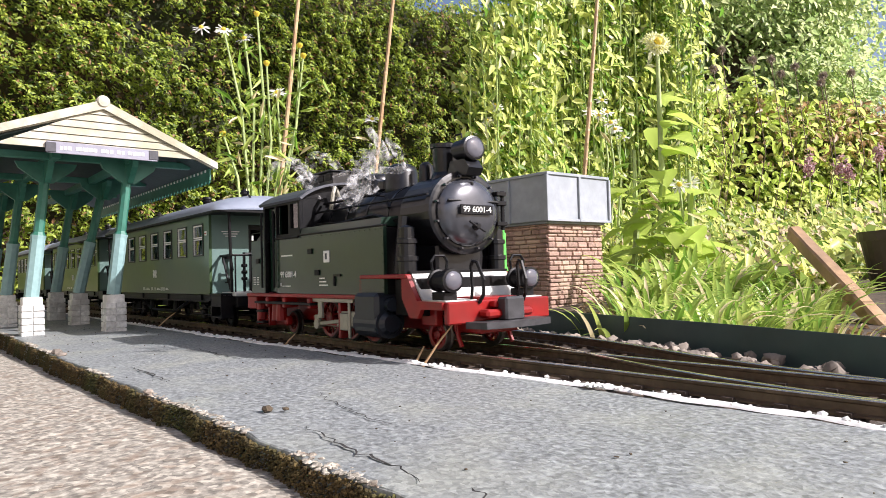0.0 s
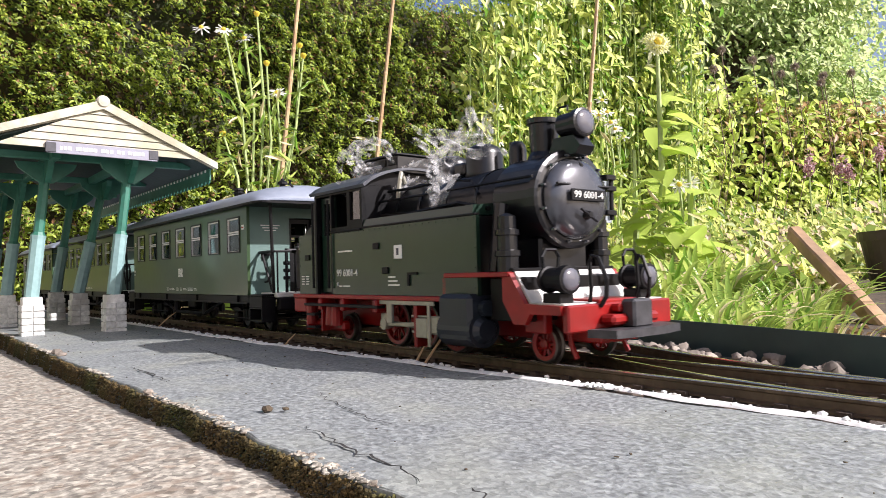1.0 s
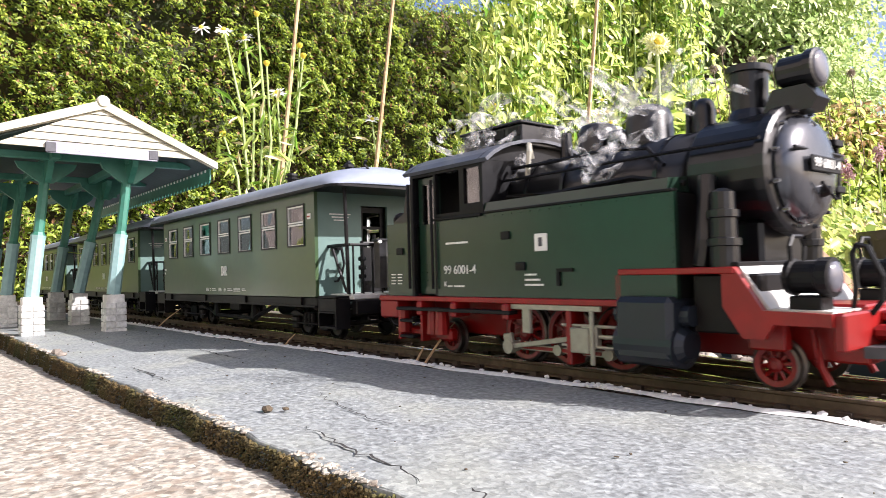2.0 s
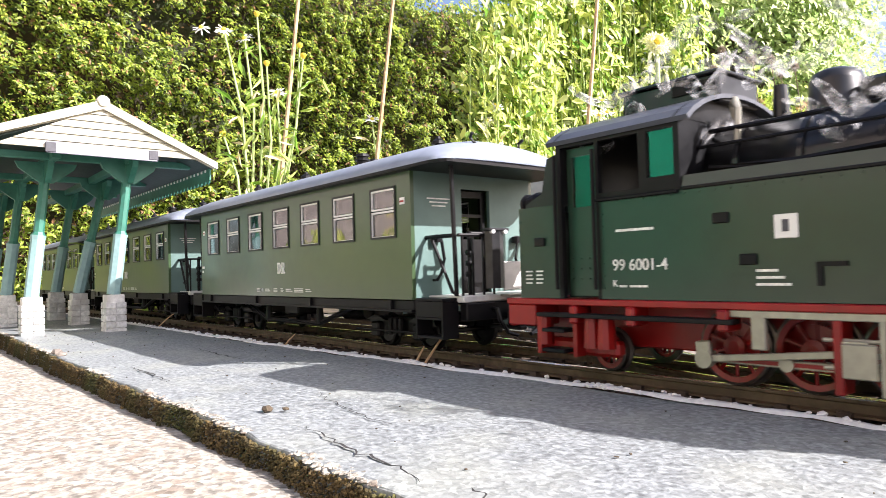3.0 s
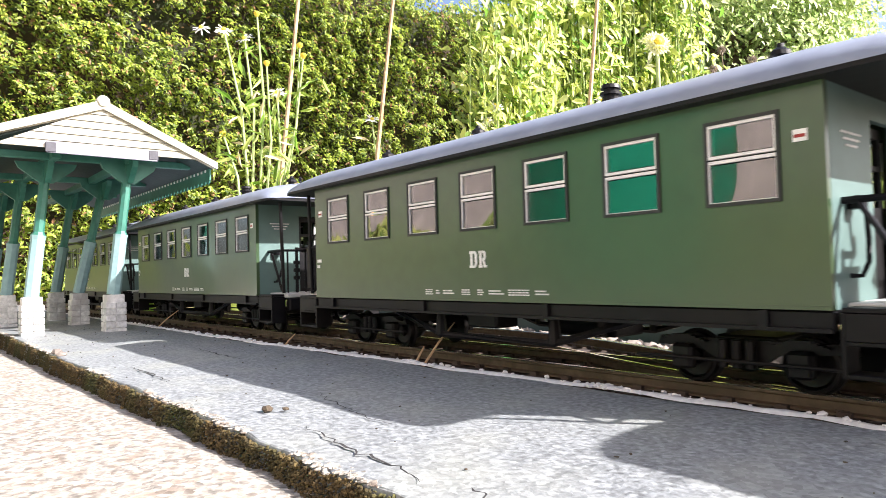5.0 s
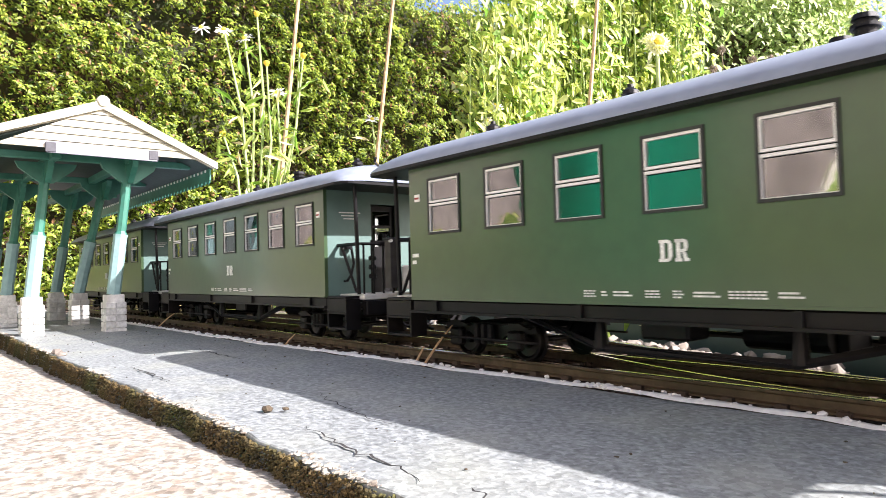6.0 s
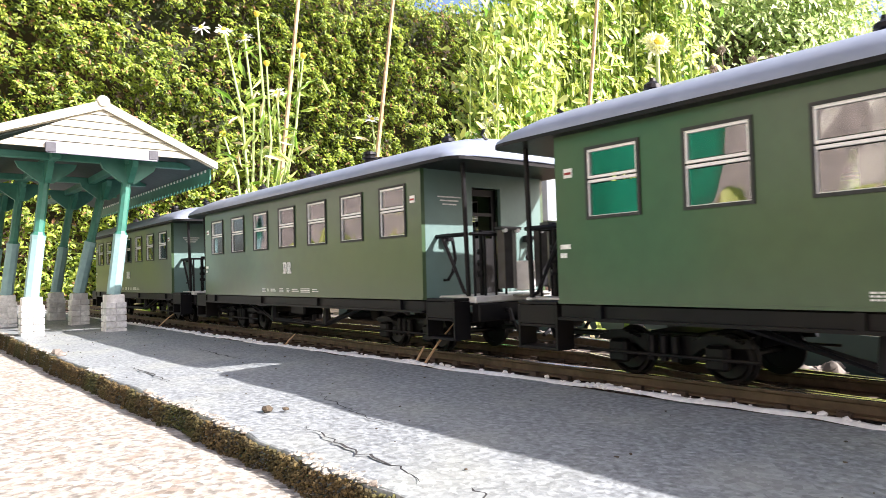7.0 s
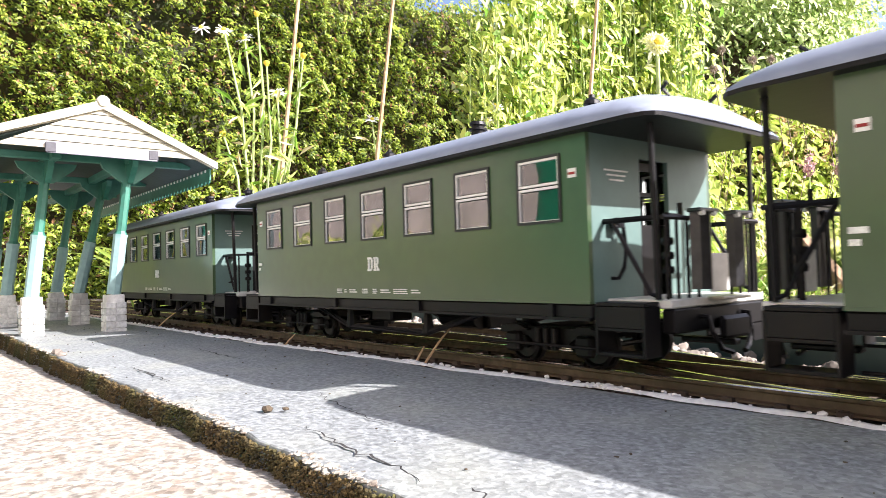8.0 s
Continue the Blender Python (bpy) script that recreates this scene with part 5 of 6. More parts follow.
    rod(bm, (0.1425, -0.008, CZ - 0.0085), (0.1425, 0.0065, CZ - 0.0165), 0.0009)
    lathe(bm, [(0.0025, 0), (0.0022, 0.003), (0.0008, 0.0045)], Matrix.Translation((0.1325, 0, CZ + 0.0225)) @ ax, 8)
    part("door_strap", bm, M_BLACK, sb, "black hinge straps and handle")
    np_ = part("front_plate", box(B(), 0.1405, 0.1418, -0.0155, 0.0155, CZ - 0.0028, CZ + 0.0052, 0.0004), M_BLACK, sb, "black plate with white numerals")
    lettering("99 6001-4", 0.0066, M_LETTER, np_, Matrix.Translation((0.1421, 0, CZ + 0.0012)) @ Matrix.Rotation(radians(90), 4, "Z") @ Matrix.Rotation(radians(90), 4, "X"), label="white numerals", bold=0.004)
    part("smokebox_saddle", box(B(), 0.085, 0.118, -0.022, 0.022, 0.060, 0.085, 0.002), M_SOOT, t)
    part("front_frame", box(B(), 0.092, 0.128, -0.044, 0.044, 0.028, 0.0575, 0.001), M_BLACK, t, "black inner front frame")
    bm = lathe(B(), [(0.0135, -0.002), (0.0115, 0.003), (0.0098, 0.006), (0.0105, 0.026), (0.0122, 0.0265), (0.0122, 0.030), (0.0100, 0.0302), (0.0092, 0.022)], Matrix.Translation((0.1015, 0, 0.1405)), 24)
    part("chimney", bm, M_SOOT, t, "tapered black chimney with a lip", smooth=False)
    for x, r, h, nm in ((-0.006, 0.0135, 0.0185, "sand_dome"), (0.035, 0.0145, 0.0225, "steam_dome"), (0.0735, 0.0065, 0.019, "feed_dome")):
        bm = lathe(B(), [(r * 1.12, -0.006), (r, -0.001), (r * 0.98, h * 0.62), (r * 0.86, h * 0.85), (r * 0.55, h * 0.97), (0.0005, h)], Matrix.Translation((x, 0, 0.1405)), 22)
        part(nm, bm, M_SOOT, t, "black " + nm.replace("_", " "), smooth=True)
    for x in (0.058, 0.0625):
        part("safety_valve", rod(B(), (x, 0.008, 0.138), (x, 0.008, 0.162), 0.0028, 0.0022, 10), M_SOOT, t, "black safety valve")
    part("turret", box(B(), 0.008, 0.022, -0.010, 0.010, 0.139, 0.150, 0.002), M_SOOT, t)
    part("generator", rod(B(), (-0.035, 0.0, 0.139), (-0.035, 0.0, 0.157), 0.0045, 0.0035, 12), M_SOOT, t)
    part("whistle_pipe", pipe(B(), [(-0.052, -0.016, 0.14), (-0.052, -0.018, 0.147), (-0.048, -0.022, 0.149), (-0.045, -0.025, 0.143), (-0.044, -0.028, 0.125)], 0.0018), M_STEEL, t, "bright bent steam pipe")
    lamp = part("headlight", lathe(B(), [(0.007, 0.0), (0.0086, 0.002), (0.0086, 0.0155), (0.0100, 0.016), (0.0100, 0.0205), (0.0086, 0.021)], Matrix.Translation((0.1195, 0, 0.1625)) @ ax, 24), M_SOOT, t, "black round headlight")
    part("lens", lathe(B(), [(0.0086, 0.0), (0.0078, 0.0012), (0.005, 0.0022), (0.0005, 0.0028)], Matrix.Translation((0.1402, 0, 0.1625)) @ ax, 20), M_LENS, lamp, "pale lens", smooth=True)
    part("lamp_foot", extrude(B(), [(0.112, 0.141), (0.118, 0.1535), (0.136, 0.1535), (0.142, 0.146), (0.138, 0.1405)], "y", -0.007, 0.007), M_SOOT, lamp)
    part("lamp_handle", pipe(B(), [(0.120, -0.003, 0.172), (0.120, -0.003, 0.1755), (0.128, -0.003, 0.1755), (0.128, -0.003, 0.172)], 0.0008), M_BLACK, lamp)
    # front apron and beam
    # the apron's pale colour carries the sunlight that falls on it
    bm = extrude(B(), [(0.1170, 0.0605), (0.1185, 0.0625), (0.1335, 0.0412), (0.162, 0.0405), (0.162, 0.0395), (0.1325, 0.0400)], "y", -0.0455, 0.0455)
    ap = part("front_apron", bm, M_DECK, t, "sloping front plate, pale with the sunlight put into its colour")
    for y in (-0.031, 0.0, 0.031):
        part("apron_hatch", box(B(), 0.1262, 0.128, y - 0.0032, y + 0.0032, 0.0508, 0.0535, 0.0004), M_BLACK, ap)
    part("apron_edge", box(B(), 0.1145, 0.1195, -0.047, 0.047, 0.0608, 0.0635, 0.0005), M_BLACK, ap)
    part("buffer_beam", box(B(), 0.1625, 0.168, -0.048, 0.048, 0.023, 0.0398, 0.001), M_RED, t, "red front beam")
    bm = box(B(), 0.1675, 0.179, -0.022, 0.022, 0.0265, 0.033, 0.002)
    box(bm, 0.1675, 0.175, -0.012, 0.012, 0.034, 0.039, 0.001)
    part("coupler_pocket", bm, M_RED, t, "red coupler pocket")
    bm = box(B(), 0.173, 0.184, -0.009, 0.009, 0.024, 0.042, 0.0015)
    extrude(bm, [(0.169, -0.034), (0.188, -0.03), (0.192, -0.012), (0.192, 0.012), (0.188, 0.03), (0.169, 0.034)], "z", 0.0195, 0.0245)
    part("coupler", bm, mk_plate, t, "worn dark grey coupler plate")
    part("rear_beam", box(B(), -0.197, -0.192, -0.048, 0.048, 0.026, 0.0442, 0.001), M_RED, t)
    bm = box(B(), -0.206, -0.197, -0.0045, 0.0045, 0.022, 0.033, 0.001)
    box(bm, -0.209, -0.205, -0.0135, 0.0135, 0.021, 0.034, 0.002)
    part("rear_coupler", bm, M_BLACK, t)
    for y in (-0.028, 0.028):
        rl = part("rear_lamp", lathe(B(), [(0.007, 0), (0.0078, 0.004), (0.006, 0.012), (0.0072, 0.013), (0.0072, 0.015)], Matrix.Translation((-0.183, y, 0.106)) @ Matrix.Rotation(radians(-90), 4, "Y"), 16), M_BLACK, t)
    # wheels and rods
    drv = []
    for x in (-0.050, -0.0095, 0.031):
        ax_ = wheelset("driving_wheelset", 0.0198, t, x, mat=M_RED)
        for s in (-1, 1):
            c = B()
            extrude(c, [(0.0 + 0.013 * math.cos(a), 0.0 + 0.013 * math.sin(a)) for a in [radians(d) for d in range(200, 341, 20)]], "y", *sorted((s * 0.0245, s * 0.0262)))
            part("counterweight", c, M_RED, ax_)
        ROLLING.append((ax_, 0.0198))
        drv.append(ax_)
    ROLLING.append((wheelset("trailing_wheelset", 0.0122, t, -0.132, mat=M_RED), 0.0122))
    ROLLING.append((wheelset("leading_wheelset", 0.0122, t, 0.1255, mat=M_RED), 0.0122))
    rods = []
    for s in (-1, 1):
        bm = B()
        box(bm, -0.050, 0.031, *sorted((s * 0.0385, s * 0.0402)), -0.0020, 0.0020, 0.0004)
        for x in (-0.050, -0.0095, 0.031):
            rod(bm, (x, s * 0.037, 0), (x, s * 0.0415, 0), 0.0036, seg=12)
        sr = part("coupling_rod", bm, M_STEEL, t, "bright metal coupling rod")
        part("rod_flute", box(B(), -0.044, 0.025, *sorted((s * 0.0402, s * 0.0407)), -0.0010, 0.0010), M_RED, sr, "red fluting")
        rods.append((sr, s, "side"))
        L = 0.0745
        bm = B()
        box(bm, 0.0, L, *sorted((s * 0.0425, s * 0.0443)), -0.0017, 0.0017, 0.0004)
        rod(bm, (0, s * 0.041, 0), (0, s * 0.0455, 0), 0.0048, seg=14)
        box(bm, -0.004, 0.004, *sorted((s * 0.042, s * 0.045)), 0.002, 0.009, 0.0006)
        rod(bm, (L, s * 0.041, 0), (L, s * 0.046, 0), 0.0032, seg=12)
        rods.append((part("main_rod", bm, M_STEEL, t, "pale metal main rod"), s, "main"))
        bm = box(B(), -0.006, 0.006, *sorted((s * 0.044, s * 0.049)), -0.0065, 0.0065, 0.0008)
        rod(bm, (0.006, s * 0.0465, 0), (0.032, s * 0.0465, 0), 0.0013)
        rods.append((part("crosshead", bm, M_STEEL, t, "crosshead with piston rod"), s, "cross"))
    return t, rods


mk_cyl = mk("cylinder_blue_black", (0.012, 0.016, 0.023), 0.36, scale=120, var=0.2, bump=0.04)
mk_plate = mk("worn_dark_plate", (0.055, 0.055, 0.06), 0.5, 0.4, scale=150, var=0.3, bump=0.1)
LOCO, RODS = locomotive()


# copies of the coach, coupled behind
def copied(ob, m):
    c = copy_thing(ob, m)
    for o in c.children_recursive:
        if o.name.split(".")[0] == "wheelset":
            ROLLING.append((o, 0.0132))
    return c


for k in (1, 2):
    COACHES.append(copied(COACHES[0], pose(-0.568 * k, YC, 0)))


# ---- garden, in paces ahead of and to the right of the camera ----
FWD, RGT = Vector((-0.7732, 0.6342, 0)), Vector((0.6342, 0.7732, 0))


def spot(ahead, right, z=0.0):
    p = Vector((EYE[0], EYE[1], 0)) + FWD * ahead + RGT * right
    return Vector((p.x, p.y, z))


def spots(a, r, z):
    a, r = np.asarray(a), np.asarray(r)
    return np.stack([EYE[0] + FWD.x * a + RGT.x * r, EYE[1] + FWD.y * a + RGT.y * r, np.asarray(z)], 1)


def hedge():
    """A clipped hedge, nearer on one side, of leaves over an uneven face."""
    rng = np.random.default_rng(31)
    t = thing("hedge", "tall clipped green hedge with mixed ivy and beech leaves", "hedge", kind="stuff")
    n = 150000
    u = rng.uniform(0, 1, n)
    z = rng.uniform(-0.03, 1.92, n)
    r = -2.9 + 4.3 * u
    a = 2.55 + 2.75 * u
    bulge = np.array([0.7 * noise.noise(Vector((x * 2.0, q * 2.2, 0.3))) + 0.7 * noise.noise(Vector((x * 8, q * 8, 1.3))) + 0.8 * noise.noise(Vector((x * 22, q * 20, 2.3))) for x, q in zip(r, z)])
    keep = rng.uniform(0, 1, n) < np.clip(0.8 + 1.1 * bulge, 0.1, 1)
    depth = -0.13 * bulge + rng.exponential(0.03, n)
    top = z > 1.84
    depth[top] += rng.uniform(0, 0.45, top.sum())
    p = spots(a + depth * 0.85, r - depth * 0.5, z)[keep]
    leaves("hedge_leaves", p, 0.028, L_HEDGE, t, 0.42, up=(0.9, 0.35, 0.75), spread=0.5, seed=32)
    # dark core: the deep shade behind the leaves, put into its colour
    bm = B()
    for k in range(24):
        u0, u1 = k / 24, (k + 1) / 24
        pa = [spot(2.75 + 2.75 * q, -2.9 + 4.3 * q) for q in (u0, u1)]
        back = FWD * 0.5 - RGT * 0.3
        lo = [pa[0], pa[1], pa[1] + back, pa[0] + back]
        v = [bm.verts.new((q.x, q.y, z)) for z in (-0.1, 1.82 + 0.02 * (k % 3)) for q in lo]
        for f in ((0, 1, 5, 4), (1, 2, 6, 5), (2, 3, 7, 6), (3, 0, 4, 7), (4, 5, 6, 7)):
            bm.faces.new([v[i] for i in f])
    part("hedge_core", bm, mk("hedge_shade", (0.026, 0.03, 0.011), 0.95, scale=14, var=0.6, bump=1.0, second=(0.055, 0.032, 0.018)), t, "dark core standing for the shade among the hedge's twigs")
    return t


hedge()


def bank():
    """A sloping mass of mixed shrubs behind the bed."""
    rng = np.random.default_rng(41)
    t = thing("shrub_bank", "sunlit bank of mixed yellow-green shrubs with reddish patches", "shrubs", kind="stuff")
    n = 52000
    r = rng.uniform(0.75, 3.2, n)
    base = 2.7 + 0.12 * r
    z = rng.uniform(0, 1, n) ** 0.85
    hgt = 1.04 - 0.2 * (r - 0.9) + 0.07 * np.array([noise.noise(Vector((x * 3, 0, 5))) for x in r])
    bul = np.array([noise.noise(Vector((x * 2.4, q * 2.0, 2.3))) + 0.9 * noise.noise(Vector((x * 9, q * 7, 3.3))) for x, q in zip(r, z)])
    keep = rng.uniform(0, 1, n) < np.clip(0.72 + 1.1 * bul, 0.06, 1)
    a = base + 0.5 * z - 0.12 * bul + rng.exponential(0.07, n)
    p = spots(a, r, z * hgt)[keep]
    leaves("shrub_leaves", p, 0.042, L_BANK, t, 0.55, up=(0.9, 0.35, 0.75), spread=0.5, seed=42)
    m = 3600
    r2 = rng.uniform(0.75, 3.2, m)
    z2 = rng.uniform(0, 1, m)
    leaves("broad_shrub_leaves", spots(2.62 + 0.12 * r2 + 0.5 * z2 + rng.normal(0, 0.05, m), r2, z2 * (1.06 - 0.2 * (r2 - 0.9)) + rng.normal(0, 0.04, m)), 0.05, L_BIG, t, 0.45, up=(0.8, 0.2, 0.6), spread=0.7, seed=43)
    m = 700
    r3 = rng.normal(2.1, 0.45, m)
    z3 = rng.uniform(0.5, 0.85, m)
    leaves("red_shrub_leaves", spots(2.68 + 0.12 * r3 + 0.5 * z3 + rng.normal(0, 0.04, m), r3, z3), 0.04, leafy("reddish_leaves", (0.34, 0.2, 0.1), (0.62, 0.46, 0.26), 0.4), t, 0.5, up=(0.8, 0.2, 0.6), spread=0.7, seed=44)
    # sheet under the leaves, coloured dark as the shade inside the bank
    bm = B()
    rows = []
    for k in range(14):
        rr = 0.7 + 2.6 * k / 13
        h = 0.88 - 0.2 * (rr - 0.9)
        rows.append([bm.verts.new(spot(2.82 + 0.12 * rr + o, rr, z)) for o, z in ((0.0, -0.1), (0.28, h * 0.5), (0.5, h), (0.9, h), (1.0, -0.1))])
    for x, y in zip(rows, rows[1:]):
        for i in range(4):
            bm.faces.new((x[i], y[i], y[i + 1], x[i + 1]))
    part("shrub_core", bm, mk("shrub_shade", (0.04, 0.04, 0.014), 0.9, scale=14, var=0.6, bump=1.0, second=(0.07, 0.035, 0.02)), t, "dark core standing for the shade inside the shrubs")


bank()


def tall_border():
    """Tall leafy perennials in front of the hedge: stems set close, leaves all the way up."""
    rng = np.random.default_rng(51)
    r = random.Random(52)
    for c in range(34):
        right = 0.12 + 0.84 * max(0, (c + r.uniform(-0.3, 0.3)) / 33) ** 0.7
        ahead = 2.1 + 0.5 * right + r.uniform(0, 0.4)
        h = r.uniform(1.1, 1.6) + (0.25 if right > 0.4 else -0.4)
        t = thing("tall_perennial", "tall upright leafy perennial with bright green leaves", "plant", group="tall perennials in the border")
        b = spot(ahead, right)
        pts = []
        for s in range(r.randint(3, 5)):
            lx, ly = r.uniform(-0.10, 0.10), r.uniform(-0.10, 0.10)
            o = Vector((r.uniform(-0.05, 0.05), r.uniform(-0.05, 0.05), 0))
            q = [b + o + Vector((lx * k * k, ly * k * k, h * r.uniform(0.97, 1.03) * k)) for k in (0, 0.35, 0.7, 1.0)]
            q[0].z = -0.06
            part("stem", pipe(B(), q, [0.0036, 0.0032, 0.0026, 0.0015], 5), M_STEM, t, "thin green stem")
            for k in range(130):
                u = r.uniform(0.12, 1.0)
                i = min(2, int(u * 3))
                v = q[i].lerp(q[i + 1], u * 3 - i)
                pts.append(v + Vector((r.gauss(0, 0.045), r.gauss(0, 0.045), r.gauss(0, 0.02))))
        leaves("foliage", np.array([tuple(p) for p in pts]), 0.043, L_GOLD, t, 0.38, up=(0.9, 0.25, 0.6), spread=0.55, seed=60 + c, droop=0.8)


tall_border()


def tree():
    rng = np.random.default_rng(71)
    r = random.Random(72)
    t = thing("tree", "broad pale green tree beyond the shrubs", "tree")
    b = spot(8.6, 3.72)
    bm = B()
    trunk = [Vector((b.x, b.y, -0.1)), Vector((b.x + 0.1, b.y, 1.2)), Vector((b.x, b.y + 0.1, 2.6)), Vector((b.x, b.y, 4.4))]
    pipe(bm, trunk, [0.22, 0.17, 0.12, 0.04], 10)
    cl = []
    for k in range(46):
        a, u = r.uniform(0, 6.28), r.uniform(0.15, 1.0)
        rad = 1.5 * math.sin(math.pi * (0.12 + 0.8 * u)) * r.uniform(0.55, 1.0)
        e = Vector((b.x + rad * math.cos(a), b.y + rad * math.sin(a), 0.55 + 4.2 * u))
        s = trunk[1].lerp(trunk[3], u * 0.8)
        pipe(bm, [s, s.lerp(e, 0.5) + Vector((0, 0, 0.15)), e], [0.04, 0.025, 0.01], 5)
        cl.append(e)
    part("trunk", bm, M_BARK, t, "tapered trunk with spreading limbs")
    pts = []
    for e in cl:
        n = r.randint(900, 1500)
        pts.append(np.array(e) + rng.normal(0, 1, (n, 3)) * np.array([0.34, 0.34, 0.26]))
    leaves("crown", np.concatenate(pts), 0.085, L_TREE, t, 0.5, up=(0.9, 0.35, 0.7), spread=0.6, seed=73)


tree()


def bed_plants():
    """Low mixed planting that fills the beds behind the line."""
    rng = np.random.default_rng(81)
    t = thing("bed_plants", "low mixed green plants filling the flower bed", "plants", kind="stuff")
    n = 34000
    a = rng.uniform(0.98, 2.9, n)
    k = rng.uniform(-0.25, 0.9, n)
    r = a * k
    ok = ((a > 1.75) | (k > 0.42)) & (a > 1.05 + 0.25 * np.clip(0.62 - k, 0, 1)) & ((k < 0.6) | (a > 1.45))
    a, r = a[ok], r[ok]
    tuft = np.array([noise.noise(Vector((x * 7, q * 9, 8.8))) + 0.6 * noise.noise(Vector((x * 20, q * 24, 9.8))) for x, q in zip(a, r)])
    ok = rng.uniform(0, 1, len(a)) < np.clip(0.5 + 1.3 * tuft, 0.04, 1)
    a, r = a[ok], r[ok]
    hgt = 0.03 + 0.17 * np.clip(a - 1.0, 0, 2) + 0.06 * np.array([noise.noise(Vector((x * 5, q * 5, 7))) for x, q in zip(a, r)])
    z = -0.02 + np.clip(hgt, 0.02, 1) * rng.uniform(0, 1, len(a)) ** 0.7
    leaves("bed_leaves", spots(a, r, z), 0.034, L_BANK, t, 0.5, up=(0.9, 0.4, 0.8), spread=0.5, seed=82)


bed_plants()


def blade(bm, base, way, length, width, arch, r):
    """One strap leaf that rises and bends over."""
    side = Vector((-way.y, way.x, 0))
    prev = None
    n = 6
    for k in range(n + 1):
        u = k / n
        p = base + way * (length * (0.25 * u + 0.75 * arch * u * u)) + Vector((0, 0, length * (u - (0.35 + 0.5 * arch) * u * u)))
        w = width * (1 - u ** 2.5) * 0.5 + 0.0003
        ring = [bm.verts.new(p + side * w + Vector((0, 0, w * 0.5))), bm.verts.new(p), bm.verts.new(p - side * w + Vector((0, 0, w * 0.5)))]
        if prev:
            for i in range(2):
                bm.faces.new((prev[i], ring[i], ring[i + 1], prev[i + 1]))
        prev = ring


def strap_clump(ahead, right, count, length, seed, spread=0.05):
    r = random.Random(seed)
    t = thing("daylily_clump", "clump of bright green arching strap leaves", "plant", group="strap-leaved clumps")
    c = spot(ahead, right, -0.03)
    bm = B()
    for i in range(count):
        a = r.uniform(0, 6.283)
        o = Vector((math.cos(a), math.sin(a), 0))
        blade(bm, c + o * r.uniform(0, spread), o, length * r.uniform(0.6, 1.15), length * r.uniform(0.045, 0.075), r.uniform(0.05, 0.55), r)
    part("strap_leaves", bm, L_BLADE, t, "arching strap leaves", smooth=True)["kind"] = "stuff"


for i, (a, k, n, l) in enumerate(((1.12, 0.27, 34, 0.15), (1.10, 0.33, 40, 0.17), (1.16, 0.40, 44, 0.17), (1.08, 0.45, 40, 0.15), (1.2, 0.50, 40, 0.17), (1.05, 0.52, 34, 0.13),
                                  (1.25, 0.30, 30, 0.2), (1.35, 0.43, 30, 0.2), (1.3, 0.36, 34, 0.2), (1.5, -0.42, 30, 0.32), (1.6, -0.30, 34, 0.36), (1.7, -0.36, 30, 0.3), (1.75, -0.22, 26, 0.3), (0.98, 0.56, 30, 0.11), (1.1, 0.57, 34, 0.14), (0.95, 0.50, 26, 0.10), (1.02, 0.40, 30, 0.12), (0.70, 0.27, 34, 0.085), (0.70, 0.33, 40, 0.095), (0.72, 0.39, 44, 0.10), (0.68, 0.44, 40, 0.09), (0.76, 0.49, 44, 0.10), (0.72, 0.54, 34, 0.08), (0.84, 0.30, 40, 0.12), (0.86, 0.42, 44, 0.12), (0.88, 0.53, 40, 0.11))):
    strap_clump(a, a * k, n, l, 90 + i)


def cane(p, q):
    bm = B()
    p, q = Vector(p), Vector(q)
    pts, rad = [], []
    for k in range(13):
        u = k / 12
        for o, g in ((-0.006, 1.0), (0.0, 1.18), (0.006, 1.0)):
            pts.append(p.lerp(q, min(1, max(0, u + o))))
            rad.append(0.0075 * g * (1 - 0.35 * u))
    pipe(bm, pts, rad, 8)
    tagged(part("garden_cane", bm, M_CANE), "upright tan bamboo garden cane stuck in the bed", "cane", group="garden canes")


def up_to(ahead, k0, z0, k1, z1):
    """A slanting upright, as two ends; k: right of the middle for each pace ahead."""
    a, b = spot(ahead, ahead * k0, z0), spot(ahead, ahead * k1, z1)
    foot = a + (a - b) * ((z0 + 0.05) / (z1 - z0))
    return foot, b


cane(*up_to(1.9, -0.237, 0.33, -0.199, 0.95))
cane(*up_to(2.1, -0.094, 0.42, -0.056, 1.05))
cane(*up_to(2.0, 0.213, 0.35, 0.247, 0.98))


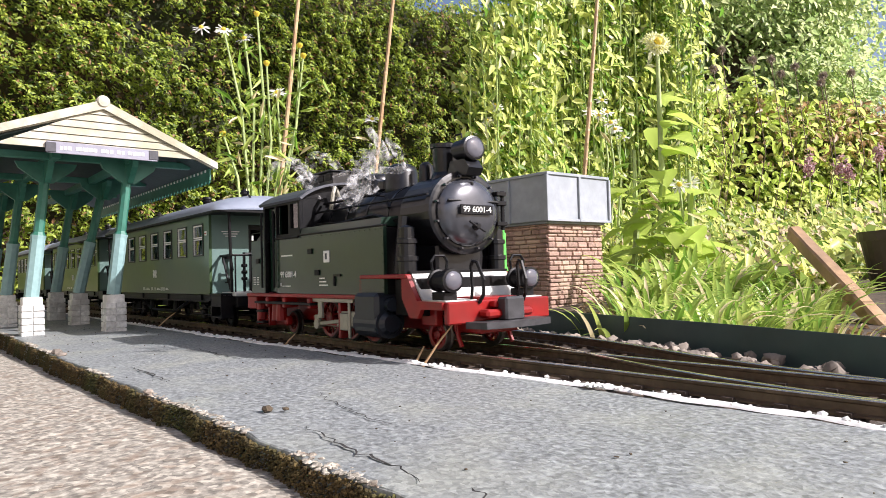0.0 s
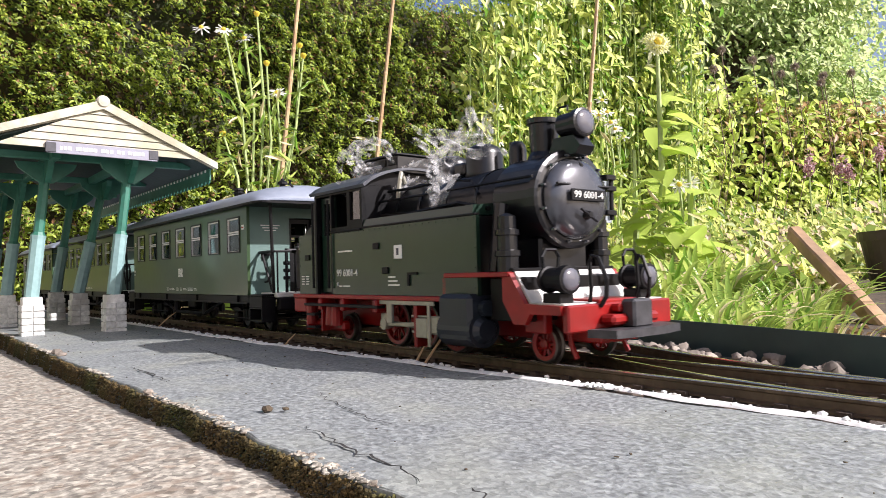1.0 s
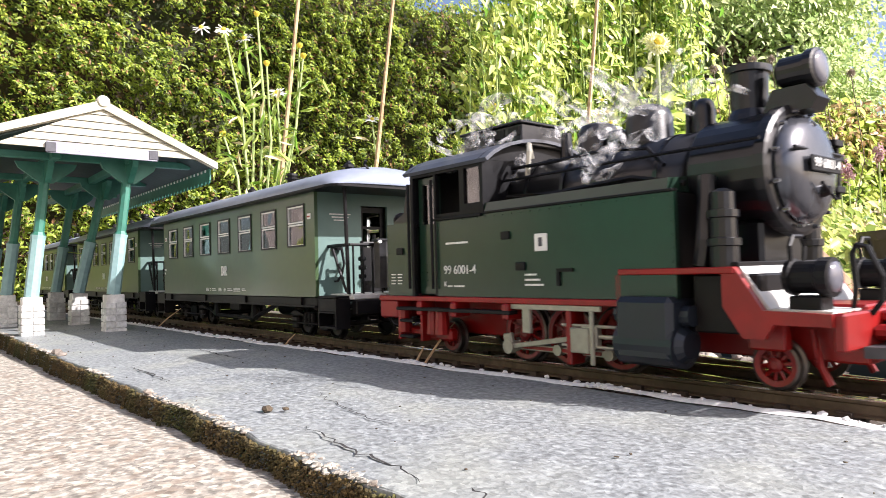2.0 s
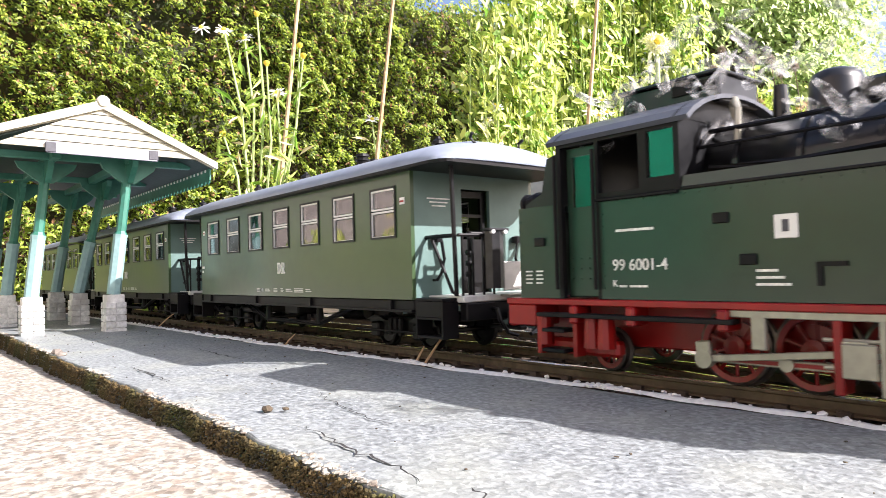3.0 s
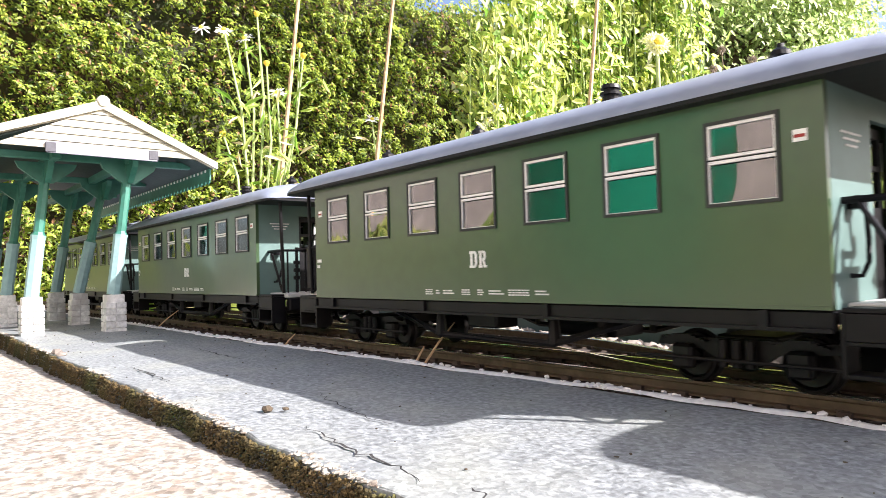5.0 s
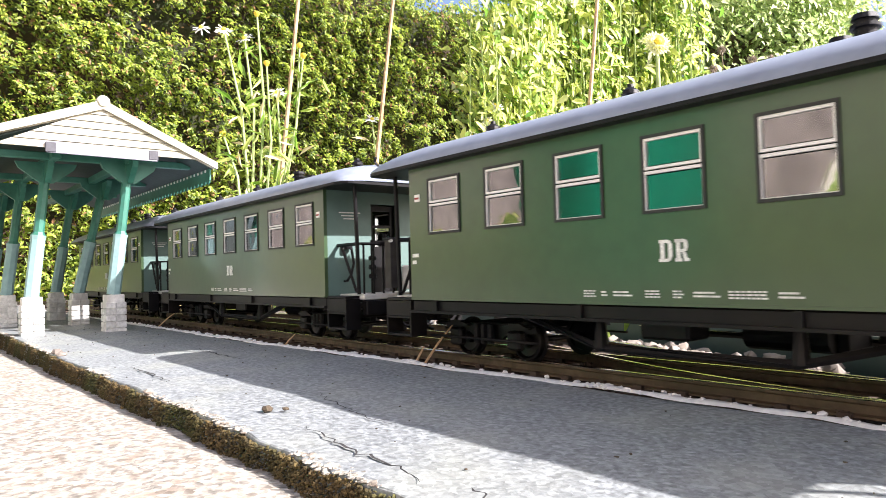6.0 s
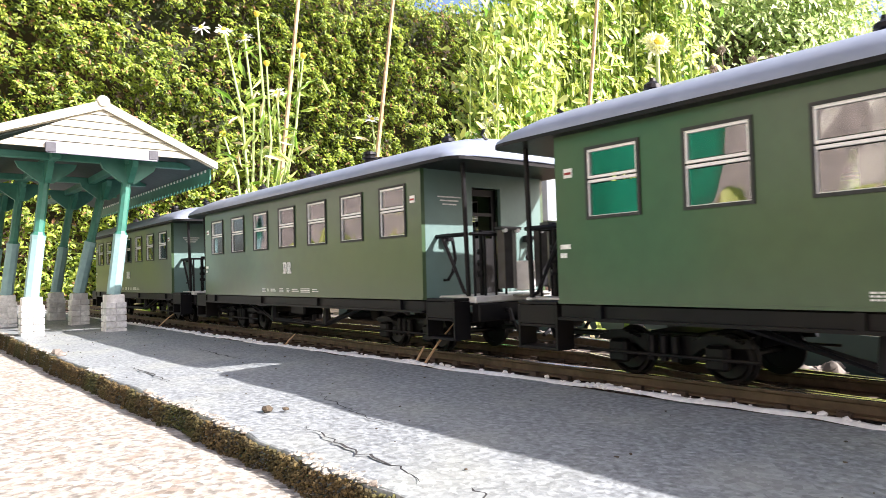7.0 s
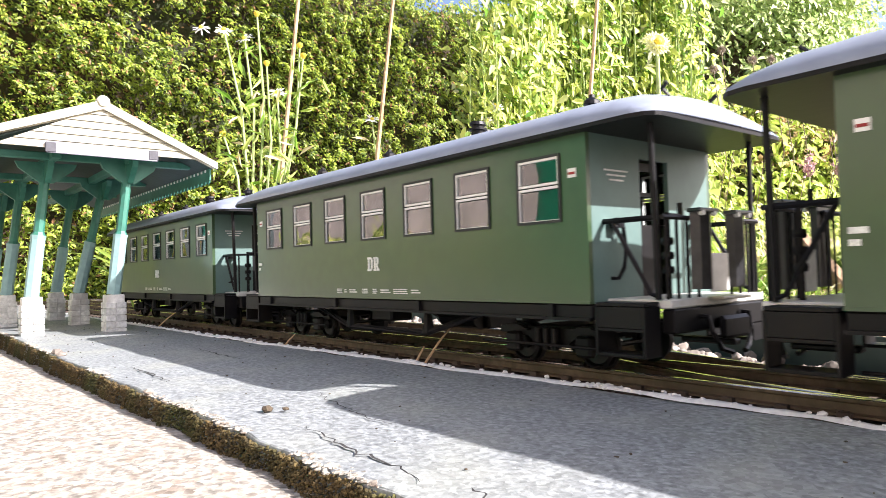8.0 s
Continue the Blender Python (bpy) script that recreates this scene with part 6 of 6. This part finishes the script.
def daisy(ahead, k0, z0, k1, z1, heads, seed):
    r = random.Random(seed)
    t = thing("tall_daisy", "tall daisy with white petals and a pale leafy stem", "flower", group="tall white daisies")
    a, b = spot(ahead, ahead * k0, z0), spot(ahead, ahead * k1, z1)
    foot = Vector((a.x, a.y, -0.05))
    mid = a.lerp(b, 0.5) + Vector((0.01, 0.01, 0))
    part("stem", pipe(B(), [foot, a, mid, b], [0.0042, 0.004, 0.0034, 0.0024], 6), M_STEM, t, "pale green stem")
    pts = [a.lerp(b, r.uniform(-0.2, 0.9)) + Vector((r.gauss(0, 0.025), r.gauss(0, 0.025), 0)) for _ in range(20)]
    leaves("stem_leaves", np.array([tuple(p) for p in pts]), 0.05, L_BLADE, t, 0.16, up=(0.4, -0.3, 0.5), spread=0.7, seed=seed, droop=1.0)
    if not heads:
        part("flower_bud", lathe(B(), [(0.003, -0.008), (0.0075, -0.001), (0.0085, 0.003), (0.005, 0.006), (0.0005, 0.007)], Matrix.Translation(b), 10), L_YELLOW, t, "yellow spent flower centre")
    for h in range(heads):
        c = b + (Vector((r.uniform(-0.05, 0.05), r.uniform(-0.05, 0.05), r.uniform(-0.05, 0.01))) if h else Vector())
        face = Vector((0.5 + r.uniform(-0.3, 0.3), -0.4 + r.uniform(-0.3, 0.3), 0.6)).normalized()
        q = face.to_track_quat("Z", "Y").to_matrix().to_4x4()
        bm = B()
        for k in range(15):
            an = 6.283 * k / 15 + r.uniform(-0.1, 0.1)
            l, w = 0.024 * r.uniform(0.8, 1.1), 0.0042
            d = Vector((math.cos(an), math.sin(an), 0))
            s = Vector((-d.y, d.x, 0))
            dz = Vector((0, 0, r.uniform(-0.008, 0.004)))
            v = [bm.verts.new(x) for x in (d * 0.005 - s * w * 0.4, d * 0.005 + s * w * 0.4, d * l * 0.8 + s * w * 0.6 + dz, d * l + dz * 1.4, d * l * 0.8 - s * w * 0.6 + dz)]
            bm.faces.new(v)
        bmesh.ops.transform(bm, matrix=Matrix.Translation(c) @ q, verts=bm.verts[:])
        fl = part("flower_head", bm, L_PETAL, t, "ring of white petals")
        part("flower_eye", lathe(B(), [(0.0065, 0), (0.006, 0.003), (0.003, 0.0055), (0.0005, 0.006)], Matrix.Translation(c) @ q, 10), L_YELLOW, fl, "yellow centre")


for i, v in enumerate(((1.7, -0.285, 0.28, -0.318, 0.69, 2), (1.7, -0.279, 0.28, -0.287, 0.665, 1), (1.72, -0.268, 0.28, -0.268, 0.735, 0), (1.72, -0.25, 0.22, -0.24, 0.53, 1),
                       (1.75, -0.235, 0.25, -0.205, 0.66, 0), (1.74, -0.243, 0.25, -0.2, 0.63, 0), (1.68, -0.296, 0.2, -0.322, 0.42, 0), (1.7, -0.262, 0.2, -0.255, 0.6, 0),
                       (2.2, 0.07, 0.2, 0.083, 0.60, 2), (2.2, 0.06, 0.2, 0.07, 0.55, 2), (2.2, 0.08, 0.2, 0.087, 0.48, 1), (2.0, 0.25, 0.2, 0.249, 0.52, 3),
                       (2.0, 0.26, 0.2, 0.26, 0.47, 2), (2.2, -0.1, 0.2, -0.1, 0.565, 1), (2.1, 0.24, 0.2, 0.242, 0.58, 2), (1.5, 0.34, 0.1, 0.352, 0.24, 2))):
    daisy(*v[:5], v[5], 100 + i)


def broad_plant(ahead, k, top, seed, big=0.1, bloom=True):
    """A sunflower-like plant: thick stem, heart-shaped leaves in pairs, a pale flower head."""
    r = random.Random(seed)
    t = thing("broad_leaved_plant", "tall plant with large bright heart-shaped leaves and a pale yellow flower", "plant")
    c = spot(ahead, ahead * k, -0.05)
    tip = spot(ahead, ahead * (k + 0.012), top)
    part("stem", pipe(B(), [c, c.lerp(tip, 0.5) + Vector((0.01, 0, 0)), tip], [0.009, 0.007, 0.004], 8), M_STEM, t)
    n = 18
    for i in range(n):
        u = 0.22 + 0.62 * i / n
        o = c.lerp(tip, u)
        an = r.uniform(0, 6.283)
        d = Vector((math.cos(an), math.sin(an), r.uniform(-0.5, 0.3))).normalized()
        s = d.cross(Vector((0, 0, 1))).normalized()
        l = big * r.uniform(0.7, 1.15) * (1.15 - 0.5 * u)
        up = s.cross(d)
        bm = B()
        rows = []
        for q, w in ((0.0, 0.02), (0.12, 0.30), (0.3, 0.42), (0.55, 0.36), (0.8, 0.18), (1.0, 0.0)):
            p = o + d * (0.02 + l * q) - Vector((0, 0, l * 0.3 * q * q))
            rows.append([bm.verts.new(p + s * l * w + up * l * w * 0.3), bm.verts.new(p), bm.verts.new(p - s * l * w + up * l * w * 0.3)])
        for x, y in zip(rows, rows[1:]):
            for j in range(2):
                bm.faces.new((x[j], y[j], y[j + 1], x[j + 1]))
        part("leaf", bm, L_BIG, t, "large bright green leaf", smooth=True)
    if bloom:
        q = Vector((0.75, -0.5, 0.35)).normalized().to_track_quat("Z", "Y").to_matrix().to_4x4()
        bm = B()
        for ring, (rad, cnt, lift) in enumerate(((0.036, 26, -0.002), (0.03, 22, 0.005), (0.022, 16, 0.010))):
            for j in range(cnt):
                a = 6.283 * j / cnt + 0.1 * ring
                d = Vector((math.cos(a), math.sin(a), 0))
                s = Vector((-d.y, d.x, 0)) * 0.0048
                l = rad * r.uniform(0.85, 1.1)
                v = [bm.verts.new(x) for x in (d * 0.006, d * l * 0.7 + s + Vector((0, 0, lift)), d * l + Vector((0, 0, lift * 0.6)), d * l * 0.7 - s + Vector((0, 0, lift)))]
                bm.faces.new(v)
        bmesh.ops.transform(bm, matrix=Matrix.Translation(tip) @ q, verts=bm.verts[:])
        fl = part("flower_head", bm, L_CREAM, t, "pale cream double flower")
        part("flower_eye", lathe(B(), [(0.009, 0.004), (0.008, 0.010), (0.004, 0.013), (0.0005, 0.014)], Matrix.Translation(tip) @ q, 14), L_YELLOW, fl, "yellow-green centre")


broad_plant(1.55, 0.315, 0.575, 5, 0.11)
broad_plant(1.62, 0.275, 0.34, 2, 0.11, False)
broad_plant(1.5, 0.355, 0.27, 3, 0.105, False)


def globe(ahead, k, z, rad=0.019):
    t = thing("globe_thistle", "dried brown globe thistle head on a thin stem", "flower", group="globe thistles")
    c = spot(ahead, ahead * k, z)
    f = spot(ahead + 0.05, ahead * k - 0.05, -0.05)
    part("stem", pipe(B(), [f, f.lerp(c, 0.6) + Vector((0.05, 0.03, 0)), c], 0.0016, 5), M_BARK, t)
    bm = B()
    r = random.Random(int(k * 1000))
    for i in range(120):
        zz = 1 - 2 * (i + 0.5) / 120
        a = 2.399963 * i
        d = Vector((math.sqrt(1 - zz * zz) * math.cos(a), math.sqrt(1 - zz * zz) * math.sin(a), zz))
        rod(bm, c, c + d * rad * r.uniform(0.85, 1.1), 0.0022, 0.0003, 3, False)
    part("seed_head", bm, L_GLOBE, t, "spiky brown seed ball")


for k, z in ((0.4217, 0.84), (0.409, 0.77), (0.4675, 0.80), (0.495, 0.80), (0.509, 0.745), (0.53, 0.77), (0.5717, 0.735), (0.6133, 0.742), (0.5675, 0.71)):
    globe(2.45, k, z)


def spike(ahead, k, z, seed):
    t = thing("pink_flower_spike", "drooping pink flower cluster on a thin stem", "flower", group="pink flower spikes")
    c = spot(ahead, ahead * k, z)
    part("stem", pipe(B(), [Vector((c.x, c.y + 0.05, -0.03)), Vector((c.x, c.y + 0.01, z * 0.6)), c], 0.0028, 5), M_STEM, t)
    rng = np.random.default_rng(seed)
    leaves("bloom", np.array(c) + rng.normal(0, 1, (90, 3)) * np.array([0.009, 0.009, 0.018]), 0.014, L_PINK, t, 0.6, seed=seed)


for i, (k, z) in enumerate(((0.5442, 0.37), (0.59, 0.355), (0.602, 0.345), (0.648, 0.40))):
    spike(2.2, k, z, 120 + i)

# slanting timber, pot and thick dry stalk at the bed's end
p, q = spot(1.1, 1.1 * 0.517, 0.11), spot(0.8, 0.8 * 0.668, -0.04)
d = (q - p)
m = Matrix.Translation(p) @ d.to_track_quat("X", "Z").to_matrix().to_4x4()
bm = box(B(), 0, d.length, -0.0095, 0.0095, -0.0115, 0.0115, 0.003)
bmesh.ops.subdivide_edges(bm, edges=[e for e in bm.edges if e.calc_length() > 0.2], cuts=8)
for v in bm.verts:
    v.co += Vector((0, 0.0015 * wobble(v.co.x, v.co.z, 14, 31), 0.0022 * wobble(v.co.x, v.co.y, 12, 32)))
bm.transform(m)
tagged(part("timber_batten", bm, M_WOOD), "weathered brown timber batten leaning over the bed edging", "timber")
pt = thing("plant_pot", "dark brown plastic plant pot standing in the bed", "plant pot", at=Matrix.Translation(spot(1.26, 1.26 * 0.678, 0.0)) @ pose(0, 0, 0, 2, -3, 0))
part("pot_body", lathe(B(), [(0.045, -0.05), (0.062, 0.10), (0.066, 0.10), (0.067, 0.118), (0.062, 0.118), (0.056, 0.09)], None, 28), M_POT, pt, "dark brown pot wall", smooth=False)
part("pot_soil", lathe(B(), [(0.057, 0.092), (0.03, 0.1), (0.0005, 0.102)], None, 20), M_SOIL, pt)
bm = pipe(B(), [spot(1.15, 1.15 * 0.452, 0.03), spot(1.15, 1.15 * 0.50, 0.075), spot(1.15, 1.15 * 0.54, 0.118)], [0.006, 0.0055, 0.003], 6)
tagged(part("flower_stalk", bm, L_BIG), "thick yellow-green flower stalk leaning over", "stalk")

# dry grass stems beside the rail
for x, y, dx, dy, h in ((0.005, -0.053, 0.012, 0.022, 0.032), (-0.006, -0.052, 0.004, 0.006, 0.014), (-0.215, -0.058, 0.01, 0.008, 0.013), (-0.6, -0.066, 0.03, 0.025, 0.028)):
    bm = pipe(B(), [(x, y, -0.008), (x + dx * 0.5, y + dy * 0.5, -0.008 + h * 0.55), (x + dx, y + dy, -0.008 + h)], [0.0011, 0.0009, 0.0005], 5)
    tagged(part("dry_stalk", bm, M_CANE), "dry straw-coloured grass stalk beside the rail", "stalk", group="dry stalks")

# behind the camera: the house wall and a green tub that the panes mirror
bm = box(B(), -9.0, 6.0, -4.3, -4.0, -0.1, 5.0)
tagged(part("wall_south", bm, M_HOUSE), "red brick house wall closing the garden", "wall", kind="structure")
bm = lathe(B(), [(0.30, 0.0), (0.36, 0.75), (0.39, 0.76), (0.39, 0.82), (0.35, 0.82), (0.33, 0.7)], Matrix.Translation((-1.05, -1.75, -0.02)), 36)
tagged(part("water_butt", bm, M_EMERALD, smooth=True), "emerald green plastic water butt standing on the path", "water butt")


# ---- steam that hangs over the boiler: thin curled shreds ----
M_STEAM = bpy.data.materials.new("steam")
M_STEAM.use_nodes = True
sn, sl = M_STEAM.node_tree.nodes, M_STEAM.node_tree.links
tr_, no_, mp_, mx_ = sn.new("ShaderNodeBsdfTransparent"), sn.new("ShaderNodeTexNoise"), sn.new("ShaderNodeMapRange"), sn.new("ShaderNodeMixShader")
tc_ = sn.new("ShaderNodeTexCoord")
no_.inputs["Scale"].default_value, no_.inputs["Detail"].default_value = 130, 4
sl.new(tc_.outputs["Object"], no_.inputs["Vector"])
mp_.inputs["From Min"].default_value, mp_.inputs["From Max"].default_value, mp_.inputs["To Max"].default_value = 0.45, 0.8, 0.6
sl.new(no_.outputs[0], mp_.inputs["Value"])
dif_ = sn["Principled BSDF"]
dif_.inputs["Base Color"].default_value, dif_.inputs["Roughness"].default_value = (0.85, 0.85, 0.85, 1), 1.0
sl.new(mp_.outputs[0], mx_.inputs[0])
sl.new(tr_.outputs[0], mx_.inputs[1])
sl.new(dif_.outputs[0], mx_.inputs[2])
sl.new(mx_.outputs[0], sn["Material Output"].inputs[0])
STEAM = []
rs = random.Random(77)
for i in range(22):
    bm = B()
    pts = []
    a = rs.uniform(0, 6.28)
    for k in range(14):
        u = k / 13
        pts.append(Vector((0.055 * (u - 0.5) + 0.006 * math.sin(a + 5 * u), 0.008 * math.sin(a + 7 * u), 0.010 * math.sin(a * 1.7 + 6 * u) + 0.006 * u)))
    pipe(bm, pts, [0.0008 + 0.0042 * math.sin(math.pi * (k + 0.5) / 14) * rs.uniform(0.6, 1.2) for k in range(14)], 8)
    ob = tagged(part("steam_wisp", bm, M_STEAM, smooth=True), "thin curled white steam wisp over the boiler", "steam", group="steam wisps")
    STEAM.append((ob, rs.uniform(-0.13, 0.08), rs.uniform(-0.055, 0.01), rs.uniform(0.124, 0.172), rs.uniform(-1, 1)))


# dry leaves and crumbs on the soil behind the edging
rng = np.random.default_rng(131)
a = rng.uniform(0.55, 1.5, 1500)
k = rng.uniform(0.2, 0.75, 1500)
lit = leaves("leaf_litter", spots(a, a * k, -0.024 + rng.uniform(0, 0.008, 1500) + 0.02 * np.clip(a - 0.8, 0, 1)), 0.016, leafy("dead_leaves", (0.22, 0.14, 0.07), (0.5, 0.36, 0.2), 0.2), None, 0.5, up=(0, 0, 1), spread=0.5, seed=132)
tagged(lit, "dry brown leaf litter on the bed soil", "leaf litter", kind="stuff")


# shrubs along the house, seen only in the window panes
rng = np.random.default_rng(141)
n = 9000
sx = rng.uniform(-7, 3, n)
sh = 0.42 + 0.22 * np.array([noise.noise(Vector((x * 1.3, 0, 9))) for x in sx])
sy = -3.6 + rng.normal(0, 0.12, n)
tagged(leaves("south_shrubs", np.stack([sx, sy, sh * rng.uniform(0, 1, n)], 1), 0.11, L_BANK, None, 0.6, up=(0.6, 0.6, 0.6), spread=0.6, seed=142), "low green shrubs along the house wall", "shrubs", kind="stuff")


# ---- what moves ----
TRAVEL = [(0.0, -0.631), (0.5, -0.575), (1.0, -0.518), (1.5, -0.442), (1.7, -0.411), (3.0, -0.218), (3.5, -0.150), (4.0, -0.075), (4.5, 0.0),
          (4.7, 0.030), (6.0, 0.219), (6.3, 0.261), (6.5, 0.292), (7.0, 0.363), (7.5, 0.432), (8.0, 0.516)]


def along(t):
    """The way of the first coach along the line."""
    ts, ss = [a for a, _ in TRAVEL], [b for _, b in TRAVEL]
    def slope(i):
        a, b = max(i - 1, 0), min(i + 1, len(ts) - 1)
        return (ss[b] - ss[a]) / (ts[b] - ts[a])
    i = max(k for k in range(len(ts) - 1) if ts[k] <= t + 1e-9)
    h = ts[i + 1] - ts[i]
    u = (t - ts[i]) / h
    return ((2 * u ** 3 - 3 * u * u + 1) * ss[i] + (u ** 3 - 2 * u * u + u) * h * slope(i)
            + (3 * u * u - 2 * u ** 3) * ss[i + 1] + (u ** 3 - u * u) * h * slope(i + 1))


GAP = 0.568
STEPS = [i / 10 for i in range(81)]


def motions():
    walk(LOCO, [(t, pose(along(t) + 0.498, YC, 0)) for t in STEPS])
    for k, c in enumerate(COACHES):
        walk(c, [(t, pose(along(t) - GAP * k, YC, 0)) for t in STEPS])
    for axle, r in ROLLING:
        x, _, z = axle.location
        walk(axle, [(t, Matrix.Translation((x, 0, z)) @ Matrix.Rotation((along(t) + 0.629) / r + 2.2, 4, "Y")) for t in STEPS])
    for ob, x, y, z, k in STEAM:
        walk(ob, [(t, pose(along(t) + 0.5 + x - 0.02 * math.sin(0.9 * t + 3 * k), y + 0.004 * math.sin(2 * t + 5 * k), z + 0.006 * math.sin(1.3 * t + 4 * k),
                           12 * math.sin(1.7 * t + 6 * k), 18 * math.sin(1.1 * t + 2 * k), 25 * math.sin(0.8 * t + k))) for t in STEPS])
    CR, L = 0.0085, 0.0745
    for ob, s, kind in RODS:
        rows = []
        for t in STEPS:
            a = (along(t) + 0.629) / 0.0198 + 2.2 + (0 if s < 0 else math.pi / 2)
            px, pz = CR * math.sin(a), CR * math.cos(a)
            if kind == "side":
                rows.append((t, Matrix.Translation((px, 0, 0.0198 + pz))))
                continue
            dz = 0.0225 - (0.0198 + pz)
            dx = math.sqrt(L * L - dz * dz)
            if kind == "main":
                rows.append((t, Matrix.Translation((-0.050 + px, 0, 0.0198 + pz)) @ Matrix.Rotation(-math.atan2(dz, dx), 4, "Y")))
            else:
                rows.append((t, Matrix.Translation((-0.050 + px + dx, 0, 0.0225))))
        walk(ob, rows)


motions()
